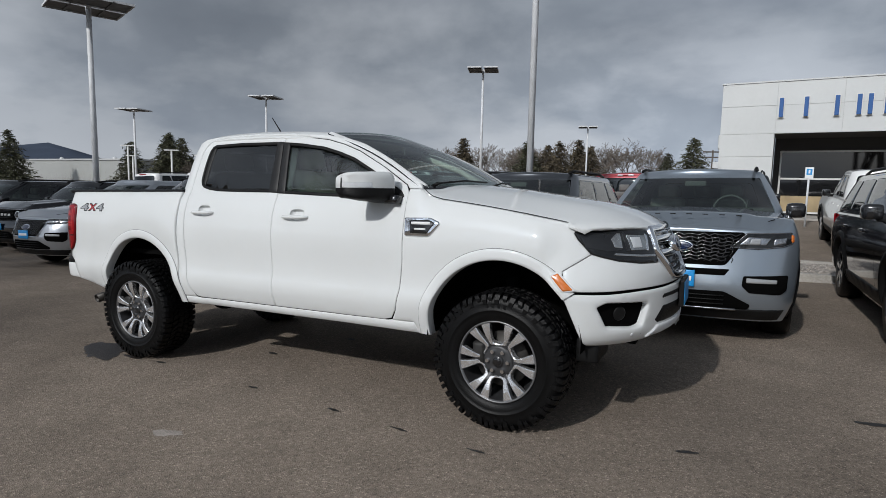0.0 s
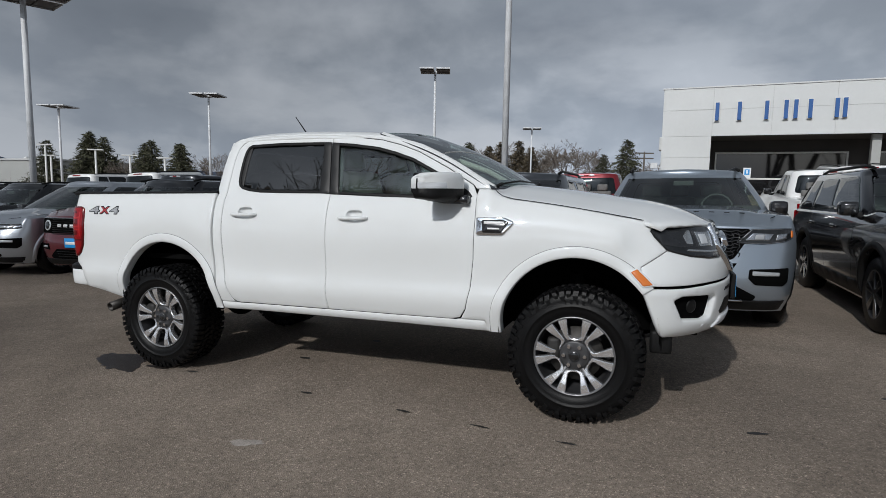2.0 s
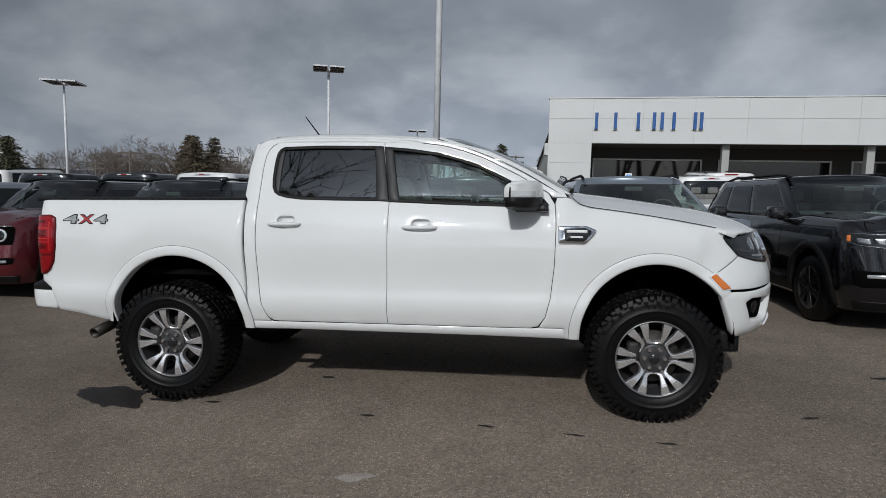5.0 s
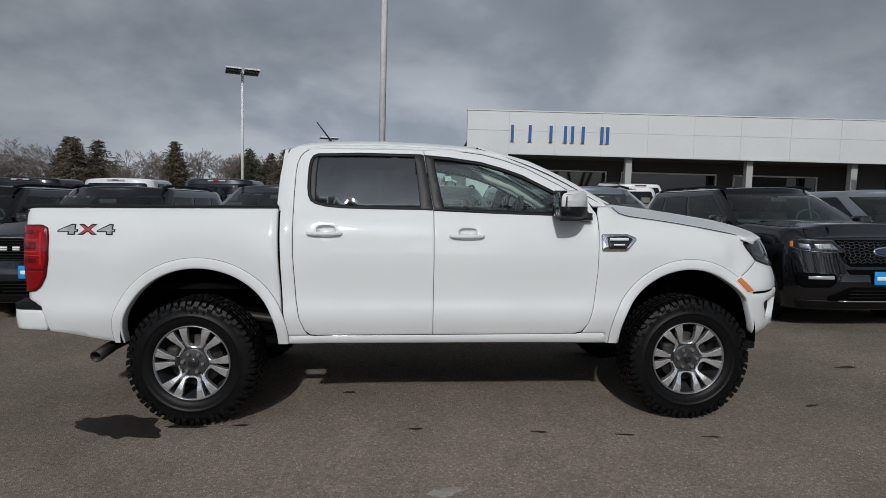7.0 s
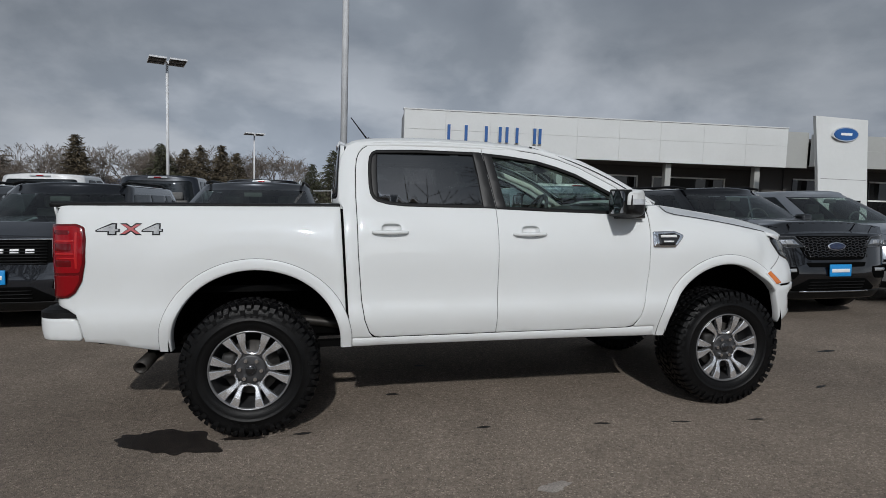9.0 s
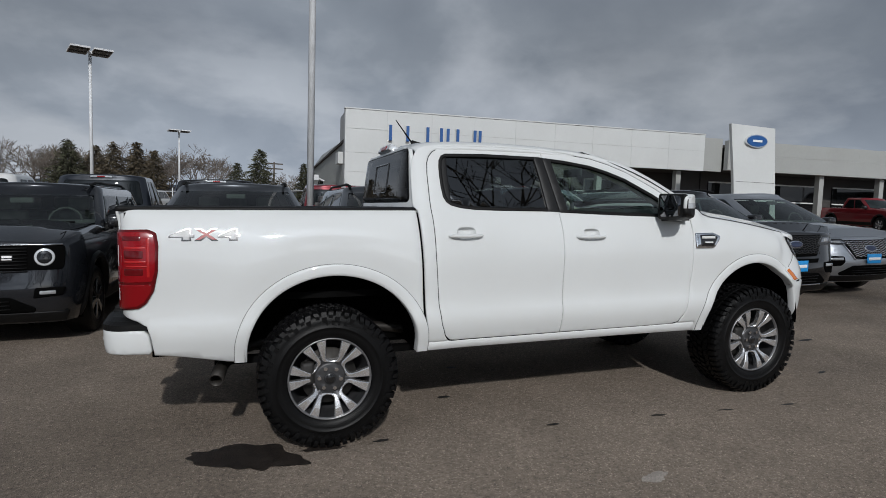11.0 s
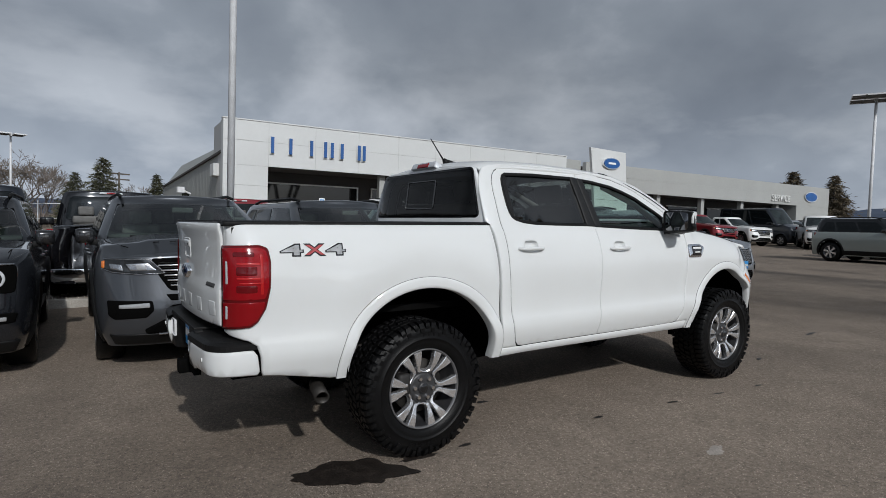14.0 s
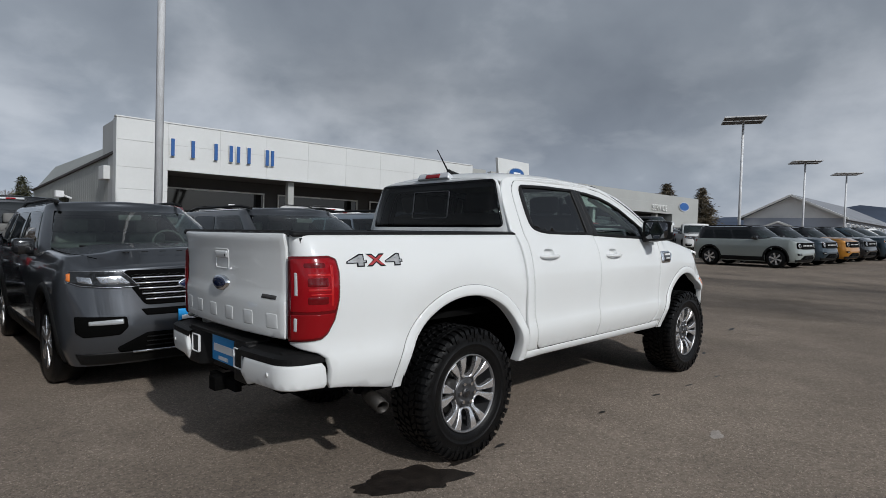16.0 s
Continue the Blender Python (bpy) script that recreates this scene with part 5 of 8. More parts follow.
FRONT_DOOR = [(-0.103, 0.588), (0.80, 0.588), (0.855, 0.601), (0.895, 0.66), (0.925, 0.79), (0.942, 0.98), (0.945, 1.24), (0.938, 1.37), (0.905, 1.432), (0.72, 1.545), (0.50, 1.658),
              (0.36, 1.709), (0.22, 1.746), (0.0, 1.775), (-0.172, 1.787), (-0.144, 1.60), (-0.107, 1.37), (-0.103, 1.10)]
REAR_LIGHT = [(-0.912, 1.66), (-0.905, 1.705), (-0.889, 1.732), (-0.86, 1.746), (-0.60, 1.753), (-0.192, 1.746), (-0.165, 1.60), (-0.122, 1.388), (-0.50, 1.392), (-0.70, 1.397), (-0.80, 1.408), (-0.862, 1.424), (-0.890, 1.443), (-0.906, 1.475), (-0.913, 1.53), (-0.914, 1.60)]
FRONT_LIGHT = [(-0.098, 1.382), (0.30, 1.366), (0.880, 1.349), (0.902, 1.364), (0.876, 1.396), (0.68, 1.508), (0.47, 1.615), (0.34, 1.660), (0.20, 1.698), (0.0, 1.727), (-0.163, 1.742), (-0.135, 1.60)]
TGLASS = glass("cab_glass", (0.78, 0.93, 0.87), 0.12)
TGLASS_DARK = glass("privacy_glass", (0.16, 0.165, 0.17), 0.11)
SCREEN = glass("screen_glass_clear", (0.74, 0.86, 0.81), 0.15)
SEAT = mat("seat_leather", (0.30, 0.27, 0.23), rough=0.5, var=0.1, vscale=5)
LINING = mat("door_lining", (0.20, 0.18, 0.155), rough=0.7, var=0.1, vscale=5)
DASH = mat("dash_plastic", (0.03, 0.03, 0.032), rough=0.6, var=0.1, vscale=5)
HEADLINER = mat("headliner", (0.62, 0.60, 0.54), rough=0.9)
SEAM_DARK = mat("seam_dark", (0.035, 0.035, 0.036), rough=0.9)
SEAM = mat("seam_grey", (0.16, 0.16, 0.16), rough=0.8)
RED_MID = mat("red_lens_mid", (0.21, 0.003, 0.006), rough=0.15, coat=0.35, spec=0.3)
RED_BRIGHT = mat("red_light_guide", (0.40, 0.010, 0.011), rough=0.2, coat=0.35)
REAR_GLASS = glass("rear_glass", (0.22, 0.225, 0.23), 0.03)
MIRROR = mat("mirror_silver", (0.16, 0.165, 0.175), rough=0.02, metal=1.0)
GREY_DECAL = mat("decal_grey", (0.30, 0.31, 0.32), rough=0.35, var=0.3, vscale=30)
RED_DECAL = mat("decal_red", (0.33, 0.028, 0.032), rough=0.4)
EXHAUST = mat("exhaust_steel", (0.03, 0.027, 0.024), rough=0.5, metal=0.5, var=0.3, vscale=12)


HZ = lambda x: 1.234 if x < -0.5 else 1.219   # height of a door handle


def cup_ring(x):
    """Outline of the finger recess behind a door handle."""
    out_ = []
    for k in range(24):
        a = k * math.tau / 24
        c, n = math.cos(a), math.sin(a)
        out_.append((x + 0.035 + 0.060 * math.copysign(abs(c) ** 0.6, c), HZ(x) + 0.016 + 0.036 * math.copysign(abs(n) ** 0.6, n)))
    return out_


def handle(door, s, x):
    cup = cup_ring(x)
    bowl = part("handle_cup", panel(cup, lambda u, v: sidemap(s, -0.001)(u, v) - Vector((0, s * 0.030 * max(0.0, 1 - ((u - x - 0.035) / 0.060) ** 4 - ((v - HZ(x) - 0.016) / 0.036) ** 4) ** 0.6, 0)),
                                    0.012, depth=0.0, edge=0, lip=0, out=(0, s, 0)), WHITE_PAINT, door)
    bm = bmesh.new()
    n, rows = 16, []
    for k in range(n + 1):
        t = k / n
        px = x - 0.085 + 0.225 * t
        bow = 0.030 * math.sin(math.pi * min(1, max(0, t))) ** 0.35
        hz = 0.0135 * (0.5 + 0.5 * math.sin(math.pi * t) ** 0.5)
        y0 = cabside(px, HZ(x))
        ring = []
        for j in range(8):
            a = j * math.tau / 8
            ring.append(bm.verts.new((px, s * (y0 + bow + 0.011 * math.cos(a) - 0.002), HZ(x) + hz * math.sin(a))))
        rows.append(ring)
    for A, B in zip(rows[:-1], rows[1:]):
        for j in range(8):
            bm.faces.new((A[j], A[(j + 1) % 8], B[(j + 1) % 8], B[j]))
    bm.faces.new(rows[0][::-1])
    bm.faces.new(rows[-1])
    part("door_handle", bm, WHITE_PAINT, door)


def flare(parent, s, shape, t0, t1, f, x_end=None):
    cx, cz, a, b = shape
    prof = [(-0.002, -0.055), (-0.002, 0.008), (0.003, 0.0125), (0.018, 0.0135), (0.046, 0.011), (0.059, 0.008), (0.0645, 0.004), (0.066, -0.006)]
    bm = bmesh.new()
    rows = []
    n = 44
    path = [(t0 + (t1 - t0) * k / n) for k in range(n + 1)]
    for t in path:
        rows.append([])
        for d, o in prof:
            x, z = cx + (a + d) * math.cos(t), cz + (b + d) * math.sin(t)
            rows[-1].append((x, z, o))
    zb = 0.529 if cx < 0 else 0.515
    # straight legs down to the sill
    if t0 > math.pi - 0.1:
        rows.insert(0, [(x, zb, o) for x, z, o in rows[0]])
    if t1 < 0.1:
        rows.append([(x, zb, o) for x, z, o in rows[-1]])
    V = [[bm.verts.new(Vector(f(x, z, s, o))) for x, z, o in row] for row in rows]
    for A, B in zip(V[:-1], V[1:]):
        for i in range(len(prof) - 1):
            bm.faces.new((A[i], B[i], B[i + 1], A[i + 1]) if s > 0 else (A[i], A[i + 1], B[i + 1], B[i]))
    fl = part("arch_flare", bm, WHITE_PAINT, parent)
    seam = bmesh.new()
    add_path(seam, [Vector(f(row[-2][0] + 0.002 * (row[-2][0] - cx), row[-2][1] + 0.002 * (row[-2][1] - cz), s, 0.0006)) for row in rows], 0.0022, 6)
    part("flare_seam", seam, SEAM, fl)


PLAN = [(1.86, 0.812), (1.98, 0.795), (2.09, 0.762), (2.19, 0.702), (2.28, 0.610), (2.345, 0.505), (2.395, 0.39), (2.43, 0.25), (2.448, 0.12), (2.452, 0.0)]
_d = [0.0]
for _a, _b in zip(PLAN[:-1], PLAN[1:]):
    _d.append(_d[-1] + math.dist(_a, _b))
PLAN_X, PLAN_Y = lerp_table(list(zip(_d, [p[0] for p in PLAN]))), lerp_table(list(zip(_d, [p[1] for p in PLAN])))
FASCIA_LEN = _d[-1]
FAS_IN = lerp_table([(0.50, 0.10), (0.545, 0.060), (0.575, 0.030), (0.62, 0.010), (0.70, 0.0), (0.78, -0.006), (0.84, -0.008), (0.866, -0.004), (0.88, 0.0), (0.92, 0.002), (0.98, 0.018), (1.03, 0.042), (1.06, 0.056), (1.12, 0.080), (1.20, 0.125), (1.25, 0.16)])


def plan_at(u):
    e = 0.02
    sx = sum(PLAN_X(u + k * e) for k in (-2, -1, 0, 1, 2)) / 5 if 0.05 < u < FASCIA_LEN - 0.05 else PLAN_X(u)
    sy = sum(PLAN_Y(u + k * e) for k in (-2, -1, 0, 1, 2)) / 5 if 0.05 < u < FASCIA_LEN - 0.05 else PLAN_Y(u)
    return sx, sy


def fascia(s, d=0.0):
    """The nose of the truck, unrolled from the wing (u = 0) to its middle."""
    def f(u, z):
        u = max(0.0, min(FASCIA_LEN, u))
        x, y = plan_at(u)
        x2, y2 = plan_at(min(FASCIA_LEN, u + 0.03))
        x1, y1 = plan_at(max(0.0, u - 0.03))
        t = Vector((x2 - x1, y2 - y1)).normalized()
        n = Vector((-t.y, t.x))
        if n.x < 0:
            n = -n
        i = d - FAS_IN(z) * (0.45 + 0.55 * smooth(0.0, 0.35, u)) + 0.022 * smooth(0.45, 0.0, u) * smooth(0.98, 0.86, z)
        return Vector((x + n.x * i, s * max(0.0, y + n.y * i), z))
    return f


def u_at(y):
    """Place along the fascia where its half width is y."""
    lo, hi = 0.0, FASCIA_LEN
    for _ in range(30):
        m_ = (lo + hi) / 2
        if plan_at(m_)[1] > y:
            lo = m_
        else:
            hi = m_
    return lo


def wingmap(s, d=0.0):
    """The wing's side, running on into the nose."""
    nose = fascia(1)

    def f(x, z):
        y = wside(x, z)
        if x > 1.80:
            lo, hi = 0.0, 0.6
            for _ in range(18):
                m_ = (lo + hi) / 2
                if nose(m_, z).x < x:
                    lo = m_
                else:
                    hi = m_
            t = smooth(1.80, 1.90, x)
            y = y * (1 - t) + nose(lo, z).y * t
        return Vector((x, s * (y + d), z))
    return f


HOOD_C = lerp_table([(0.98, 1.455), (1.10, 1.452), (1.4, 1.418), (1.7, 1.376), (1.95, 1.338), (2.12, 1.302), (2.24, 1.262), (2.31, 1.225), (2.35, 1.19)])
HOOD_S = lerp_table([(0.98, 1.412), (1.04, 1.402), (1.10, 1.367), (1.16, 1.349), (1.434, 1.313), (1.704, 1.270), (1.894, 1.234), (2.034, 1.199), (2.2, 1.15), (2.4, 1.08)])
LIP_X = lerp_table([(0.0, 2.335), (0.15, 2.328), (0.30, 2.312), (0.40, 2.288), (0.50, 2.238), (0.60, 2.172), (0.68, 2.105), (0.735, 2.032), (0.765, 1.970), (0.85, 1.90)])


def hoodmap(x, y):
    ye = wside(min(x, 1.9), TOPLINE(x)) - 0.004
    q = min(1.0, abs(y) / ye)
    w = q ** 2.6
    bulge = 0.012 * smooth(0.64, 0.36, abs(y)) * smooth(2.3, 1.9, x)
    z = HOOD_C(x) * (1 - w) + HOOD_S(x) * w + bulge - 0.016 * (1 - w) - 0.003 * w
    # the front lip rolls down to the lamps and the grille
    reach = 0.20 - 0.15 * min(1.0, abs(y) / 0.75)
    t = (LIP_X(abs(y)) - x) / reach
    if t < 1:
        zl = 1.187 + 0.01 * smooth(0.35, 0.2, abs(y))
        z = zl + (z - zl) * math.sqrt(max(0.0, 1 - (1 - max(0.0, t)) ** 2))
    return Vector((x, y, z))


def edge_y(x):
    return wside(x, TOPLINE(x)) - 0.005


def truck_sides():
    for s in (-1, 1):
        o = (0, s, 0)
        # bed side
        bed = [(-2.714, 1.388), (-1.090, 1.392), (-1.074, 1.10), (-1.056, 0.75), (-1.038, 0.522)] + \
              [(-1.083, 0.520)] + arch(*RA, 0.02, math.pi - 0.02) + [(-2.049, 0.528), (-2.15, 0.535), (-2.40, 0.585), (-2.487, 0.598), (-2.497, 0.70), (-2.515, 0.765), (-2.56, 0.793), (-2.66, 0.815), (-2.714, 0.83)]
        bs = part("bed_side", panel(bed, bedmap(s), 0.04, depth=0.03, edge=0.006, out=o), WHITE_PAINT, TRUCK)
        flare(bs, s, RA, math.pi, 0.0, lambda x, z, s, d: bedpoint(x, z, s, d))
        part("bed_rail_cap", panel([(-2.66, -0.01), (-1.09, -0.01), (-1.09, 0.06), (-2.66, 0.06)], lambda u, v: Vector((u, s * (wside(min(u, -1.1), 1.39) - 0.008 - v - 0.0), 1.396 + 0.012 * math.sin(math.pi * (v + 0.01) / 0.07))), 0.03, depth=0.02, out=(0, 0, 1)), BLACK_PLASTIC, TRUCK, "black plastic rail cap")
        part("bed_inner", box(-2.62, -1.1, min(s * 0.66, s * 0.70), max(s * 0.66, s * 0.70), 1.06, 1.37), BLACK_PLASTIC, TRUCK, smooth=False)
        # tail lamp, wrapped round the corner
        tl = [(-2.712, 1.278), (-2.50, 1.284), (-2.462, 1.266), (-2.452, 1.20), (-2.456, 1.06), (-2.476, 0.955), (-2.514, 0.885), (-2.548, 0.862), (-2.712, 0.844)]
        ot = (-0.6, s, 0)
        lamp = part("tail_lamp", panel(rounded(tl, 0.012), bedmap(s, 0.012), 0.025, depth=0.03, edge=0.005, out=ot), RED_DARK, TRUCK, "red plastic tail lamp wrapped round the corner")
        up = [(-2.690, 1.000), (-2.483, 1.006), (-2.468, 1.06), (-2.464, 1.20), (-2.474, 1.255), (-2.505, 1.270), (-2.690, 1.264)]
        lens = part("upper_lens", panel(rounded(up, 0.010), bedmap(s, 0.0135), 0.025, depth=0.004, edge=0.0005, lip=0.003, out=ot), RED_LENS, lamp)
        dn = [(-2.690, 0.858), (-2.555, 0.874), (-2.520, 0.896), (-2.488, 0.958), (-2.484, 0.992), (-2.690, 0.986)]
        part("lower_lens", panel(rounded(dn, 0.008), bedmap(s, 0.0135), 0.025, depth=0.004, edge=0.0005, lip=0.003, out=ot), RED_MID, lamp)
        for pts, m_ in (([(-2.612, 1.128), (-2.520, 1.128), (-2.520, 1.172), (-2.612, 1.172)], RED_DARK),
                        ([(-2.612, 1.040), (-2.520, 1.040), (-2.520, 1.078), (-2.612, 1.078)], RED_DARK),
                        ([(-2.625, 1.222), (-2.530, 1.222), (-2.530, 1.246), (-2.625, 1.246)], RED_DARK)):
            part("lens_pocket", panel(rounded(pts, 0.010), bedmap(s, 0.0142), 0.025, depth=0.003, edge=0.0004, lip=0.002, out=ot), m_, lens)
        for u0, u1, z0, z1 in ((-2.610, -2.506, 1.180, 1.192), (-2.610, -2.506, 1.106, 1.117), (-2.600, -2.500, 1.084, 1.092), (-2.504, -2.491, 1.03, 1.235)):
            part("light_guide", panel(rounded([(u0, z0), (u1, z0), (u1, z1), (u0, z1)], 0.004), bedmap(s, 0.0148), 0.025, depth=0.003, edge=0.0004, lip=0.002, out=ot), RED_BRIGHT, lens)
        part("reverse_lens", panel(rounded([(-2.674, 1.08), (-2.652, 1.08), (-2.652, 1.20), (-2.674, 1.20)], 0.008), bedmap(s, 0.0148), 0.03, depth=0.004, out=(-1, s, 0)), CLEAR_LENS, lens)
        part("reflector", panel(rounded([(-2.676, 0.90), (-2.654, 0.90), (-2.654, 0.972), (-2.676, 0.972)], 0.008), bedmap(s, 0.0148), 0.03, depth=0.004, out=(-1, s, 0)), CLEAR_LENS, lamp)
        # cab frame, sill, doors
        frame_ = [(-1.02, 0.587), (-0.893, 0.587), (-0.916, 0.620), (-0.944, 0.70), (-0.964, 0.82), (-0.986, 1.11), (-0.998, 1.45), (-0.996, 1.62), (-0.989, 1.687), (-0.973, 1.729), (-0.947, 1.760), (-0.907, 1.783), (-0.861, 1.794), (-0.80, 1.800), (-0.70, 1.803), (-0.45, 1.805),
                  (-0.175, 1.794), (0.0, 1.782), (0.22, 1.753), (0.36, 1.716), (0.50, 1.665), (0.72, 1.552), (0.908, 1.438), (0.93, 1.412), (1.02, 1.412)] + \
                 [(x, SILH(x) - 0.018) for x in (1.0, 0.934, 0.83, 0.733, 0.62, 0.503, 0.36, 0.234, 0.1, -0.15, -0.45, -0.74, -0.90, -0.99, -1.04)] + [(-1.082, 1.70), (-1.096, 1.60), (-1.102, 1.42), (-1.074, 1.385), (-1.058, 1.10), (-1.040, 0.75)]
        cf = part("cab_frame", panel(frame_, sidemap(s), 0.04, depth=0.02, edge=0.002, lip=0.005, out=o), WHITE_PAINT, TRUCK)
        # near-black strip added behind the cab-to-bed gap to paint its shade
        part("bed_gap", panel([(-1.105, 1.375), (-1.088, 1.10), (-1.070, 0.75), (-1.056, 0.53), (-1.00, 0.60), (-1.02, 0.75), (-1.04, 1.10), (-1.056, 1.375)], sidemap(s, -0.026), 0.2, depth=0.0, edge=0, lip=0, out=o), LINER, cf)
        part("sill", panel([(-1.026, 0.524), (0.5, 0.520), (1.045, 0.512), (1.02, 0.585), (-0.90, 0.582), (-1.026, 0.582)], sidemap(s), 0.04, depth=0.12, edge=0.008, out=o), WHITE_PAINT, TRUCK)
        part("door_jamb", panel([(-0.97, 0.60), (0.9, 0.60), (0.92, 1.35), (-0.98, 1.37)], sidemap(s, -0.03), 0.2, depth=0.0, edge=0, out=o), LINER, TRUCK)
        for nm, outl, hole, gm, hx in (("rear_door", REAR_DOOR, REAR_LIGHT, TGLASS_DARK, -0.820), ("front_door", FRONT_DOOR, FRONT_LIGHT, TGLASS, 0.072)):
            d = part(nm, panel(inset_poly(outl, -0.0014), sidemap(s), 0.035, holes=[hole, cup_ring(hx)], depth=0.02, edge=0.0012, lip=0.004, out=o), WHITE_PAINT, TRUCK)
            # near-black strip added below the door gap, painting the groove's shade
            part("door_seal", panel(inset_poly(outl, -0.010), sidemap(s, -0.005), 0.035, holes=[inset_poly(outl, 0.008)], depth=0.0, edge=0, lip=0, out=o), LINER, d)
            part("window_trim", panel(inset_poly(hole, -0.004), sidemap(s, 0.0045), 0.035, holes=[inset_poly(hole, 0.017)], depth=0.018, edge=0.002, out=o, lip=0.004), BLACK_PLASTIC, d)
            part("window_glass", panel(inset_poly(hole, 0.004), sidemap(s, -0.006), 0.05, depth=0.004, edge=0, lip=0, out=o), gm, d, "tinted side window")
            handle(d, s, hx)
        for pts in ([(-0.1745, 1.747), (-0.236, 1.750), (-0.215, 1.60), (-0.195, 1.386), (-0.1115, 1.382), (-0.1485, 1.60)], [(-0.1705, 1.745), (-0.1450, 1.60), (-0.1080, 1.380), (-0.040, 1.377), (-0.085, 1.60), (-0.110, 1.738)]):
            part("pillar_cover", panel(pts, sidemap(s, 0.0065), 0.05, depth=0.012, edge=0.0015, lip=0.003, out=o), PILLAR_BLACK, cf, "matt black pillar cover")
        # rear quarter strip of the window
        part("pillar_cover", panel([(-0.914, 1.58), (-0.911, 1.66), (-0.900, 1.712), (-0.878, 1.736), (-0.855, 1.738), (-0.862, 1.60), (-0.858, 1.424), (-0.890, 1.445), (-0.908, 1.49)], sidemap(s, -0.002), 0.05, depth=0.01, edge=0.002, out=o), PILLAR_BLACK, cf)
        # front wing
        fen = [(0.862, 0.590), (0.900, 0.657), (0.930, 0.79), (0.947, 0.98), (0.950, 1.24), (0.943, 1.372), (0.955, 1.408), (1.02, 1.408), (1.05, 1.396), (1.075, 1.376), (1.10, 1.362), (1.16, 1.345), (1.30, 1.328), (1.434, 1.309), (1.57, 1.289), (1.704, 1.265), (1.80, 1.248), (1.880, 1.232),
               (1.935, 1.220), (1.972, 1.207), (1.998, 1.194), (1.992, 1.186), (1.970, 1.178), (1.964, 1.165), (1.985, 1.130), (2.052, 1.054), (1.925, 0.962), (1.925, 0.90)] + arch(*FA, 0.55, math.pi - 0.02) + [(1.118, 0.512), (1.035, 0.512), (1.012, 0.588)]
        fw = part("front_wing", panel(fen, wingmap(s), 0.03, depth=0.02, edge=0.002, lip=0.005, out=o), WHITE_PAINT, TRUCK)
        flare(fw, s, FA, math.pi, 0.60, lambda x, z, s, d: wingmap(s, d)(x, z))
        mk = [(1.876, 0.936), (1.908, 0.955), (1.990, 0.868), (1.942, 0.859)]
        am = part("side_marker", panel(rounded(mk, 0.006), wingmap(s, 0.019), 0.02, depth=0.02, edge=0.002, out=o), AMBER, fw, "orange side marker lamp")
        part("marker_frame", panel(rounded(inset_poly(mk, -0.008), 0.008), wingmap(s, 0.017), 0.02, depth=0.02, edge=0.002, lip=0.003, out=o), WHITE_PAINT, am)
        seam = bmesh.new()
        add_path(seam, [Vector((x, s * (edge_y(x) + 0.0015), TOPLINE(x) + 0.0012)) for x in (1.05, 1.075, 1.10, 1.13, 1.17, 1.25, 1.36, 1.47, 1.58, 1.69, 1.79, 1.87, 1.92)] + [wingmap(s, 0.0)(1.975, 1.207), wingmap(s, 0.0)(2.003, 1.192)], 0.0028, 6)
        lip_ = add_path(bmesh.new(), [wingmap(s, -0.004)(2.054 - 0.128 * k / 6, 1.0535 - 0.092 * k / 6) for k in range(7)], 0.0042, 6)
        part("nose_seam", lip_, SEAM, fw)
        part("wing_seam", seam, SEAM_DARK, fw)
        # vent badge
        bd = [(0.964, 1.128), (0.960, 1.236), (1.131, 1.238), (1.191, 1.214), (1.191, 1.197), (1.128, 1.128)]
        vb = part("wing_badge", panel(rounded(bd, 0.012), sidemap(s, 0.012, wside), 0.03, depth=0.015, edge=0.003, out=o), CHROME, fw, "chrome wing vent badge")
        part("badge_face", panel(rounded([(1.004, 1.142), (0.994, 1.222), (1.124, 1.226), (1.168, 1.207), (1.120, 1.142)], 0.01), sidemap(s, 0.0145, wside), 0.03, depth=0.004, out=o), GLOSS_BLACK, vb)
        for z0, z1, x0, x1 in ((1.196, 1.212, 1.012, 1.136), (1.164, 1.174, 1.036, 1.110)):
            part("badge_bar", panel([(x0, z0), (x1, z0), (x1, z1), (x0, z1)], sidemap(s, 0.0165, wside), 0.03, depth=0.002, edge=0, lip=0, out=o), WHITE_MARK, vb)
        # four-wheel-drive decal
        for i, (ch, m_) in enumerate((("4", GREY_DECAL), ("X", RED_DECAL), ("4", GREY_DECAL))):
            for grow, dd, mm in ((1.10, 0.0015, GLOSS_BLACK), (0.96, 0.003, m_)):
                t = text_mesh(ch, 0.098, 0.0005, 0.006 if grow > 1 else 0.002)
                bmesh.ops.subdivide_edges(t, edges=t.edges[:], cuts=2)
                xs = [v.co.x for v in t.verts]
                zs = [v.co.y for v in t.verts]
                w = max(xs) - min(xs)
                xc, zc = (max(xs) + min(xs)) / 2, (max(zs) + min(zs)) / 2
                wid = 0.104
                for v in t.verts:
                    lx = (v.co.x - xc) / w * wid * grow + (i - 1) * 0.111
                    lz = (v.co.y - zc) * grow * 0.78
                    p = bedpoint(-2.240 + lx * (1 if s < 0 else -1), 1.252 + lz, s, dd + v.co.z)
                    v.co = p
                part("decal", t, mm, bs, smooth=False)
        # door mirror
        shell = []
        n, rows = 12, []
        for k in range(n + 1):
            t = k / n
            y = 0.800 + 0.262 * t
            e = 1.0 if t < 0.8 else math.sqrt(max(0.0, 1 - ((t - 0.8) / 0.235) ** 2))
            xr, xf = 0.652 - 0.012 * t, 0.868 - 0.045 * t - 0.075 * t ** 3
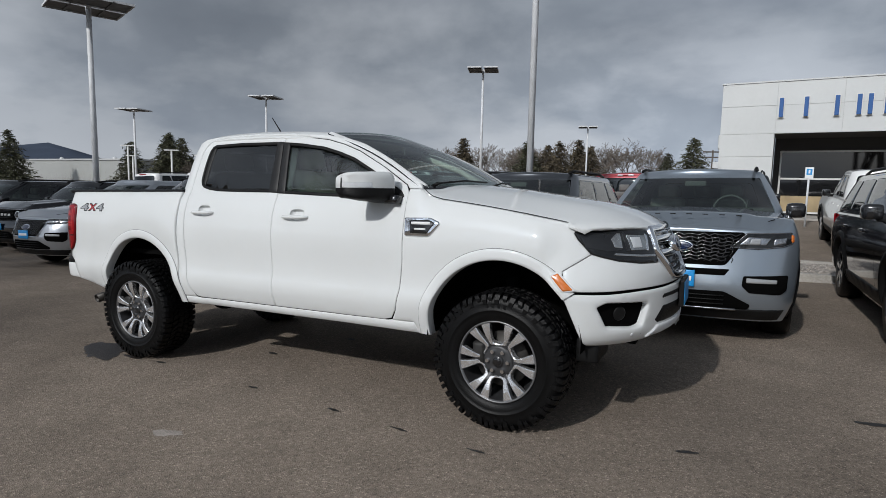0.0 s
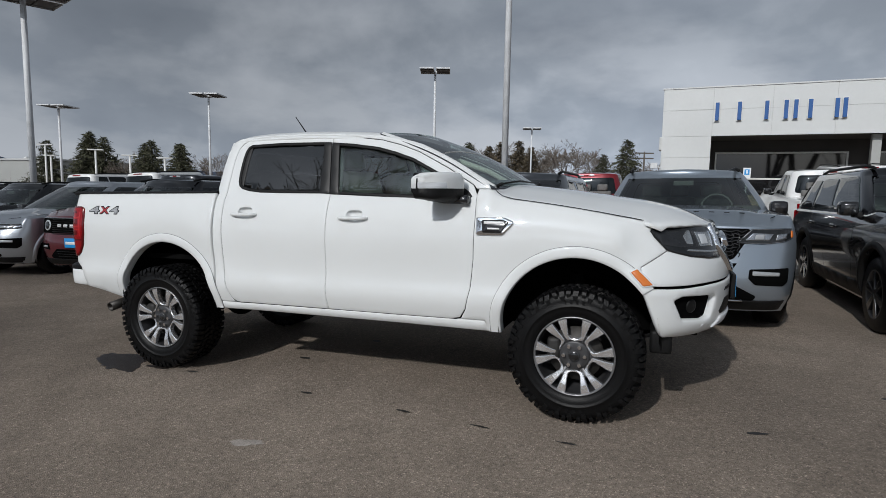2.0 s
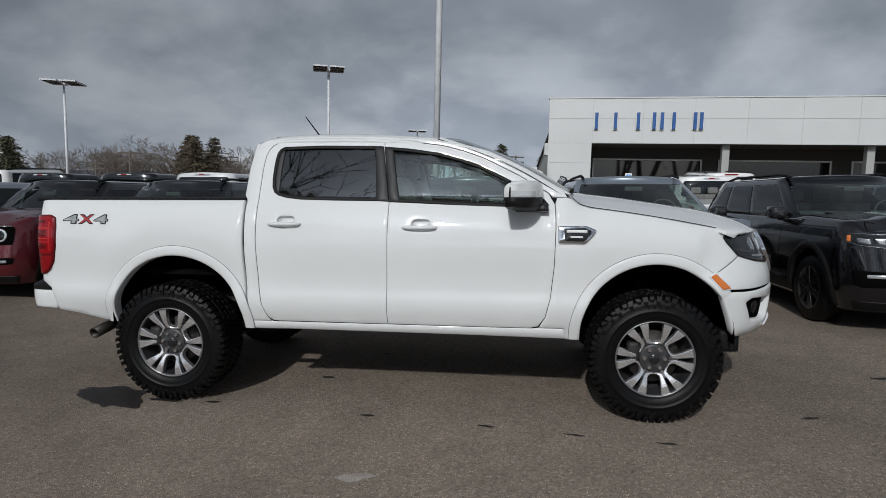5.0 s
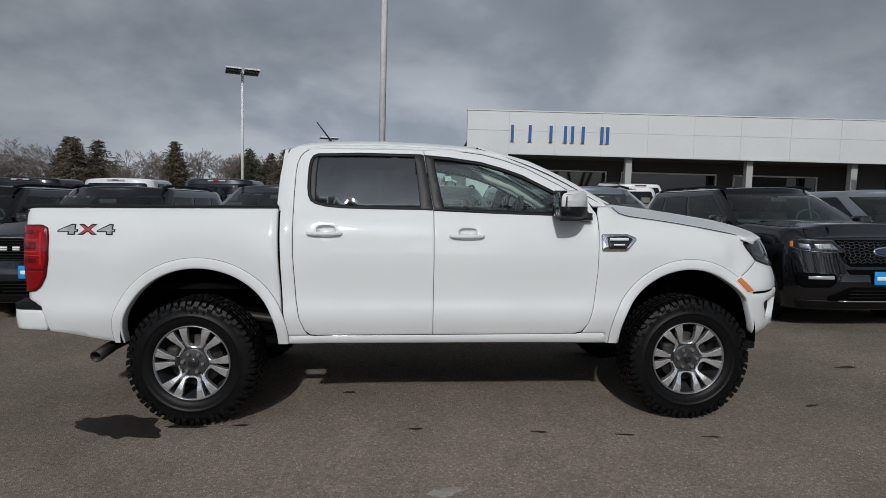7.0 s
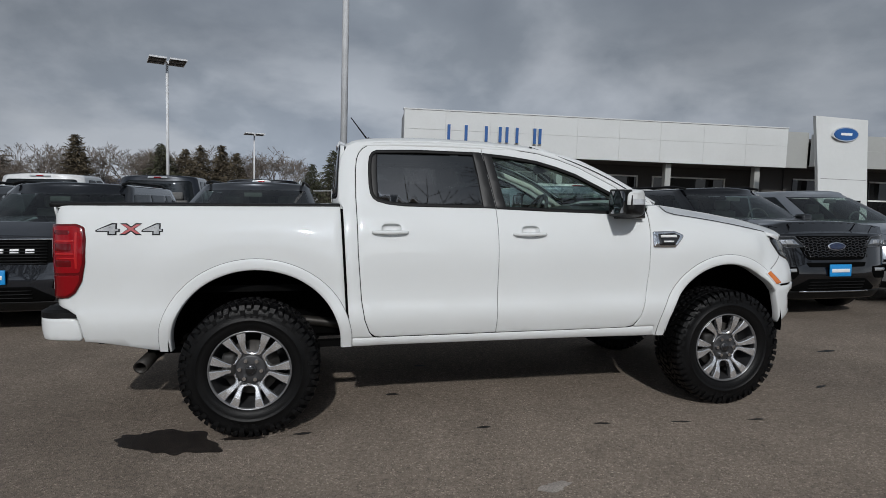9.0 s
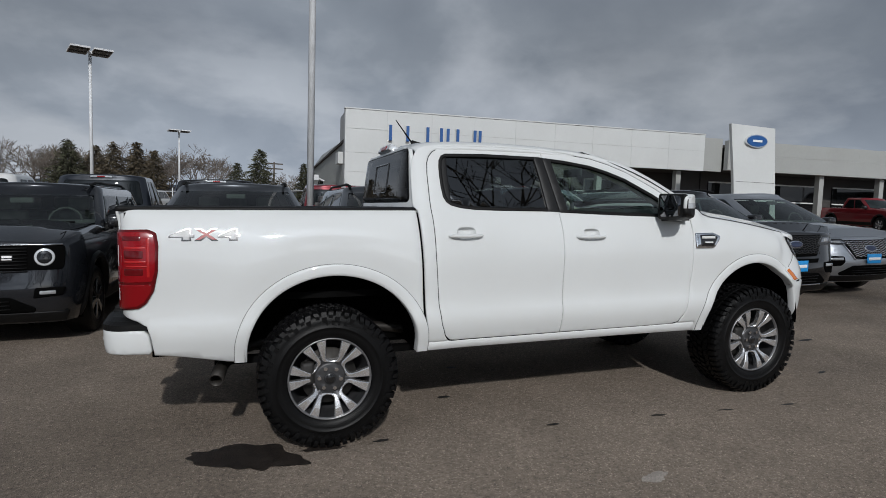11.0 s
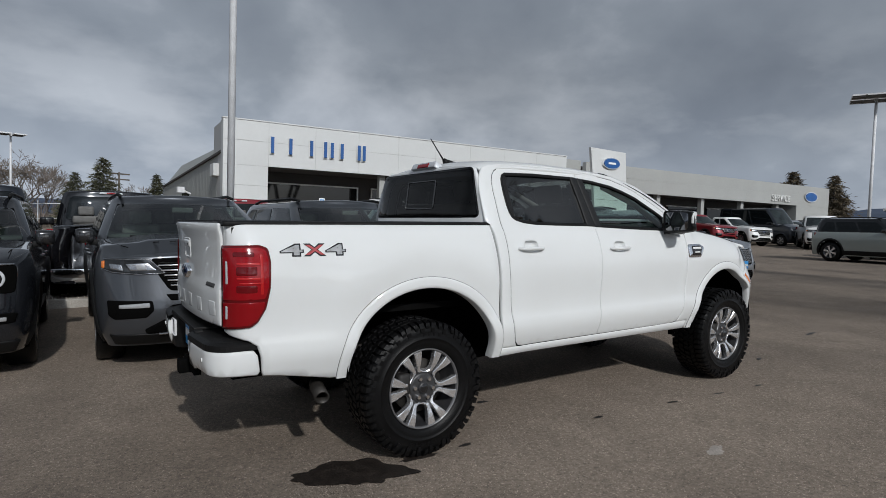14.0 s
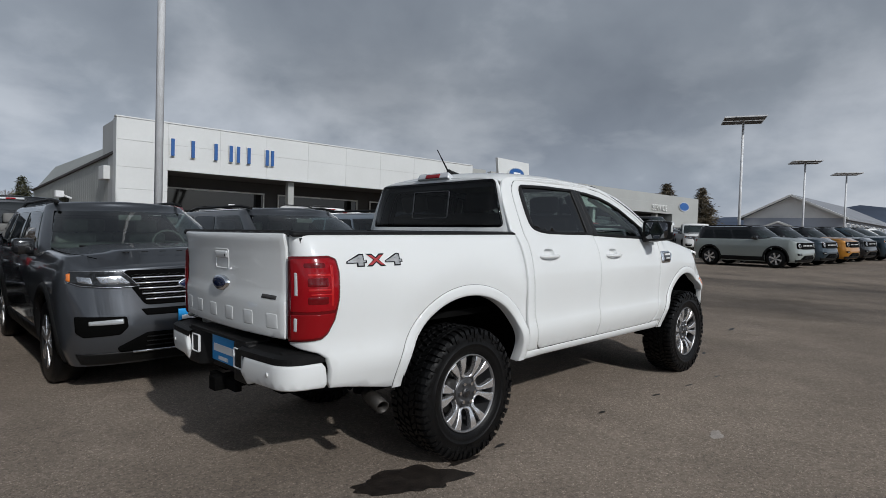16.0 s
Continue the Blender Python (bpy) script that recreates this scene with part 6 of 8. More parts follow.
            zt, zb = 1.514 - 0.012 * t * t, 1.326 + 0.030 * t * t
            rows.append([])
            for j in range(24):
                a = j * math.tau / 24
                ca, sa = math.cos(a), math.sin(a)
                px = (xr + xf) / 2 + (xf - xr) / 2 * math.copysign(abs(ca) ** 0.5, ca) * (0.55 + 0.45 * e)
                pz = (zt + zb) / 2 + (zt - zb) / 2 * math.copysign(abs(sa) ** 0.5, sa) * (0.45 + 0.55 * e)
                rows[-1].append((px - 0.04 * (1 - e), s * (y - 0.03 * max(0.0, ca) * t), pz))
        for z0, z1, y0 in ((1.411, 2.0, 0), (0.0, 1.411, 0), (1.4155, 1.446, 0.955)):
            mbm = bmesh.new()
            V = [[mbm.verts.new(q) for q in r_] for r_ in rows]
            for A, B in zip(V[:-1], V[1:]):
                for j in range(24):
                    q = (A[j], A[(j + 1) % 24], B[(j + 1) % 24], B[j])
                    mbm.faces.new(q if s > 0 else q[::-1])
            for q in (V[-1] if s > 0 else V[-1][::-1], V[0][::-1] if s > 0 else V[0]):
                mbm.faces.new(q)
            cuts = [((0, 0, z0), (0, 0, 1)), ((0, 0, z1), (0, 0, -1))] + ([((0, s * y0, 0), (0, s, 0)), ((0.668, 0, 0), (1, 0, 0))] if y0 else [])
            for co, no in cuts:
                bmesh.ops.bisect_plane(mbm, geom=mbm.verts[:] + mbm.edges[:] + mbm.faces[:], plane_co=co, plane_no=no, clear_inner=True)
            if y0:
                bmesh.ops.translate(mbm, verts=mbm.verts, vec=(0.0015, s * 0.003, 0))
            shell.append(mbm)
        mir = part("door_mirror", shell[1], BLACK_PLASTIC, TRUCK)
        part("mirror_cap", shell[0], WHITE_PAINT, mir)
        part("repeater", shell[2], CLEAR_LENS, mir)
        part("mirror_foot", panel([(0.70, 1.33), (0.90, 1.325), (0.90, 1.372), (0.72, 1.372)], lambda x, z: Vector((x, s * (0.84 - 0.2 * (z - 1.33)), z)), 0.05, depth=0.08, edge=0.008, out=o), GLOSS_BLACK, mir)
        bz = rounded([(0.806, 1.334), (1.040, 1.352), (1.052, 1.38), (1.052, 1.485), (1.035, 1.505), (0.82, 1.512), (0.806, 1.495)], 0.02)
        part("mirror_bezel", panel(bz, lambda y, z: Vector((0.648 - 0.012 * (y - 0.8) / 0.26, s * y, z)), 0.1, depth=0.03, edge=0.004, out=(-1, 0, 0)), BLACK_PLASTIC, mir)
        part("mirror_glass", panel(rounded([(0.83, 1.35), (1.02, 1.36), (1.02, 1.495), (0.83, 1.50)], 0.03), lambda y, z: Vector((0.6465 - 0.012 * (y - 0.8) / 0.26, s * y, z)), 0.1, depth=0.004, edge=0, lip=0, out=(-1, 0, 0)), MIRROR, mir)
        part("sail_panel", panel([(0.74, 1.356), (0.896, 1.352), (0.880, 1.392), (0.74, 1.472)], sidemap(s, 0.003), 0.05, depth=0.02, out=o), BLACK_PLASTIC, mir)


truck_sides()


# bonnet, roof, screens
hood_poly = [(x, -edge_y(x)) for x in (1.0, 1.05, 1.09, 1.16, 1.3, 1.5, 1.7, 1.87, 1.92)] + [(1.968, -0.762), (2.02, -0.742), (2.10, -0.68), (2.170, -0.60), (2.236, -0.50), (2.286, -0.40), (2.311, -0.30), (2.327, -0.15), (2.334, 0.0)]
hood_poly = hood_poly + [(x, -y) for x, y in hood_poly[-2::-1]] + [(0.992, 0.70), (1.02, 0.5), (1.03, 0.25), (1.025, 0.0), (1.03, -0.25), (1.02, -0.5), (0.992, -0.70)]
part("bonnet", panel(hood_poly, hoodmap, 0.04, depth=0.02, edge=0.003, out=(0, 0, 1), lip=0.008), WHITE_PAINT, TRUCK)


def roofmap(x, y):
    q = abs(y)
    z = SILH(x) + 0.038 * (1 - min(1.0, q / 0.60) ** 2) - 0.003
    if q > 0.53:
        z -= 0.045 * ((q - 0.53) / 0.10) ** 2
    return Vector((x, y, z))


roof_front = lambda y: 0.325 - 0.13 * (y / 0.6) ** 2
roof_poly = [(-1.045, -0.617), (-0.9, -0.628), (-0.5, -0.632), (-0.1, -0.63), (0.10, -0.622), (roof_front(0.612), -0.612)] + [(roof_front(y), y) for y in (-0.5, -0.3, -0.1, 0.1, 0.3, 0.5)] + \
            [(roof_front(0.612), 0.612), (0.10, 0.622), (-0.1, 0.63), (-0.5, 0.632), (-0.9, 0.628), (-1.045, 0.617), (-1.075, 0.5), (-1.082, 0.25), (-1.085, 0.0), (-1.082, -0.25), (-1.075, -0.5)]
part("roof", panel(roof_poly, roofmap, 0.05, depth=0.025, edge=0.003, out=(0, 0, 1)), WHITE_PAINT, TRUCK)


def screenmap(y, t):
    xb, xt = 1.135 - 0.20 * (y / 0.7) ** 2, 0.33 - 0.13 * (y / 0.6) ** 2
    zb, zt = 1.435, 1.832 - 0.035 * (y / 0.6) ** 2
    sc = 1.0 + (0.70 / 0.585 - 1) * (1 - t)
    return Vector((xb + (xt - xb) * t + 0.022 * math.sin(math.pi * t), y * sc, zb + (zt - zb) * t + 0.030 * math.sin(math.pi * t)))


scr = [(-0.585, 0.0), (0.585, 0.0), (0.585, 1.0), (-0.585, 1.0)]
part("windscreen", panel(rounded(scr, 0.05), screenmap, 0.06, depth=0.005, edge=0, lip=0, out=(1, 0, 1)), SCREEN, TRUCK, "clear windscreen with a black border")
part("screen_border", panel(rounded([(-0.605, -0.05), (0.605, -0.05), (0.605, 1.03), (-0.605, 1.03)], 0.04), lambda y, t: screenmap(y, t) + Vector((-0.004, 0, -0.004)), 0.06,
                            holes=[rounded([(-0.565, 0.09), (0.565, 0.09), (0.565, 0.95), (-0.565, 0.95)], 0.05)], depth=0.006, edge=0, lip=0, out=(1, 0, 1)), GLOSS_BLACK, TRUCK)
for s in (-1, 1):
    # outer strip of the windscreen pillar
    bm = bmesh.new()
    rows = []
    for k in range(15):
        t = -0.06 + 1.08 * k / 14
        p = screenmap(s * 0.60, t)
        x = p.x
        zt = SILH(x) - 0.018
        q = Vector((x + 0.0, s * (cabside(x, zt) - 0.003), zt - 0.004))
        p2 = screenmap(s * 0.578, t) + Vector((0.004, 0, 0.006))
        mid = (p2 + q) / 2 + Vector((0.008, s * 0.004, 0.012)) * (1 - smooth(0.6, 0.95, t))
        rows.append([bm.verts.new(v) for v in (p2, mid, q)])
    for A, B in zip(rows[:-1], rows[1:]):
        for j in range(2):
            f = (A[j], B[j], B[j + 1], A[j + 1])
            bm.faces.new(f if s > 0 else f[::-1])
    part("screen_pillar", bm, WHITE_PAINT, TRUCK)
part("cowl_panel", panel([(0.90, -0.70), (1.06, -0.70), (1.10, 0.0), (1.06, 0.70), (0.90, 0.70)], lambda x, y: Vector((x, y, 1.420 - 0.075 * (y / 0.7) ** 2 + 0.006 * math.cos(y * 3))), 0.1, depth=0.03, out=(0, 0, 1)), BLACK_PLASTIC, TRUCK, "black plastic cowl below the windscreen")
for y0, y1 in ((-0.60, -0.02), (0.08, 0.62)):
    arm = bmesh.new()
    pts = [screenmap(y0 * 0.84, 0.0) + Vector((0.03, 0, 0.010)), screenmap((y0 + y1) / 2 * 0.84, 0.035) + Vector((0.02, 0, 0.016)), screenmap(y1 * 0.84, 0.03) + Vector((0.015, 0, 0.012))]
    add_path(arm, pts, 0.006, 6)
    add_tube(arm, pts[0], pts[0] + Vector((-0.04, 0, -0.015)), 0.011, 0.010, 10)
    part("wiper", arm, BLACK_PLASTIC, TRUCK)


def rearmap(y, z):
    q = abs(y)
    return Vector((-1.136 + (z - 1.42) * 0.13 + (0.10 * max(0.0, q - 0.52) + 1.1 * max(0.0, q - 0.58) ** 2), y, z))


rw_half = [(0.755, 1.10), (0.742, 1.40), (0.690, 1.55), (0.622, 1.72), (0.592, 1.775), (0.48, 1.80)]
rw_out = rw_half + [(-y, z) for y, z in rw_half[::-1]]
rw_hole = rounded([(-0.672, 1.448), (0.672, 1.448), (0.578, 1.770), (-0.578, 1.770)], 0.028)
part("cab_back", panel(rw_out, rearmap, 0.05, holes=[rw_hole], depth=0.02, edge=0.004, out=(-1, 0, 0)), WHITE_PAINT, TRUCK)
part("roof_header", panel([(-0.60, 0.0), (0.60, 0.0), (0.60, 1.0), (-0.60, 1.0)], lambda y, t: Vector((-1.068 + 0.06 * abs(y / 0.6) ** 3, y, 1.73 + t * (roofmap(-1.055, y).z - 0.004 - 1.73))), 0.06, depth=0.0, edge=0, lip=0, out=(-1, 0, 0)), WHITE_PAINT, TRUCK)
rg = part("rear_window", panel(inset_poly(rw_hole, -0.006), lambda y, z: rearmap(y, z) + Vector((-0.004, 0, 0)), 0.08, depth=0.008, edge=0.002, out=(-1, 0, 0)), REAR_GLASS, TRUCK, "dark sliding rear window")
part("window_trim", panel(inset_poly(rw_hole, -0.012), lambda y, z: rearmap(y, z) + Vector((-0.002, 0, 0)), 0.06, holes=[inset_poly(rw_hole, 0.008)], depth=0.01, edge=0.002, lip=0.004, out=(-1, 0, 0)), BLACK_PLASTIC, rg)
sl = rounded([(-0.19, 1.50), (0.19, 1.50), (0.19, 1.715), (-0.19, 1.715)], 0.02)
part("sliding_pane", panel(sl, lambda y, z: rearmap(y, z) + Vector((-0.010, 0, 0)), 0.06, holes=[inset_poly(sl, 0.010)], depth=0.006, edge=0.001, lip=0.003, out=(-1, 0, 0)), GLOSS_BLACK, rg)
bl = part("brake_lamp", panel(rounded([(-0.165, 1.800), (0.165, 1.800), (0.155, 1.846), (-0.155, 1.846)], 0.012), lambda y, z: Vector((-1.105 + (z - 1.8) * 0.5, y, z + 0.012)), 0.05, depth=0.06, edge=0.004, out=(-1, 0, 0.2)), CLEAR_LENS, TRUCK, "high brake lamp, clear ends and red middle")
part("red_lens", panel(rounded([(-0.075, 1.806), (0.075, 1.806), (0.075, 1.838), (-0.075, 1.838)], 0.006), lambda y, z: Vector((-1.109 + (z - 1.8) * 0.5, y, z + 0.012)), 0.05, depth=0.01, out=(-1, 0, 0.2)), RED_LENS, bl)
an = bmesh.new()
add_tube(an, (-0.836, 0.056, 1.864), (-0.871, 0.056, 1.905), 0.034, 0.012, 12)
add_tube(an, (-0.755, 0.056, 1.866), (-0.871, 0.056, 1.900), 0.020, 0.011, 10)
aerial = part("aerial_base", an, BLACK_PLASTIC, TRUCK)
part("aerial_mast", tube((-0.871, 0.056, 1.895), (-0.991, 0.056, 2.055), 0.0065, 0.0035, 8), BLACK_PLASTIC, aerial)

# bed floor, bulkhead and tailgate
part("bed_floor", box(-2.64, -1.09, -0.66, 0.66, 0.86, 0.90), UNDER, TRUCK, smooth=False)
part("bed_bulkhead", box(-1.14, -1.09, -0.72, 0.72, 0.86, 1.39, 0.008), WHITE_PAINT, TRUCK, smooth=False)
part("bed_rail_cap", box(-1.16, -1.085, -0.72, 0.72, 1.388, 1.408, 0.006), BLACK_PLASTIC, TRUCK, smooth=False)
TGX = lerp_table([(0.80, -2.704), (0.86, -2.712), (0.98, -2.716), (1.035, -2.717), (1.055, -2.714), (1.07, -2.708), (1.10, -2.705), (1.22, -2.704), (1.32, -2.710), (1.355, -2.718), (1.375, -2.722), (1.39, -2.718)])
tgmap = lambda d: (lambda y, z: Vector((TGX(z) + 0.055 * abs(y / 0.66) ** 2.5 - d, y, z)))
tgy = lambda z: 0.632
tg_poly = [(-tgy(z), z) for z in (0.852, 0.95, 1.05, 1.15, 1.25, 1.35, 1.392)]
tg_poly = tg_poly + [(-y, z) for y, z in tg_poly[::-1]]
tg = part("tailgate", panel(rounded(tg_poly, 0.012), tgmap(0.0), 0.03, depth=0.05, edge=0.004, out=(-1, 0, 0)), WHITE_PAINT, TRUCK, "white tailgate with raised lettering bars")
part("tailgate_cap", panel([(-0.625, 0.0), (0.625, 0.0), (0.625, 0.055), (-0.625, 0.055)], lambda y, v: Vector((-2.712 + v + 0.052 * abs(y / 0.66) ** 2.5, y, 1.394 + 0.006 * math.sin(v / 0.055 * math.pi))), 0.05, depth=0.02, out=(0, 0, 1)), BLACK_PLASTIC, tg)
part("tailgate_jamb", box(-2.60, -2.56, -0.66, 0.66, 0.86, 1.375), LINER, TRUCK, smooth=False)
rc = rounded([(-0.085, 1.180), (0.085, 1.180), (0.092, 1.300), (-0.092, 1.300)], 0.022)
part("handle_recess", panel(rc, tgmap(0.0035), 0.03, holes=[inset_poly(rc, 0.010)], depth=0.01, edge=0.002, lip=0.003, out=(-1, 0, 0)), WHITE_PAINT, tg)
part("handle", panel(rounded([(-0.076, 1.245), (0.076, 1.245), (0.080, 1.287), (-0.080, 1.287)], 0.012), tgmap(0.009), 0.02, depth=0.02, edge=0.004, out=(-1, 0, 0)), WHITE_PAINT, tg)
part("keyhole", panel([(-0.055 + 0.008 * math.cos(k * math.tau / 12), 1.262 + 0.008 * math.sin(k * math.tau / 12)) for k in range(12)], tgmap(0.0105), 0.02, depth=0.004, edge=0, lip=0, out=(-1, 0, 0)), BLACK_PLASTIC, tg)
ov = [(0.0 + 0.094 * math.cos(k * math.tau / 32), 1.105 + 0.041 * math.sin(k * math.tau / 32)) for k in range(32)]
em = part("oval_emblem", panel(ov, tgmap(0.022), 0.05, depth=0.03, edge=0.004, out=(-1, 0, 0)), CHROME, tg)
part("emblem_face", panel(inset_poly(ov, 0.009), tgmap(0.026), 0.05, depth=0.008, out=(-1, 0, 0)), OVAL_BLUE, em)
for k in range(6):
    y = 0.53 - 0.212 * k
    outer = rounded([(y - 0.046, 0.900), (y + 0.046, 0.900), (y + 0.046, 0.978), (y - 0.046, 0.978)], 0.012)
    part("raised_bar", panel(outer, tgmap(0.0014), 0.03, depth=0.006, edge=0.0010, lip=0.004, out=(-1, 0, 0)), WHITE_PAINT, tg)
part("trim_badge", panel(rounded([(-0.565, 1.052), (-0.445, 1.055), (-0.445, 1.075), (-0.565, 1.072)], 0.005), tgmap(0.006), 0.03, depth=0.01, out=(-1, 0, 0)), SEAM_DARK, tg)


# rear bumper
def bump(u, z, d=0.0):
    """u runs from the truck's middle outwards along the bumper's plan."""
    s = 1 if u >= 0 else -1
    q, R = abs(u), 0.14
    arc = R * math.pi / 2
    if q < 0.625:
        x, y = -2.780 + 0.03 * (q / 0.625) ** 2 - d, q
    elif q < 0.625 + arc:
        a = (q - 0.625) / R
        x, y = -2.610 - (R + d) * math.cos(a), 0.625 + (R + d) * math.sin(a)
    else:
        x, y = -2.610 + (q - 0.625 - arc), 0.625 + R + d
    prof = 0.018 * ((z - 0.70) / 0.1) ** 2
    k = max(0.0, min(1.0, (q - 0.625) / arc))
    return Vector((x + prof * (1 - k), s * (y - prof * k * 0.8), z))


rb = part("rear_bumper", box(-2.66, -2.55, -0.70, 0.70, 0.60, 0.76), UNDER, TRUCK, "white rear bumper with a black step pad", smooth=False)
for s in (-1, 1):
    part("bumper_corner", panel([(s * 0.39, 0.585), (s * 0.46, 0.610), (s * 0.80, 0.612), (s * 0.945, 0.602), (s * 0.957, 0.62), (s * 0.945, 0.71), (s * 0.925, 0.738), (s * 0.86, 0.750), (s * 0.39, 0.752), (s * 0.35, 0.66)], bump, 0.03, depth=0.05, edge=0.006, out=(-1, s * 0.6, 0)), WHITE_PAINT, rb)
    bm = bmesh.new()
    rows = []
    for k in range(25):
        u = 0.33 + 0.61 * k / 24
        p0, p1 = bump(s * u, 0.752, 0.003), bump(s * u, 0.80, -0.012)
        inner = Vector((max(p1.x, -2.62 if u < 0.70 else p1.x), min(abs(p1.y), 0.70) * s if u < 0.70 else s * (abs(p1.y) - 0.05), 0.800))
        rows.append([bm.verts.new(v) for v in (p0 + Vector((0, 0, -0.010)), p0 + Vector((0, 0, 0.022)), p1 + Vector((0, 0, -0.012)), inner)])
    for A, B in zip(rows[:-1], rows[1:]):
        for j in range(3):
            f = (A[j], A[j + 1], B[j + 1], B[j])
            bm.faces.new(f if s < 0 else f[::-1])
    part("step_pad", bm, BLACK_PLASTIC, rb, smooth=False)
    part("parking_sensor", tube(bump(s * 0.61, 0.685, 0.0), bump(s * 0.61, 0.685, 0.004), 0.012, 0.012, 14), WHITE_PAINT, rb)
    part("step_insert", panel(rounded([(s * 0.235, 0.655), (s * 0.335, 0.655), (s * 0.335, 0.765), (s * 0.235, 0.765)], 0.012), lambda y, z: Vector((-2.752, y, z)), 0.05, holes=[rounded([(s * 0.241, 0.661), (s * 0.329, 0.661), (s * 0.329, 0.759), (s * 0.241, 0.759)], 0.010)], depth=0.02, edge=0.001, lip=0.002, out=(-1, 0, 0)), GALV, rb)
part("centre_step", panel([(-0.40, 0.585), (0.40, 0.585), (0.40, 0.80), (-0.40, 0.80)], lambda y, z: Vector((-2.680 - 0.065 * smooth(0.19, 0.23, abs(y)), y, z)), 0.03, depth=0.04, out=(-1, 0, 0)), BLACK_PLASTIC, rb)
part("step_top", box(-2.745, -2.60, -0.37, 0.37, 0.795, 0.812, 0.005), BLACK_PLASTIC, rb, smooth=False)
pl = part("plate", box(-2.700, -2.690, -0.152, 0.152, 0.628, 0.778), BLUE_PLATE, rb, "bright blue dealer plate with pale bars", smooth=False)
part("plate_bar", box(-2.704, -2.700, -0.125, 0.125, 0.685, 0.728), WHITE_MARK, pl, smooth=False)
part("plate_bar", box(-2.704, -2.700, -0.06, 0.06, 0.640, 0.660), WHITE_MARK, pl, smooth=False)
hb = bmesh.new()
add_box(hb, -2.77, -2.3, -0.04, 0.04, 0.48, 0.56, 0.006)
add_box(hb, -2.71, -2.67, -0.17, 0.17, 0.49, 0.55, 0.005)
part("tow_hitch", hb, UNDER, rb, smooth=False)


# front end of the pickup


def u_for(x, z):
    """Place along the nose where it stands at x."""
    f, lo, hi = fascia(1), 0.0, 0.7
    for _ in range(24):
        m_ = (lo + hi) / 2
        if f(m_, z).x < x:
            lo = m_
        else:
            hi = m_
    return lo


LAMP_GREY = mat("lamp_grey", (0.018, 0.019, 0.021), rough=0.12, spec=0.3, coat=0.5, var=0.12, vscale=25)
LAMP_LIGHT = mat("lamp_light", (0.42, 0.435, 0.44), rough=0.16, coat=0.6, metal=0.8, var=0.12, vscale=25)
GW = 0.36
for s in (-1, 1):
    o = (1, s * 0.7, 0)
    uG, uF0, uF1 = u_at(0.40), u_at(0.775), u_at(0.56)
    fog = rounded([(u_at(0.728), 0.655), (u_at(0.605), 0.640), (u_at(0.560), 0.652), (u_at(0.530), 0.768), (u_at(0.545), 0.788), (u_at(0.73), 0.796), (u_at(0.757), 0.772)], 0.014)
    bp = [(0.078, 0.838), (0.078, 0.815), (0.115, 0.72), (0.150, 0.63), (0.178, 0.563), (0.200, 0.548), (0.30, 0.543), (0.45, 0.545), (0.62, 0.556), (0.72, 0.590), (FASCIA_LEN, 0.595), (FASCIA_LEN, 0.860), (0.5, 0.850), (0.3, 0.841)]
    fb = part("front_bumper", panel(bp, fascia(s), 0.03, holes=[fog], depth=0.04, edge=0.005, out=o), WHITE_PAINT, TRUCK)
    part("fog_pocket", panel(inset_poly(fog, -0.010), fascia(s, -0.042), 0.04, depth=0.0, edge=0, lip=0, out=o), LINER, fb)
    fl = [((u_at(0.67)) + 0.040 * math.cos(k * math.tau / 20), 0.726 + 0.040 * math.sin(k * math.tau / 20)) for k in range(20)]
    part("fog_lamp", panel(fl, fascia(s, -0.034), 0.04, depth=0.01, out=o), BLACK_PLASTIC, fb)
    part("parking_sensor", panel([(u_at(0.615) + 0.012 * math.cos(k * math.tau / 14), 0.605 + 0.012 * math.sin(k * math.tau / 14)) for k in range(14)], fascia(s, 0.003), 0.02, depth=0.006, edge=0.002, lip=0.003, out=o), GALV, fb)
    part("lower_grille", panel(rounded([(u_at(0.47), 0.672), (u_at(0.44), 0.650), (FASCIA_LEN, 0.650), (FASCIA_LEN, 0.750), (u_at(0.40), 0.750)], 0.01), fascia(s, 0.002), 0.04, depth=0.01, out=o), BLACK_PLASTIC, fb)
    part("upper_slot", panel(rounded([(u_at(0.42), 0.792), (FASCIA_LEN, 0.79), (FASCIA_LEN, 0.822), (u_at(0.40), 0.818)], 0.008), fascia(s, 0.002), 0.04, depth=0.01, out=o), BLACK_PLASTIC, fb)
    part("chin_strip", panel(rounded([(u_at(0.52), 0.575), (u_at(0.44), 0.640), (FASCIA_LEN, 0.640), (FASCIA_LEN, 0.590), (u_at(0.44), 0.580)], 0.01), fascia(s, 0.012), 0.04, depth=0.02, edge=0.004, out=o), GALV, fb)
    part("bumper_gap", panel([(0.06, 0.82), (0.45, 0.83), (FASCIA_LEN, 0.84), (FASCIA_LEN, 0.90), (0.45, 0.885), (0.06, 0.875)], fascia(s, -0.014), 0.06, depth=0.0, edge=0, lip=0, out=o), LINER, fb)
    # nose panel between bumper and lamps
    ug = u_at(GW + 0.03)
    np_ = [(u_for(1.945, 0.864), 0.864), (0.13, 0.856), (0.30, 0.858), (0.5, 0.866), (FASCIA_LEN, 0.876), (FASCIA_LEN, 0.892), (u_at(0.25), 0.895), (u_at(0.32), 0.935), (u_at(0.41), 1.00), (u_at(0.42), 0.992), (u_at(0.56), 0.997), (u_at(0.68), 1.014), (u_at(0.735), 1.034), (u_for(2.0535, 1.0525), 1.0525), (u_for(1.9262, 0.9610), 0.9610)]
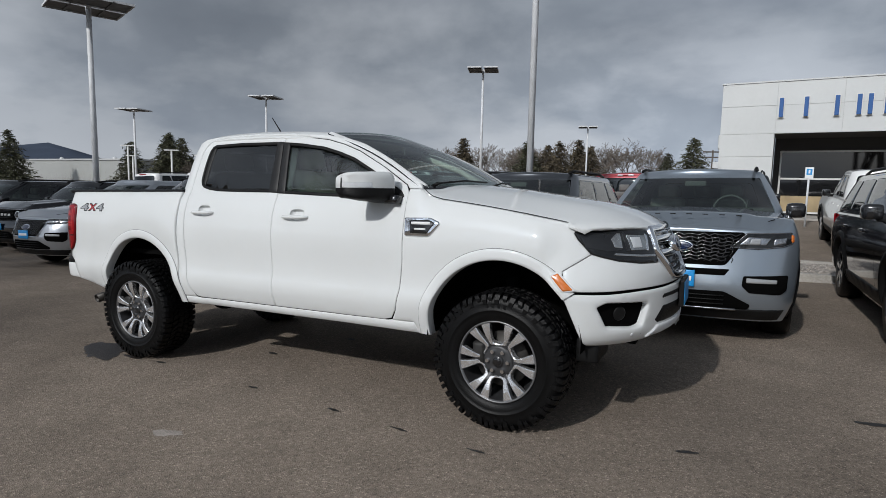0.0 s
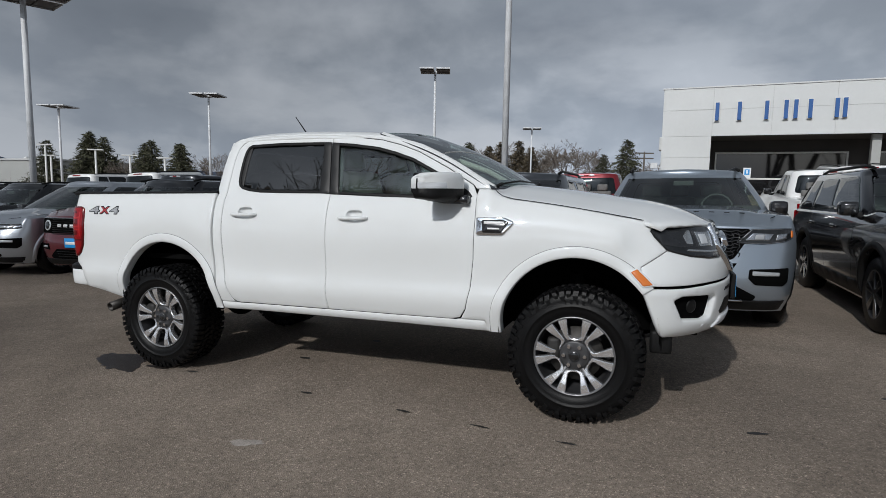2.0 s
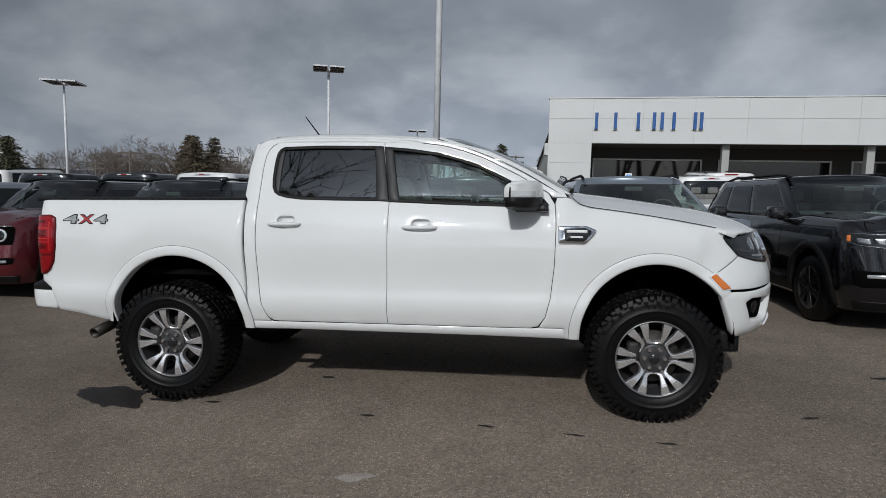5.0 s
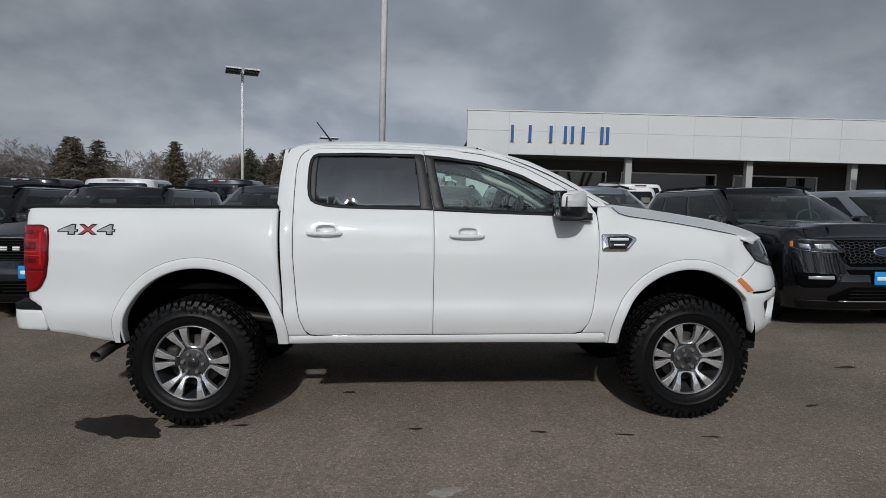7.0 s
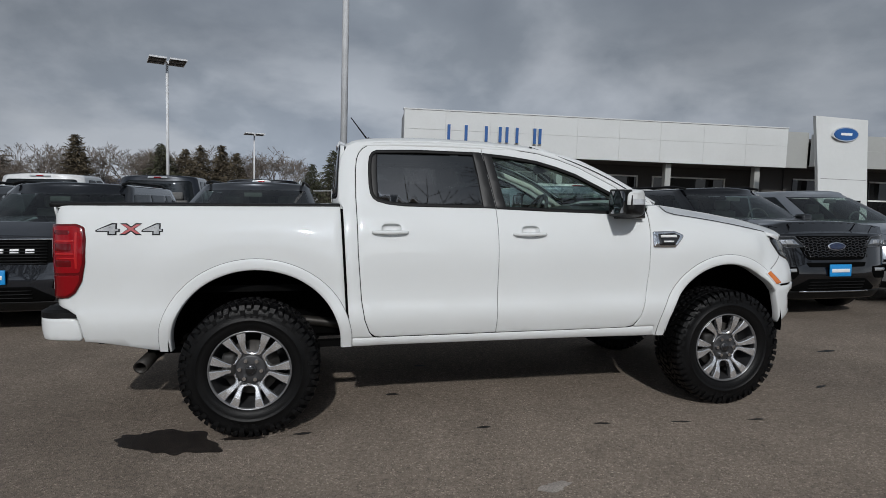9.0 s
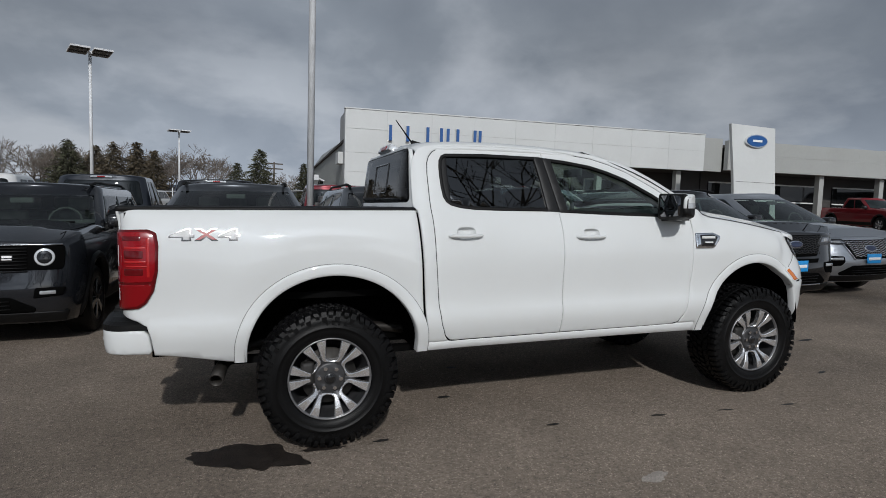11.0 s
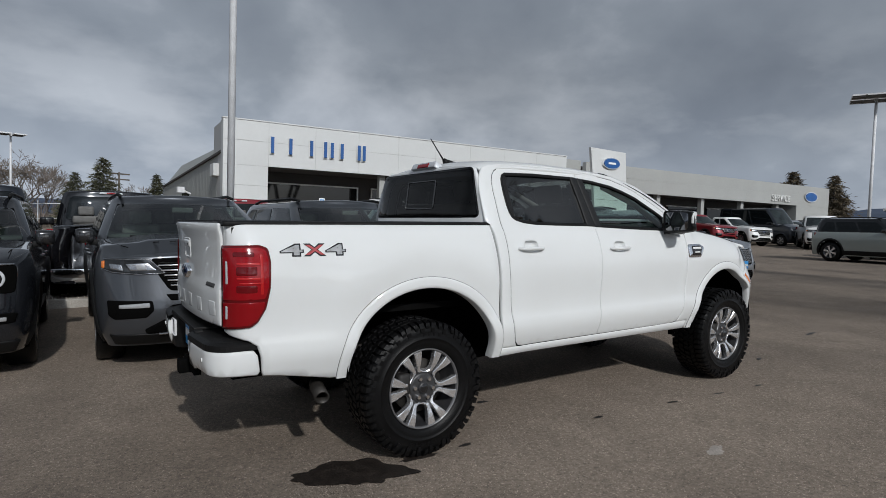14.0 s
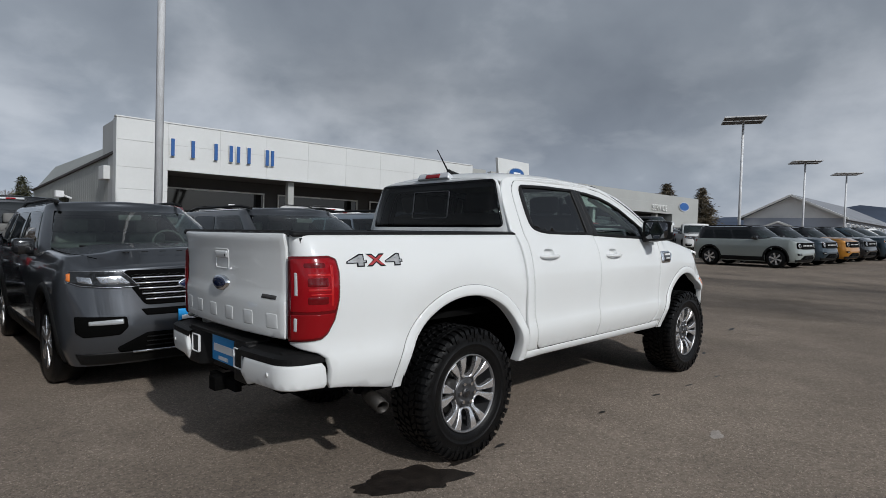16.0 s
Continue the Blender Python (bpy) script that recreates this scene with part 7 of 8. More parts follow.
    part("nose_panel", panel(np_, fascia(s), 0.025, depth=0.03, edge=0.002, lip=0.005, out=o), WHITE_PAINT, TRUCK)
    # headlight
    hl = [(u_for(1.967, 1.166), 1.166), (u_for(1.975, 1.177), 1.177), (u_for(2.0, 1.184), 1.184), (u_at(0.70), 1.188), (u_at(0.56), 1.186), (u_at(0.44), 1.180), (u_at(0.405), 1.172), (u_at(0.415), 1.000), (u_at(0.56), 1.002), (u_at(0.68), 1.019), (u_at(0.735), 1.038), (u_for(2.055, 1.056), 1.056), (u_for(1.989, 1.131), 1.131)]
    lamp = part("headlight", panel(rounded(hl, 0.008), fascia(s, 0.006), 0.025, depth=0.05, edge=0.003, out=o), LAMP_DARK, TRUCK, "smoked headlight with a bright projector lens")
    for nm, pts, d_, m_ in (("lamp_reflector", [(0.150, 1.160), (u_at(0.665), 1.165), (u_at(0.655), 1.075), (u_at(0.72), 1.070), (0.185, 1.090)], 0.0072, LAMP_GREY),
                            ("lamp_reflector", [(u_at(0.700), 1.135), (u_at(0.665), 1.165), (u_at(0.648), 1.165), (u_at(0.652), 1.085), (u_at(0.690), 1.090)], 0.0086, LAMP_LIGHT),
                            ("projector_lens", [(u_at(0.615), 1.155), (u_at(0.455), 1.148), (u_at(0.490), 1.070), (u_at(0.608), 1.072)], 0.0086, LAMP_LIGHT),
                            ("lens_core", [(u_at(0.595), 1.143), (u_at(0.520), 1.140), (u_at(0.525), 1.085), (u_at(0.590), 1.085)], 0.0100, CLEAR_LENS),
                            ("lamp_bezel", [(u_at(0.463), 1.158), (u_at(0.446), 1.150), (u_at(0.478), 1.064), (u_at(0.493), 1.066)], 0.0100, CHROME),
                            ("lamp_bezel", [(u_at(0.640), 1.168), (u_at(0.622), 1.168), (u_at(0.616), 1.066), (u_at(0.634), 1.066)], 0.0092, GLOSS_BLACK),
                            ("lamp_strip", [(u_at(0.700), 1.050), (u_at(0.54), 1.034), (u_at(0.425), 1.030), (u_at(0.425), 1.042), (u_at(0.54), 1.046), (u_at(0.690), 1.060)], 0.0086, LAMP_LIGHT),
                            ("lamp_strip", [(u_at(0.66), 1.024), (u_at(0.54), 1.012), (u_at(0.425), 1.010), (u_at(0.425), 1.016), (u_at(0.54), 1.018), (u_at(0.66), 1.030)], 0.0086, LAMP_GREY)):
        part(nm, panel(rounded(pts, 0.005), fascia(s, d_), 0.025, depth=0.004, edge=0.0008, lip=0.002, out=o), m_, lamp)

# grille
gpoly = [(-0.37, 1.192), (-0.40, 1.06), (-0.30, 0.915), (-0.22, 0.895), (0.22, 0.895), (0.30, 0.915), (0.40, 1.06), (0.37, 1.192)]


def gfn(d):
    def f(y, z):
        p = fascia(1 if y >= 0 else -1, d)(u_at(abs(y)), z)
        return Vector((p.x, y, z))
    return f


gr = part("grille", panel(rounded(gpoly, 0.03), gfn(-0.02), 0.05, depth=0.02, edge=0.0, lip=0, out=(1, 0, 0)), GLOSS_BLACK, TRUCK, "chrome-framed grille with two chrome bars")
part("grille_frame", panel(rounded(inset_poly(gpoly, -0.012), 0.03), gfn(0.022), 0.03, holes=[rounded(inset_poly(gpoly, 0.030), 0.025)], depth=0.045, edge=0.006, out=(1, 0, 0)), CHROME, gr)
for z0, z1 in ((1.105, 1.145), (1.025, 1.065)):
    part("grille_bar", panel(rounded([(-0.365, z0), (0.365, z0), (0.365, z1), (-0.365, z1)], 0.01), gfn(0.020), 0.03, depth=0.03, edge=0.005, out=(1, 0, 0)), CHROME, gr)
for k in range(7):
    z = 0.93 + 0.038 * k
    part("grille_slat", panel([(-0.33, z), (0.33, z), (0.33, z + 0.008), (-0.33, z + 0.008)], gfn(-0.008), 0.06, depth=0.01, edge=0, lip=0, out=(1, 0, 0)), BLACK_PLASTIC, gr)
ov = [(0.125 * math.cos(k * math.tau / 32), 1.085 + 0.052 * math.sin(k * math.tau / 32)) for k in range(32)]
em = part("oval_emblem", panel(ov, gfn(0.04), 0.05, depth=0.03, edge=0.003, out=(1, 0, 0)), CHROME, gr)
part("emblem_face", panel(inset_poly(ov, 0.012), gfn(0.044), 0.05, depth=0.008, out=(1, 0, 0)), OVAL_BLUE, em)
fp = part("plate_bracket", box(2.455, 2.484, -0.16, 0.16, 0.70, 0.86, 0.006), BLACK_PLASTIC, TRUCK, smooth=False)
part("plate", box(2.483, 2.487, -0.148, 0.148, 0.710, 0.850), BLUE_PLATE, fp, smooth=False)
part("skid_plate", panel([(-0.55, 0.0), (0.55, 0.0), (0.48, 1.0), (-0.48, 1.0)], lambda y, t: Vector((2.33 - 0.5 * t - 0.1 * y * y, y, 0.60 - 0.17 * t)), 0.1, depth=0.02, out=(0, 0, -1)), BLACK_PLASTIC, TRUCK)
for s in (-1, 1):
    part("air_dam", box(1.98, 2.10, min(s * 0.42, s * 0.70), max(s * 0.42, s * 0.70), 0.44, 0.58, 0.02), BLACK_PLASTIC, TRUCK)


# wheels
BARREL = mat("rim_barrel", (0.035, 0.035, 0.037), rough=0.5, metal=0.4, var=0.3, vscale=12)
ALLOY_GREY = mat("alloy_grey", (0.22, 0.22, 0.225), rough=0.35, metal=0.7)
HUB_GREY = mat("hub_grey", (0.045, 0.045, 0.047), rough=0.42, metal=0.35, var=0.15, vscale=20)
CALIPER = mat("caliper_cast", (0.02, 0.019, 0.018), rough=0.6, metal=0.2, var=0.4, vscale=30)


def mud_wheel(x, y, s, steer=0.0, phase=0.0):
    """s: side of the truck that the wheel is on."""
    R, w = 0.408, 0.285
    h = w / 2
    m = Matrix.Translation((x, y, 0.408)) @ Matrix.Rotation(steer, 4, "Z") @ Matrix.Rotation(phase, 4, "Y")
    prof = [(0.232, -h * 0.74), (0.240, -h * 0.86), (0.262, -h * 0.97), (0.285, -h * 1.0), (0.300, -h * 1.0), (0.303, -h * 1.03), (0.309, -h * 1.03), (0.312, -h * 1.005), (0.340, -h * 1.02), (0.370, -h * 0.98), (0.386, -h * 0.86), (0.392, -h * 0.5), (0.393, 0)]
    prof = prof + [(r_, -y_) for r_, y_ in prof[-2::-1]]
    bm = add_revolve(bmesh.new(), prof, 72)
    bm.transform(m)
    wh = part("wheel", bm, RUBBER, TRUCK, "black mud-terrain tyre on a six-spoke alloy rim")
    # tread: three uneven rows of blocks and shoulder lugs that run down the sidewall
    rng = random.Random(5)
    tb = bmesh.new()
    n = 56

    def block(aa, yc, wy, ln, skew, bite):
        q = [(-ln / 2, -wy / 2), (ln / 2, -wy / 2 * bite), (ln / 2, wy / 2), (-ln / 2, wy / 2 * bite)]
        lo, hi = [], []
        for a_, b_ in q:
            for lst, rr, k_ in ((lo, 0.386, 1.12), (hi, R - 0.0006, 0.94)):
                t = aa + (a_ * k_ + skew * b_) / R
                lst.append(tb.verts.new((rr * math.cos(t), yc + b_ * k_, rr * math.sin(t))))
        tb.faces.new(hi)
        for j_ in range(4):
            tb.faces.new((lo[j_], lo[(j_ + 1) % 4], hi[(j_ + 1) % 4], hi[j_]))
    for k in range(n):
        a = k * math.tau / n
        for row, (yc, wy) in enumerate(((-0.052, 0.046), (0.0, 0.044), (0.052, 0.046))):
            block(a + (0.45 * row + rng.uniform(-0.1, 0.1)) * math.tau / n, yc + rng.uniform(-0.004, 0.004), wy, rng.uniform(0.028, 0.036), (0.6, -0.3, -0.6)[row] * rng.uniform(0.7, 1.3), rng.uniform(0.6, 1.0))
        for side in (-1, 1):
            aa = a + (0.25 if side > 0 else 0.75) * math.tau / n + rng.uniform(-0.01, 0.01)
            ln = 0.032 if k % 2 else 0.027
            deep = (0.044 if k % 2 else 0.022) + rng.uniform(-0.003, 0.003)
            lean = rng.uniform(-0.012, 0.012)
            P = [(0.4075, 0.082), (0.4075, 0.122 - 0.008 * (k % 2)), (0.399, 0.143 - 0.004 * (k % 2)), (0.393 - deep * 0.5, 0.1495), (0.388 - deep, 0.1495), (0.385 - deep, 0.140), (0.380, 0.078)]
            rows = [[tb.verts.new((r_ * math.cos(aa + (e * (0.8 if i_ > 3 else 1.0) + lean * (i_ > 2)) / R), side * y_, r_ * math.sin(aa + (e * (0.8 if i_ > 3 else 1.0) + lean * (i_ > 2)) / R))) for i_, (r_, y_) in enumerate(P)] for e in (-ln / 2, ln / 2)]
            for j in range(len(P)):
                tb.faces.new((rows[0][j], rows[0][(j + 1) % len(P)], rows[1][(j + 1) % len(P)], rows[1][j]))
            tb.faces.new(rows[0])
            tb.faces.new(rows[1][::-1])
    tb.transform(m)
    bmesh.ops.recalc_face_normals(tb, faces=tb.faces)
    part("tread", tb, RUBBER, wh, smooth=False)
    # raised bars where the maker's marks stand
    for a, da in ((1.38, 0.05), (1.50, 0.04), (1.60, 0.05), (1.71, 0.035), (4.45, 0.06), (4.58, 0.05), (4.70, 0.06), (4.83, 0.05)):
        lt = bmesh.new()
        top = [lt.verts.new((r_ * math.cos(a + e), s * h * 1.030, r_ * math.sin(a + e))) for r_, e in ((0.322, 0), (0.322, da), (0.346, da), (0.346, 0))]
        low = [lt.verts.new((v.co.x, s * h * 1.0, v.co.z)) for v in top]
        lt.faces.new(top)
        for j in range(4):
            lt.faces.new((top[j], low[j], low[(j + 1) % 4], top[(j + 1) % 4]))
        bmesh.ops.recalc_face_normals(lt, faces=lt.faces)
        lt.transform(m)
        part("sidewall_mark", lt, RUBBER, wh, smooth=False)
    # rim
    yo = s * h
    bm = add_revolve(bmesh.new(), [(0.240, yo * 0.80), (0.243, yo * 0.88), (0.240, yo * 0.92), (0.234, yo * 0.91), (0.230, yo * 0.80)], 64)
    bm.transform(m)
    rim = part("rim_lip", bm, ALLOY_GREY, wh)
    bm = add_revolve(bmesh.new(), [(0.232, yo * 0.84), (0.220, yo * 0.5), (0.205, -yo * 0.5), (0.05, -yo * 0.55)], 64)
    bm.transform(m)
    part("rim_barrel", bm, BARREL, wh)

    def face(base, d=0.0):
        """The dished front of the rim, in its own plane."""
        cb, sb = math.cos(base), math.sin(base)

        def f(a_, b_):
            r_ = math.hypot(a_, b_)
            yy = h * (0.66 + 0.24 * smooth(0.05, 0.20, r_)) + d
            return Vector((cb * b_ - sb * a_, s * yy, sb * b_ + cb * a_))
        return f
    arm_o = [(0.2335, 25.2), (0.20, 25.5), (0.165, 26.2), (0.135, 27.0), (0.110, 27.6), (0.099, 24.0), (0.092, 14.0), (0.090, 5.0)]
    arm_i = [(0.100, 4.0), (0.103, 10.0), (0.112, 15.5), (0.127, 16.8), (0.165, 14.2), (0.20, 12.4), (0.2335, 11.6)]
    polar = lambda r_, a_: (r_ * math.sin(radians(a_)), r_ * math.cos(radians(a_)))
    horseshoe = [polar(r_, a_) for r_, a_ in arm_o] + [polar(r_, -a_) for r_, a_ in arm_o[::-1]] + [polar(r_, -a_) for r_, a_ in arm_i[::-1]] + [polar(r_, a_) for r_, a_ in arm_i]
    web = [polar(0.142, 5.6), polar(0.142, -5.6), polar(0.120, -6.5), polar(0.085, -8.5), polar(0.040, -14), polar(0.040, 14), polar(0.085, 8.5), polar(0.120, 6.5)]
    for k in range(6):
        base = k * math.tau / 6 + math.pi / 6
        bm = panel(horseshoe, face(base), 0.03, depth=0.030, edge=0.004, lip=0.0042, out=(0, s, 0))
        bm.transform(m)
        sp = part("spoke", bm, ALLOY, wh, smooth=False)
        bm = panel(inset_poly(horseshoe, 0.004), face(base, -0.020), 0.03, depth=0.030, edge=0, lip=0, out=(0, s, 0))
        bm.transform(m)
        part("spoke_back", bm, ALLOY_DARK, sp)
        bm = panel(web, face(base + math.pi / 6, -0.007), 0.02, depth=0.02, edge=0.002, lip=0.003, out=(0, s, 0))
        bm.transform(m)
        part("spoke_web", bm, ALLOY_DARK, wh)
        a = k * math.tau / 6
        nb = tube((0.063 * math.cos(a), yo * 0.55, 0.063 * math.sin(a)), (0.063 * math.cos(a), yo * 0.84, 0.063 * math.sin(a)), 0.0135, 0.0115, 10)
        nb.transform(m)
        part("wheel_nut", nb, CHROME, wh, smooth=False)
    bm = add_revolve(bmesh.new(), [(0.001, yo * 0.715), (0.078, yo * 0.715), (0.086, yo * 0.70), (0.094, yo * 0.62), (0.096, yo * 0.40)], 36)
    bm.transform(m)
    hb = part("hub", bm, HUB_GREY, wh)
    cap = tube((0, yo * 0.66, 0), (0, yo * 0.80, 0), 0.037, 0.033, 28)
    cap.transform(m)
    part("hub_cap", cap, HUB_GREY, hb)
    cap = tube((0, yo * 0.80, 0), (0, yo * 0.808, 0), 0.026, 0.025, 24)
    cap.transform(m)
    part("hub_emblem", cap, GLOSS_BLACK, hb)
    disc = tube((0, yo * 0.10, 0), (0, yo * 0.28, 0), 0.165, 0.165, 40)
    disc.transform(m)
    br = part("brake_disc", disc, BRAKE, wh)
    cal = box(-0.165, -0.085, yo * 0.40 - 0.05, yo * 0.40 + 0.02, -0.035, 0.10, 0.022)
    cal.transform(Matrix.Translation((x, y, 0.408)) @ Matrix.Rotation(steer, 4, "Z"))
    part("caliper", cal, CALIPER, br)


mud_wheel(-1.612, -0.715, -1, 0.0, 0.10)
mud_wheel(-1.612, 0.845, 1, 0.0, 0.3)
mud_wheel(1.612, -0.700, -1, radians(0), 0.0)
mud_wheel(1.612, 0.830, 1, radians(0), 0.5)

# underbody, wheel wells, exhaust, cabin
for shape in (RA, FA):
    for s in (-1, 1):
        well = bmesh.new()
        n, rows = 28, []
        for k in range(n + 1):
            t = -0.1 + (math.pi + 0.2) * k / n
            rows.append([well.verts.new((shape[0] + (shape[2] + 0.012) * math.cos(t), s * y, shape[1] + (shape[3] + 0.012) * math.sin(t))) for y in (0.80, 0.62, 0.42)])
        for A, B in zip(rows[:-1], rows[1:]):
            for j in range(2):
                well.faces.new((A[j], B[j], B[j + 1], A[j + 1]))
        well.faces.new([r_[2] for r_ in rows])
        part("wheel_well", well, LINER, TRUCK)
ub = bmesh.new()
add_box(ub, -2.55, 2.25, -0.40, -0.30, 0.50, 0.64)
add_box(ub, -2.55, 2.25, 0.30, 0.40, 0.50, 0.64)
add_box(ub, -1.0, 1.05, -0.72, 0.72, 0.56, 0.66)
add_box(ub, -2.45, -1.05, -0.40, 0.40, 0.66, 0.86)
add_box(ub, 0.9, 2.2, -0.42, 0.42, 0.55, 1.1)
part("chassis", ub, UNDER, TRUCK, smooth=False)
ax = bmesh.new()
add_tube(ax, (-1.612, -0.6, 0.41), (-1.612, 0.6, 0.41), 0.055, 0.055, 14)
bmesh.ops.create_uvsphere(ax, u_segments=16, v_segments=10, radius=0.15, matrix=pose(-1.612, 0.1, 0.40))
add_tube(ax, (-1.6, 0.1, 0.42), (0.6, 0.05, 0.52), 0.04, 0.04, 12)
for s in (-1, 1):
    add_box(ax, -2.25, -0.95, s * 0.55 - 0.03, s * 0.55 + 0.03, 0.47, 0.51)
    add_tube(ax, (-1.75, s * 0.5, 0.40), (-1.60, s * 0.42, 0.85), 0.03, 0.03, 10)
    add_tube(ax, (1.612, s * 0.6, 0.41), (1.612, s * 0.2, 0.45), 0.05, 0.05, 12)
    add_box(ax, 1.45, 1.75, s * 0.45 - 0.1, s * 0.45 + 0.1, 0.34, 0.39)
    add_tube(ax, (1.60, s * 0.52, 0.36), (1.58, s * 0.48, 0.86), 0.045, 0.045, 12)
part("axle", ax, UNDER, TRUCK, smooth=False)
ex = bmesh.new()
add_path(ex, [(-0.9, -0.42, 0.56), (-1.15, -0.42, 0.60), (-1.6, -0.40, 0.66), (-1.92, -0.40, 0.560), (-2.06, -0.435, 0.530), (-2.15, -0.54, 0.498), (-2.185, -0.64, 0.480), (-2.200, -0.735, 0.462)], 0.034, 14)
exh = part("exhaust_pipe", ex, EXHAUST, TRUCK)
tipb = add_revolve(bmesh.new(), [(0.030, 0.02), (0.030, -0.07), (0.038, -0.07), (0.038, 0.06)], 24)
tipb.transform(Matrix.Translation((-2.200, -0.735, 0.462)) @ Vector((0.028, 0.20, 0.042)).to_track_quat("Y", "Z").to_matrix().to_4x4())
part("exhaust_tip", tipb, EXHAUST, exh)


def seat(x, y, w=0.5):
    st = part("seat", box(x - 0.25, x + 0.27, y - w / 2, y + w / 2, 0.92, 1.08, 0.05), SEAT, TRUCK)
    bk = box(-0.07, 0.07, -w / 2, w / 2, 0.0, 0.54, 0.055)
    bk.transform(pose(x - 0.24, y, 1.02, 0, -14, 0))
    part("seat_back", bk, SEAT, st)
    for k in ([0] if w < 0.8 else (-0.35, 0.35)):
        hr = box(-0.045, 0.045, -0.12, 0.12, 0.56, 0.70, 0.035)
        hr.transform(pose(x - 0.24, y + k, 1.02, 0, -14, 0))
        part("head_rest", hr, SEAT, st)


seat(0.22, -0.37)
seat(0.22, 0.37)
seat(-0.56, 0.0, 1.2)
part("cab_floor", box(-1.05, 1.0, -0.70, 0.70, 0.66, 0.72), DASH, TRUCK, smooth=False)
part("dashboard", panel([(0.62, -0.66), (1.06, -0.66), (1.06, 0.66), (0.62, 0.66)], lambda x, y: Vector((x, y, 1.36 + 0.05 * math.sin((x - 0.62) * 3.2) - 0.03 * (abs(y) > 0.5))), 0.08, depth=0.4, edge=0.02, out=(0, 0, 1)), DASH, TRUCK)
sw = bmesh.new()
ring = [Vector((0.185 * math.cos(k * math.tau / 28), 0.185 * math.sin(k * math.tau / 28), 0)) for k in range(29)]
add_path(sw, ring, 0.016, 8)
for a in (0.2, math.pi - 0.2, -math.pi / 2):
    add_tube(sw, (0, 0, 0.0), (0.18 * math.cos(a), 0.18 * math.sin(a), 0), 0.022, 0.016, 8)
add_tube(sw, (0, 0, -0.15), (0, 0, 0.03), 0.05, 0.065, 16)
sw.transform(Matrix.Translation((0.60, 0.37, 1.32)) @ pose(0, 0, 0, 0, -65, 0) @ pose(0, 0, 0, 0, 0, 90))
part("steering_wheel", sw, DASH, TRUCK)
part("headliner", panel([(-1.03, -0.56), (0.22, -0.56), (0.22, 0.56), (-1.03, 0.56)], lambda x, y: roofmap(x, y) + Vector((0, 0, -0.05)), 0.1, depth=0.0, edge=0, lip=0, out=(0, 0, -1)), HEADLINER, TRUCK)
for s in (-1, 1):
    part("door_lining", panel([(-0.95, 0.7), (0.9, 0.7), (0.9, 1.34), (-0.95, 1.37)], sidemap(s, -0.06), 0.2, depth=0.0, edge=0, lip=0, out=(0, -s, 0)), LINING, TRUCK)
    bm = bmesh.new()
    add_path(bm, [(0.96, s * 0.60, 1.37), (0.62, s * 0.55, 1.57), (0.27, s * 0.52, 1.70)], 0.024, 8)
    add_path(bm, [(-0.10, s * 0.70, 1.38), (-0.15, s * 0.565, 1.70)], 0.03, 8)
    part("pillar_lining", bm, HEADLINER, TRUCK)
part("inner_mirror", box(0.48, 0.51, -0.12, 0.12, 1.66, 1.73, 0.015), DASH, TRUCK)


def settle(ob):
    """Brings the body shell to its true width and length over the wheels."""
    for c in ob.children:
        if c.name.split(".")[0] in ("wheel", "axle"):
            continue
        co = np.empty(len(c.data.vertices) * 3)
        c.data.vertices.foreach_get("co", co)
        co = co.reshape(-1, 3)
        x = co[:, 0]
        t = np.clip((-2.15 - x) / 0.4, 0, 1)
        f = np.clip((x - 1.75) / 0.35, 0, 1)
        z = co[:, 2]
        cab = np.interp(x, (-2.5, -1.6, -1.1, -0.9, 1.2, 1.95, 2.3), (0.05, 0.35, 0.9, 1.0, 1.0, 0.6, 0.25))
        up = np.clip((z - 0.7) / 0.6, 0, 1)
        co[:, 0] = -0.22 + (x + 0.22) * 1.013 - 0.030 * t * t * (3 - 2 * t) + 0.028 * f * f * (3 - 2 * f) + cab * (0.019 + 0.009 * up) * (1 - 0.9 * f)
        co[:, 1] *= 0.967 + 0.034 * cab
        co[:, 1] += 0.14 * (co[:, 1] + 0.82) / 1.64
        co[:, 2] = 1.44 + (co[:, 2] - 1.44) * 1.010
        c.data.vertices.foreach_set("co", co.ravel())
        c.data.update()
        settle(c)


settle(TRUCK)


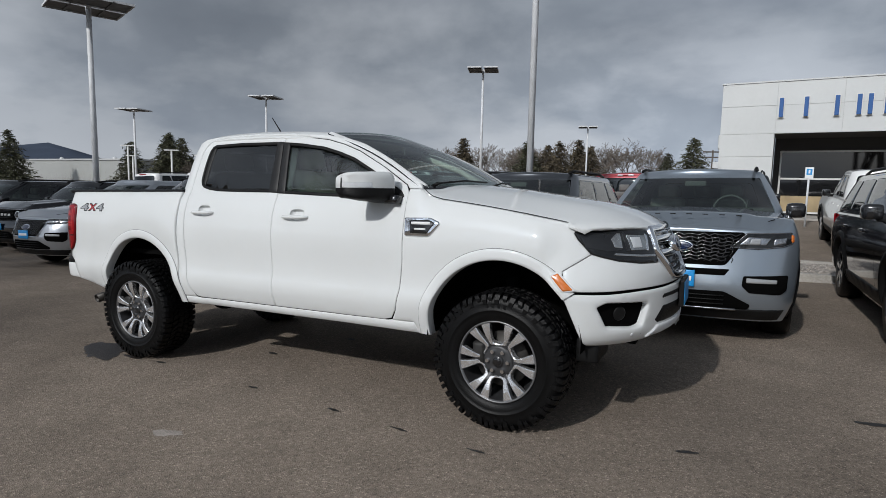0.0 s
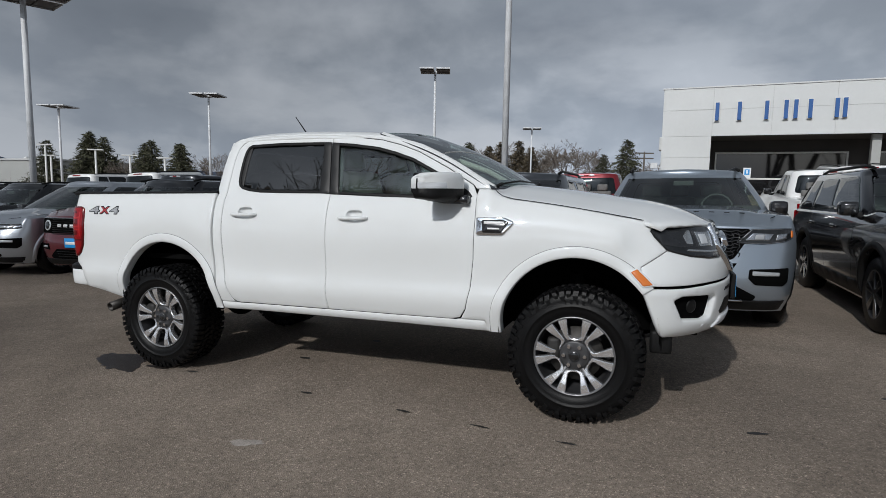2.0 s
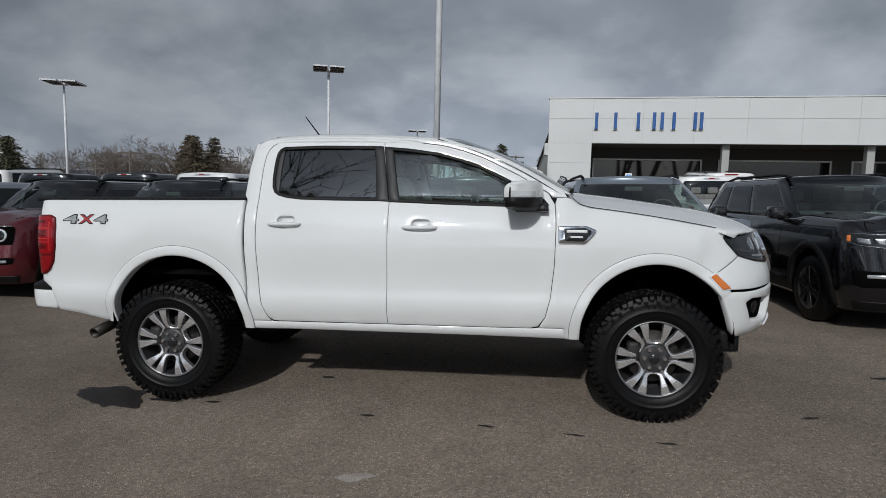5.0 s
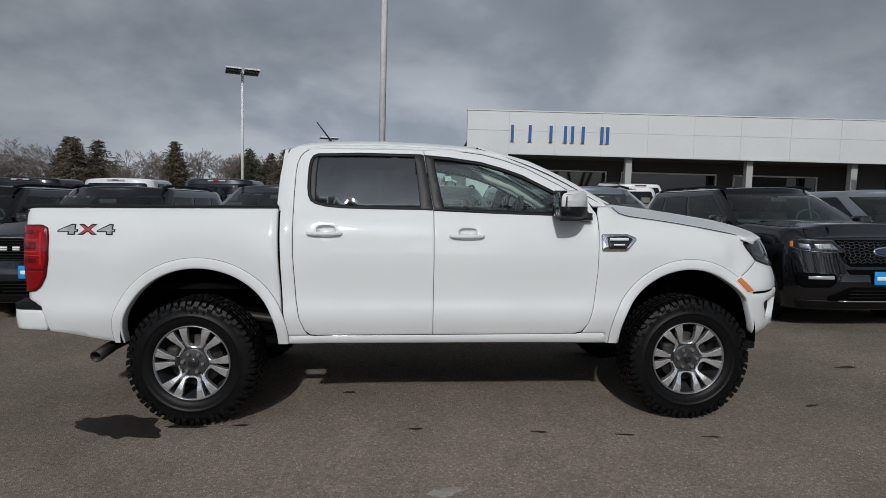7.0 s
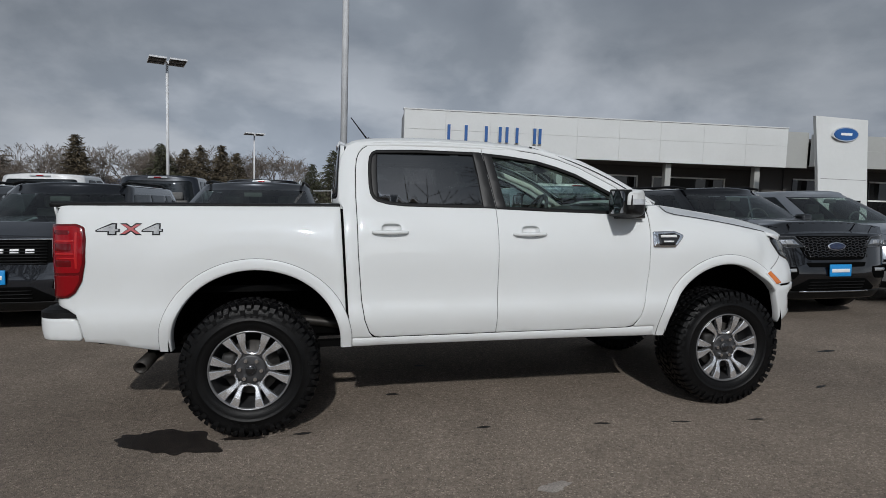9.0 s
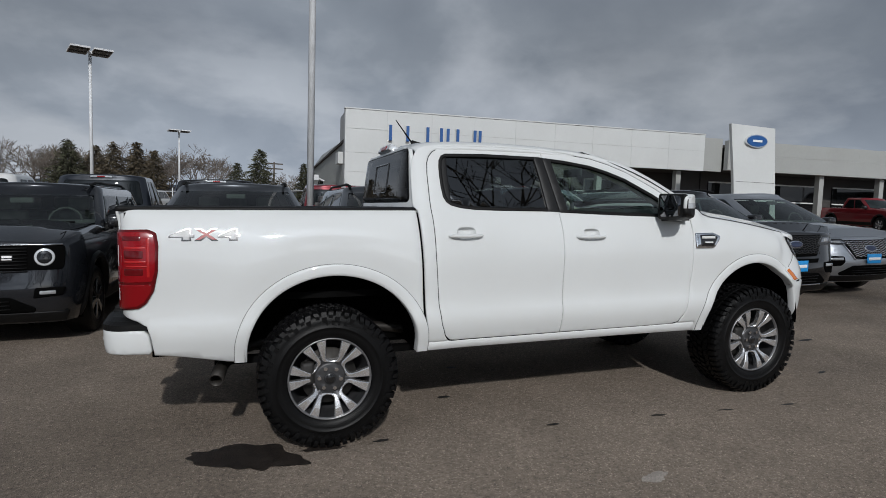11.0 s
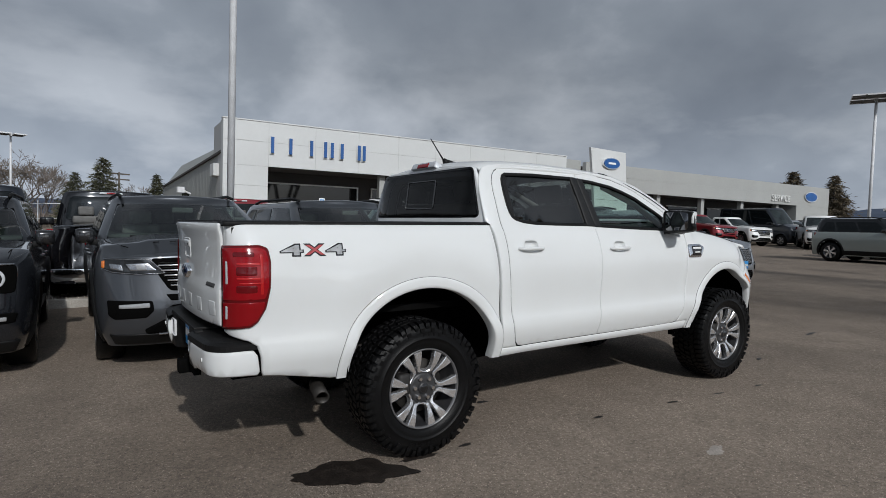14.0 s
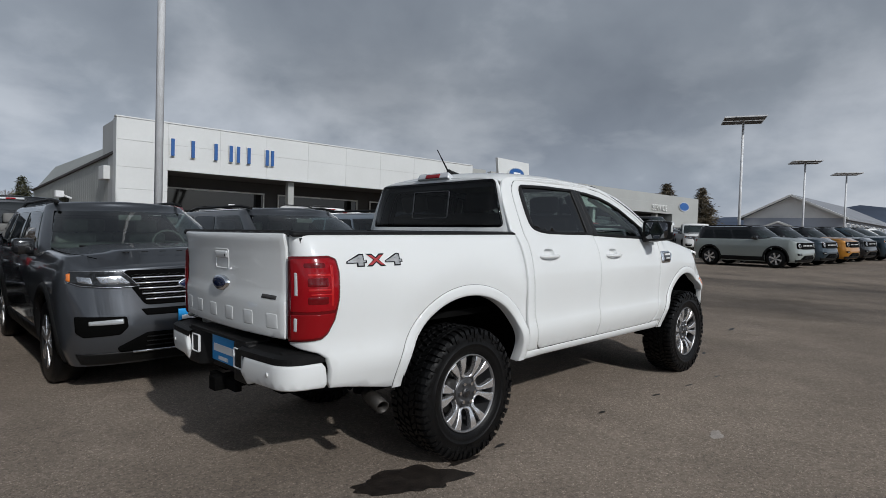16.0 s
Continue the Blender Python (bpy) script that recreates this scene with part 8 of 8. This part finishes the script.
# ---------------------------------------------------------------- planting strip, kerbs, marks on the ground
def island(x0, x1, y0, y1, h=0.13):
    it = thing("planting_strip", pose(0, 0, 0), "gravel planting strip inside a concrete kerb", "planting strip", kind="structure")
    n = max(1, int((x1 - x0) / 1.2))
    for k in range(n):
        a, c = x0 + (x1 - x0) * k / n, x0 + (x1 - x0) * (k + 1) / n
        for ya, yb in ((y0, y0 + 0.15), (y1 - 0.15, y1)):
            m = (a + c) / 2
            part("kerb_stone", box(a + 0.004, c - 0.004, ya, yb, gz(m, ya) - 0.1, gz(m, ya) + h, 0.015), CONCRETE, it, smooth=False)
    bed = bmesh.new()
    add_box(bed, x0, x1, y0 + 0.15, y1 - 0.15, gz(x0, y0) - 0.2, gz(x0, y0) + h - 0.05)
    for v in bed.verts:
        v.co.z = gz(v.co.x, v.co.y) + (h - 0.05 if v.co.z > gz(x0, y0) else -0.2)
    part("gravel_bed", bed, GRAVEL, it, smooth=False)
    rng = random.Random(int(x0 * 10) + 3)
    st = bmesh.new()
    for _ in range(int((x1 - x0) * 130)):
        x, y = rng.uniform(x0 + 0.1, x1 - 0.1), rng.uniform(y0 + 0.18, y1 - 0.2)
        r = rng.uniform(0.018, 0.05)
        z = gz(x, y) + h - 0.05
        vs = [st.verts.new((x + r * dx * rng.uniform(0.7, 1.2), y + r * dy * rng.uniform(0.7, 1.2), z + r * dz)) for dx, dy, dz in ((1, 0, 0), (0, 1, 0), (-1, 0, 0), (0, -1, 0), (0, 0, 0.8))]
        for i in range(4):
            st.faces.new((vs[i], vs[(i + 1) % 4], vs[4]))
    tagged(part("gravel", st, GRAVEL, it, smooth=False), kind="stuff")


island(-16.0, 9.5, 6.95, 9.3)
STAIN = mat("oil_stain", (0.022, 0.020, 0.019), rough=0.55, var=0.3, vscale=20)
WET_AND_SHADE = mat("wet_asphalt_and_shade", (0.020, 0.016, 0.0135), rough=0.42, var=0.6, vscale=14, grain=0.7, gscale=90, bump=0.3, bscale=120)
PALE = mat("pale_patch", (0.30, 0.27, 0.24), rough=0.9, var=0.2, vscale=10, grain=0.3, gscale=90)


def blot(name, x, y, rx, ry, material, label, seed, yaw=0.0, rough_=0.35, n=110, lift=0.003):
    rng = random.Random(seed)
    ph = [(rng.uniform(0, math.tau), rng.uniform(0.4, 1.0)) for _ in range(16)]
    bm = bmesh.new()
    c = bm.verts.new((0, 0, 0))
    ring = []
    for k in range(n):
        t = k * math.tau / n
        q = 1 + rough_ * sum(a / (i + 1.5) * math.sin((i + 2) * t + p) for i, (p, a) in enumerate(ph))
        ring.append(bm.verts.new((rx * q * math.cos(t), ry * q * math.sin(t), 0)))
    for k in range(n):
        bm.faces.new((c, ring[k], ring[(k + 1) % n]))
    ob = link_mesh(name, bm, material, False)
    ob.matrix_world = lot(x, y, yaw) @ pose(0, 0, lift)
    tagged(ob, label, "stain", kind="structure")


for k, (x, y, rx, ry, yaw) in enumerate(((-0.71, -0.21, 0.05, 0.022, 10), (-0.20, -0.93, 0.042, 0.016, 5), (0.57, -1.0, 0.05, 0.014, -5), (1.10, -1.06, 0.055, 0.012, -8), (1.62, -1.11, 0.05, 0.012, -8), (-1.32, -0.84, 0.05, 0.016, 0),
                                         (2.62, -0.59, 0.05, 0.02, 20), (3.6, 0.35, 0.1, 0.03, 15), (4.6, -0.2, 0.12, 0.03, 5), (-0.4, 0.5, 0.05, 0.02, 0))):
    blot("oil_stain", x, y, rx, ry, STAIN, "small dark oil stain on the asphalt", 10 + k, yaw)
blot("wet_patch", -2.08, -0.83, 0.31, 0.16, WET_AND_SHADE, "dark wet patch on the asphalt beside a tyre", 31, -30, 0.3, 160)
# contact shade beneath the tyre, painted as a blot in the wet patch's colour
blot("wet_patch", -1.66, -0.84, 0.13, 0.035, WET_AND_SHADE, "dark contact shade painted under a tyre", 37, 0, 0.3, 40)
blot("pale_patch", -0.05, -1.735, 0.085, 0.045, PALE, "pale worn patch on the asphalt", 41, 25, 0.3)

# disabled-parking sign
ps = thing("parking_sign", pose(4.62, 17.2, gz(4.62, 17.2)), "white and blue parking sign on a steel post", "sign")
part("post", tube((0, 0, 0), (0, 0, 1.75), 0.03, 0.03, 8), GALV, ps)
part("sign_plate", box(-0.115, 0.115, -0.05, -0.03, 1.50, 1.85, 0.01), WHITE_MARK, ps, smooth=False)
part("sign_field", box(-0.075, 0.075, -0.056, -0.05, 1.62, 1.80), BLUE_PLATE, ps, smooth=False)
part("sign_mark", box(-0.025, 0.025, -0.06, -0.056, 1.66, 1.77), WHITE_MARK, ps, smooth=False)


# ---------------------------------------------------------------- trees
def limb(bm, a, b, r0, r1, n=5):
    add_tube(bm, a, b, r0, r1, n, False)


def conifer(x, y, h, seed, warm=False, spread=0.24, dense=1.0):
    rng = random.Random(seed)
    z0 = gz(x, y)
    t = thing("conifer", pose(x, y, z0, 0, 0, rng.uniform(0, 360)), "tall dark conifer with brownish shaded boughs" if warm else "tall dark green conifer with uneven boughs", "tree", "trees behind the lot")
    tr = bmesh.new()
    limb(tr, (0, 0, 0), (0, 0, h * 0.98), h * 0.022, 0.01, 7)
    cr = bmesh.new()
    levels = int(34 * dense)
    for i in range(levels):
        f = 0.08 + 0.91 * i / levels
        z = h * f
        R = h * spread * (1 - f) ** 0.8 * rng.uniform(0.75, 1.1) + 0.05 * h * 0.2
        nb = max(6, int((17 * (1 - f) + 6) * dense))
        for k in range(nb):
            a = rng.uniform(0, math.tau)
            r = R * rng.uniform(0.55, 1.12)
            tip = Vector((r * math.cos(a), r * math.sin(a), z - r * rng.uniform(0.05, 0.45)))
            limb(tr, (0, 0, z), tip, 0.012 * h * 0.1, 0.004, 3)
            m = max(4, int(11 * (r / (h * spread) + 0.25)))
            for q in range(m):
                g = rng.uniform(0.2, 1.05)
                c = Vector((0, 0, z)).lerp(tip, g) + Vector((rng.gauss(0, 1), rng.gauss(0, 1), rng.gauss(0, 0.6))) * h * 0.014
                s = h * rng.uniform(0.018, 0.040)
                d1 = Vector((math.cos(a) + rng.gauss(0, 0.6), math.sin(a) + rng.gauss(0, 0.6), rng.gauss(-0.2, 0.4))).normalized() * s * 1.6
                d2 = Vector((rng.gauss(0, 1), rng.gauss(0, 1), rng.gauss(0, 0.6))).normalized() * s
                cr.faces.new([cr.verts.new(v) for v in (c - d1 * 0.5, c + d2 * 0.6, c + d1)])
    part("trunk", tr, BARK, t)
    part("crown", cr, NEEDLE_WARM if warm else NEEDLE, t, smooth=False)
    return t


def bare_tree(x, y, h, seed, wide=0.5, label="leafless broad tree with fine twigs"):
    rng = random.Random(seed)
    t = thing("bare_tree", pose(x, y, gz(x, y)), label, "tree", "trees behind the lot")
    tr, tw = bmesh.new(), bmesh.new()

    def grow(p, d, ln, r, lev):
        q = p + d * ln
        limb(tr if lev < 3 else tw, p, q, max(r, 0.016), max(r * 0.68, 0.012), 5 if lev < 3 else 3)
        if lev >= 6:
            return
        for _ in range(rng.choice((2, 3, 3))):
            nd = (d + Vector((rng.gauss(0, 1), rng.gauss(0, 1), rng.gauss(0.12, 0.5))) * wide).normalized()
            grow(q, nd, ln * rng.uniform(0.62, 0.86), r * 0.62, lev + 1)
    for k in range(rng.choice((2, 3))):
        d = Vector((rng.gauss(0, 0.22), rng.gauss(0, 0.22), 1)).normalized()
        grow(Vector((rng.gauss(0, 0.1), 0, 0)), d, h * 0.31, h * 0.018, 0)
    top = max(v.co.z for v in tw.verts)
    for b_ in (tr, tw):
        b_.transform(Matrix.Scale(h / top, 4))
    part("trunk", tr, BARK, t)
    part("twig_crown", tw, TWIG, t, smooth=False)
    return t


for k, (x, top, warm) in enumerate(((-22.9, 6.2, 1), (-16.4, 5.8, 0), (-14.7, 5.5, 1), (-13.0, 5.7, 1), (-11.4, 6.0, 1), (-9.8, 5.2, 1), (-3.2, 4.6, 0), (-1.2, 6.0, 0),
                                    (2.7, 4.8, 0), (-33.6, 6.4, 1), (-31.9, 6.2, 1), (-30.5, 6.2, 1), (-55.8, 6.2, 0), (-58.4, 6.5, 0), (-61.0, 6.3, 0), (-53.0, 6.0, 0), (-67.4, 7.1, 0), (-71.6, 8.0, 0), (-69.4, 7.6, 0), (-79.5, 6.9, 0), (-110.0, 9.2, 0))):
    y = 50 + (k * 7 % 5) * 0.6
    conifer(x, y, (top - gz(x, y)) * 1.03, 100 + k, bool(warm), 0.38 if k in (0, 4, 8) else 0.52, 1.35)
for k, (x, top, wide) in enumerate(((-36.6, 6.4, 0.5), (-26.3, 5.7, 0.5), (-28.4, 5.3, 0.45), (-19.3, 5.4, 0.5), (-6.8, 6.2, 0.62), (-17.6, 5.6, 0.4), (-12.2, 6.2, 0.4), (-24.8, 5.0, 0.5), (-40.5, 5.6, 0.5), (-44.5, 5.3, 0.5), (-49.5, 5.2, 0.5), (0.6, 4.0, 0.5), (-64.0, 5.5, 0.5))):
    bare_tree(x, 52, top - gz(x, 52), 200 + k, wide)
rng = random.Random(77)
for k in range(20):
    x = -47.0 + 2.15 * k + rng.uniform(-0.6, 0.6)
    y = rng.uniform(54, 58)
    bare_tree(x, y, (rng.uniform(4.6, 5.9) + 0.4) - gz(x, y), 300 + k, rng.uniform(0.42, 0.6), "brown leafless tree in the belt behind the lot")
conifer(54.6, 20.4, 7.0 - gz(54.6, 20.4), 160, True, 0.52, 1.7)
conifer(64.3, 28.6, 8.6 - gz(64.3, 28.6), 162, True, 0.55, 1.7)
conifer(60.0, 24.3 + 14, 6.0, 161, True, 0.25)
for k, (x, y, h) in enumerate(((-9.5, -42, 23.5), (-0.5, -43, 24.0), (8.5, -42, 23.0), (18.0, -44, 24.5), (-19.0, -42, 24.0), (-29.0, -43, 24.0), (-14.0, -24.0, 25.0), (-20.5, -25.5, 25.0), (10.5, -24.0, 25.0))):
    bare_tree(x, y, h, 240 + k, 0.5, "leafless street tree mirrored in the pickup's windows")
# low scrub that closes the far edge
rng = random.Random(9)
sb = bmesh.new()
for _ in range(12000):
    x, y = rng.uniform(-130, 8), rng.uniform(50, 60)
    h = abs(rng.gauss(0, 1)) * 1.1 + 0.5
    b0 = Vector((x, y, gz(x, y)))
    sb.faces.new([sb.verts.new(v) for v in (b0, b0 + Vector((0.05, 0, 0)), b0 + Vector((rng.gauss(0, 0.35), rng.gauss(0, 0.3), h * 1.1)))])
ob = link_mesh("scrub", sb, TWIG, False)
tagged(ob, "brown leafless scrub along the lot's far edge", "scrub", kind="stuff")

# ---------------------------------------------------------------- distance
# the haze of distance is mixed into the hills' plain blue-grey colour
HILL = mat("hill", (0.070, 0.086, 0.118), rough=1.0, var=0.35, vscale=0.004, spec=0.0)
hm = bmesh.new()
rows = []
for k in range(181):
    t = math.tau * k / 180
    n1 = noise.noise(Vector((math.cos(t) * 2.2, math.sin(t) * 2.2, 3.1))) + 0.5 * noise.noise(Vector((math.cos(t) * 6, math.sin(t) * 6, 1.2)))
    az = math.atan2(math.sin(t), math.cos(t))
    amp = 34 + 22 * n1
    amp += 36 * math.exp(-((az - radians(152)) / 0.05) ** 2) + 18 * math.exp(-((az - radians(156)) / 0.12) ** 2)
    amp += 62 * math.exp(-((az - radians(9.8)) / 0.085) ** 2) + 36 * math.exp(-((az - radians(19.5)) / 0.08) ** 2)
    c, s_ = math.cos(t), math.sin(t)
    rows.append([hm.verts.new((R * c, R * s_, z)) for R, z in ((1250, -8), (1380, amp * 0.45), (1500, amp * 0.8 + 4 * n1), (1620, amp), (2000, amp * 0.3))])
for A, B in zip(rows[:-1], rows[1:]):
    for j in range(4):
        hm.faces.new((A[j], B[j], B[j + 1], A[j + 1]))
tagged(link_mesh("hills", hm, HILL), "wooded hills on the horizon, distance haze painted in as blue-grey", "hills", kind="structure")

# low grey warehouse beyond the left rows
wh = thing("warehouse", pose(0, 0, 0), "long low grey warehouse with a flat roof", "building")
part("wall", box(-150, -92, 60, 80, -2, 4.6), PANEL_GREY, wh, smooth=False)
part("roof_edge", box(-150.2, -91.8, 59.8, 80.2, 4.6, 4.9), METAL_BARN, wh, smooth=False)
for x in (-118.0, -101.0):
    vb = bmesh.new()
    bmesh.ops.create_uvsphere(vb, u_segments=12, v_segments=8, radius=0.4, matrix=pose(x, 63, 5.0))
    part("roof_vent", vb, PANEL_WHITE, wh)

# apartment house across the road
ROOF_M = mat("shingle_roof", (0.20, 0.21, 0.23), rough=0.9, var=0.1, vscale=0.5)
SIDING = mat("grey_siding", (0.31, 0.325, 0.36), rough=0.8, var=0.06, vscale=0.4)
GABLE = mat("pale_siding", (0.60, 0.59, 0.57), rough=0.8, var=0.06, vscale=0.4)
ap = thing("apartment_house", pose(0, 0, 0), "two-storey grey-sided apartment house with white windows and gable roof", "building")
x0, x1, ya, yb, ze, zrg = 112.0, 156.0, 19.6, 35.5, 6.3, 10.2
part("wall", box(x0, x1, ya, yb, -1, ze), SIDING, ap, smooth=False)
bm = bmesh.new()
ym = (ya + yb) / 2
A = [bm.verts.new((x0 - 0.02, y, z)) for y, z in ((ya, ze), (yb, ze), (ym, zrg))]
bm.faces.new(A)
part("gable", bm, GABLE, ap, smooth=False)
for sgn, ye in ((1, ya - 0.8), (-1, yb + 0.8)):
    bm = bmesh.new()
    q = [(x0 - 0.8, ye, ze - 0.35), (x1, ye, ze - 0.35), (x1, ym, zrg), (x0 - 0.8, ym, zrg)]
    lo = [bm.verts.new(p) for p in q]
    hi = [bm.verts.new((p[0], p[1], p[2] + 0.35)) for p in q]
    bm.faces.new(lo)
    bm.faces.new(hi[::-1])
    for k in range(4):
        bm.faces.new((lo[k], hi[k], hi[(k + 1) % 4], lo[(k + 1) % 4]))
    part("roof", bm, ROOF_M, ap, smooth=False)
    part("fascia_board", add_path(bmesh.new(), [(x0 - 0.85, ye, ze - 0.15), (x0 - 0.85, ym, zrg + 0.15)], 0.22, 4), FRAME_WHITE, ap, smooth=False)
bm = bmesh.new()
for k, (y, z) in enumerate(((24.0, 0), (24.0, 3.6), (28.8, 5.4), (33.6, 3.6), (33.6, 0))):
    bm.verts.new((x0 - 3, y, z))
bm.verts.ensure_lookup_table()
f = bm.faces.new(bm.verts[:])
e = bmesh.ops.extrude_face_region(bm, geom=[f])
bmesh.ops.translate(bm, verts=[v for v in e["geom"] if isinstance(v, bmesh.types.BMVert)], vec=(3, 0, 0))
part("porch", bm, SIDING, ap, smooth=False)
for pa, pb in (((24.0 - 0.4, 3.5), (28.8, 5.5)), ((33.6 + 0.4, 3.5), (28.8, 5.5))):
    part("fascia_board", add_path(bmesh.new(), [(x0 - 3.1, *pa), (x0 - 3.1, *pb)], 0.2, 4), FRAME_WHITE, ap, smooth=False)
for y in (21.5, 26.0):
    w = part("window", box(x0 - 0.12 - (3 if y > 24 else 0), x0 - (3 if y > 24 else 0), y, y + 1.7, 1.8, 3.2), FRAME_WHITE, ap, smooth=False)
    part("pane", box(x0 - 0.16 - (3 if y > 24 else 0), x0 - 0.12 - (3 if y > 24 else 0), y + 0.15, y + 1.55, 1.95, 3.05), STORE_GLASS, w, smooth=False)
for k in range(11):
    for z in (1.2, 4.0):
        xa = x0 + 1.5 + 3.8 * k
        w = part("window", box(xa, xa + 2.2, ya - 0.12, ya, z, z + 1.5), FRAME_WHITE, ap, smooth=False)
        for d in (0.12, 1.16):
            part("pane", box(xa + d, xa + d + 0.92, ya - 0.16, ya - 0.12, z + 0.12, z + 1.38), STORE_GLASS, w, smooth=False)

# street lamps and utility poles behind the rows
for x, y, z in ((-55.2, 35, 4.9), (-55.9, 36, 3.9), (-48.3, 35, 4.35), (-43.9, 35, 3.8), (-39.7, 35, 3.55)):
    sl = thing("street_lamp", pose(x, y, gz(x, y), 0, 0, 35), "white double-armed street lamp", "street lamp", "street lamps")
    h = z - gz(x, y)
    part("post", tube((0, 0, 0), (0, 0, h), 0.11, 0.09, 8), FRAME_WHITE, sl)
    part("lamp_arm", box(-0.68, 0.68, -0.14, 0.14, h - 0.05, h + 0.06, 0.03), FRAME_WHITE, sl, smooth=False)
for x, y, z, a in ((-39.0, 45, 2.6, 10), (-31.8, 40, 3.3, 10), (-34.5, 62, 4.2, 10), (0.2, 56, 4.4, 20), (58.0, 38, 7.2, 60)):
    up = thing("utility_pole", pose(x, y, gz(x, y), 0, 0, a), "brown wooden utility pole with crossarms", "utility pole", "utility poles")
    h = z - gz(x, y) + 0.8
    part("post", tube((0, 0, 0), (0, 0, h), 0.11, 0.08, 8), BARK, up)
    for d in (0.15, 0.65):
        part("crossarm", box(-0.9, 0.9, -0.06, 0.06, h - d - 0.06, h - d + 0.06), BARK, up, smooth=False)
# chain-link fence seen past the pickups
fe = thing("wire_fence", pose(0, 0, 0), "grey wire fence along the lot's far edge", "fence")
for k in range(16):
    x = -26 + 1.9 * k
    part("fence_post", tube((x, 38, gz(x, 38)), (x, 38, gz(x, 38) + 1.9), 0.035, 0.035, 6), GALV, fe)
part("fence_rail", add_path(bmesh.new(), [(-26, 38, gz(-26, 38) + 1.85), (3, 38, gz(3, 38) + 1.85)], 0.03, 5), GALV, fe)
part("fence_rail", add_path(bmesh.new(), [(-26, 38, gz(-26, 38) + 0.95), (3, 38, gz(3, 38) + 0.95)], 0.02, 5), GALV, fe)
# a few wooden crates by the fence
for x, y in ((-9.6, 35.4), (-10.5, 35.6)):
    cr = thing("crate", pose(x, y, gz(x, y), 0, 0, 12), "tan cardboard crate beside the far fence", "crate", "crates")
    part("body", box(-0.4, 0.4, -0.4, 0.4, 0, 0.9, 0.02), STORE_WARM, cr, smooth=False)
    part("lid", box(-0.42, 0.42, -0.42, 0.42, 0.9, 0.96, 0.01), STORE_WARM, cr, smooth=False)
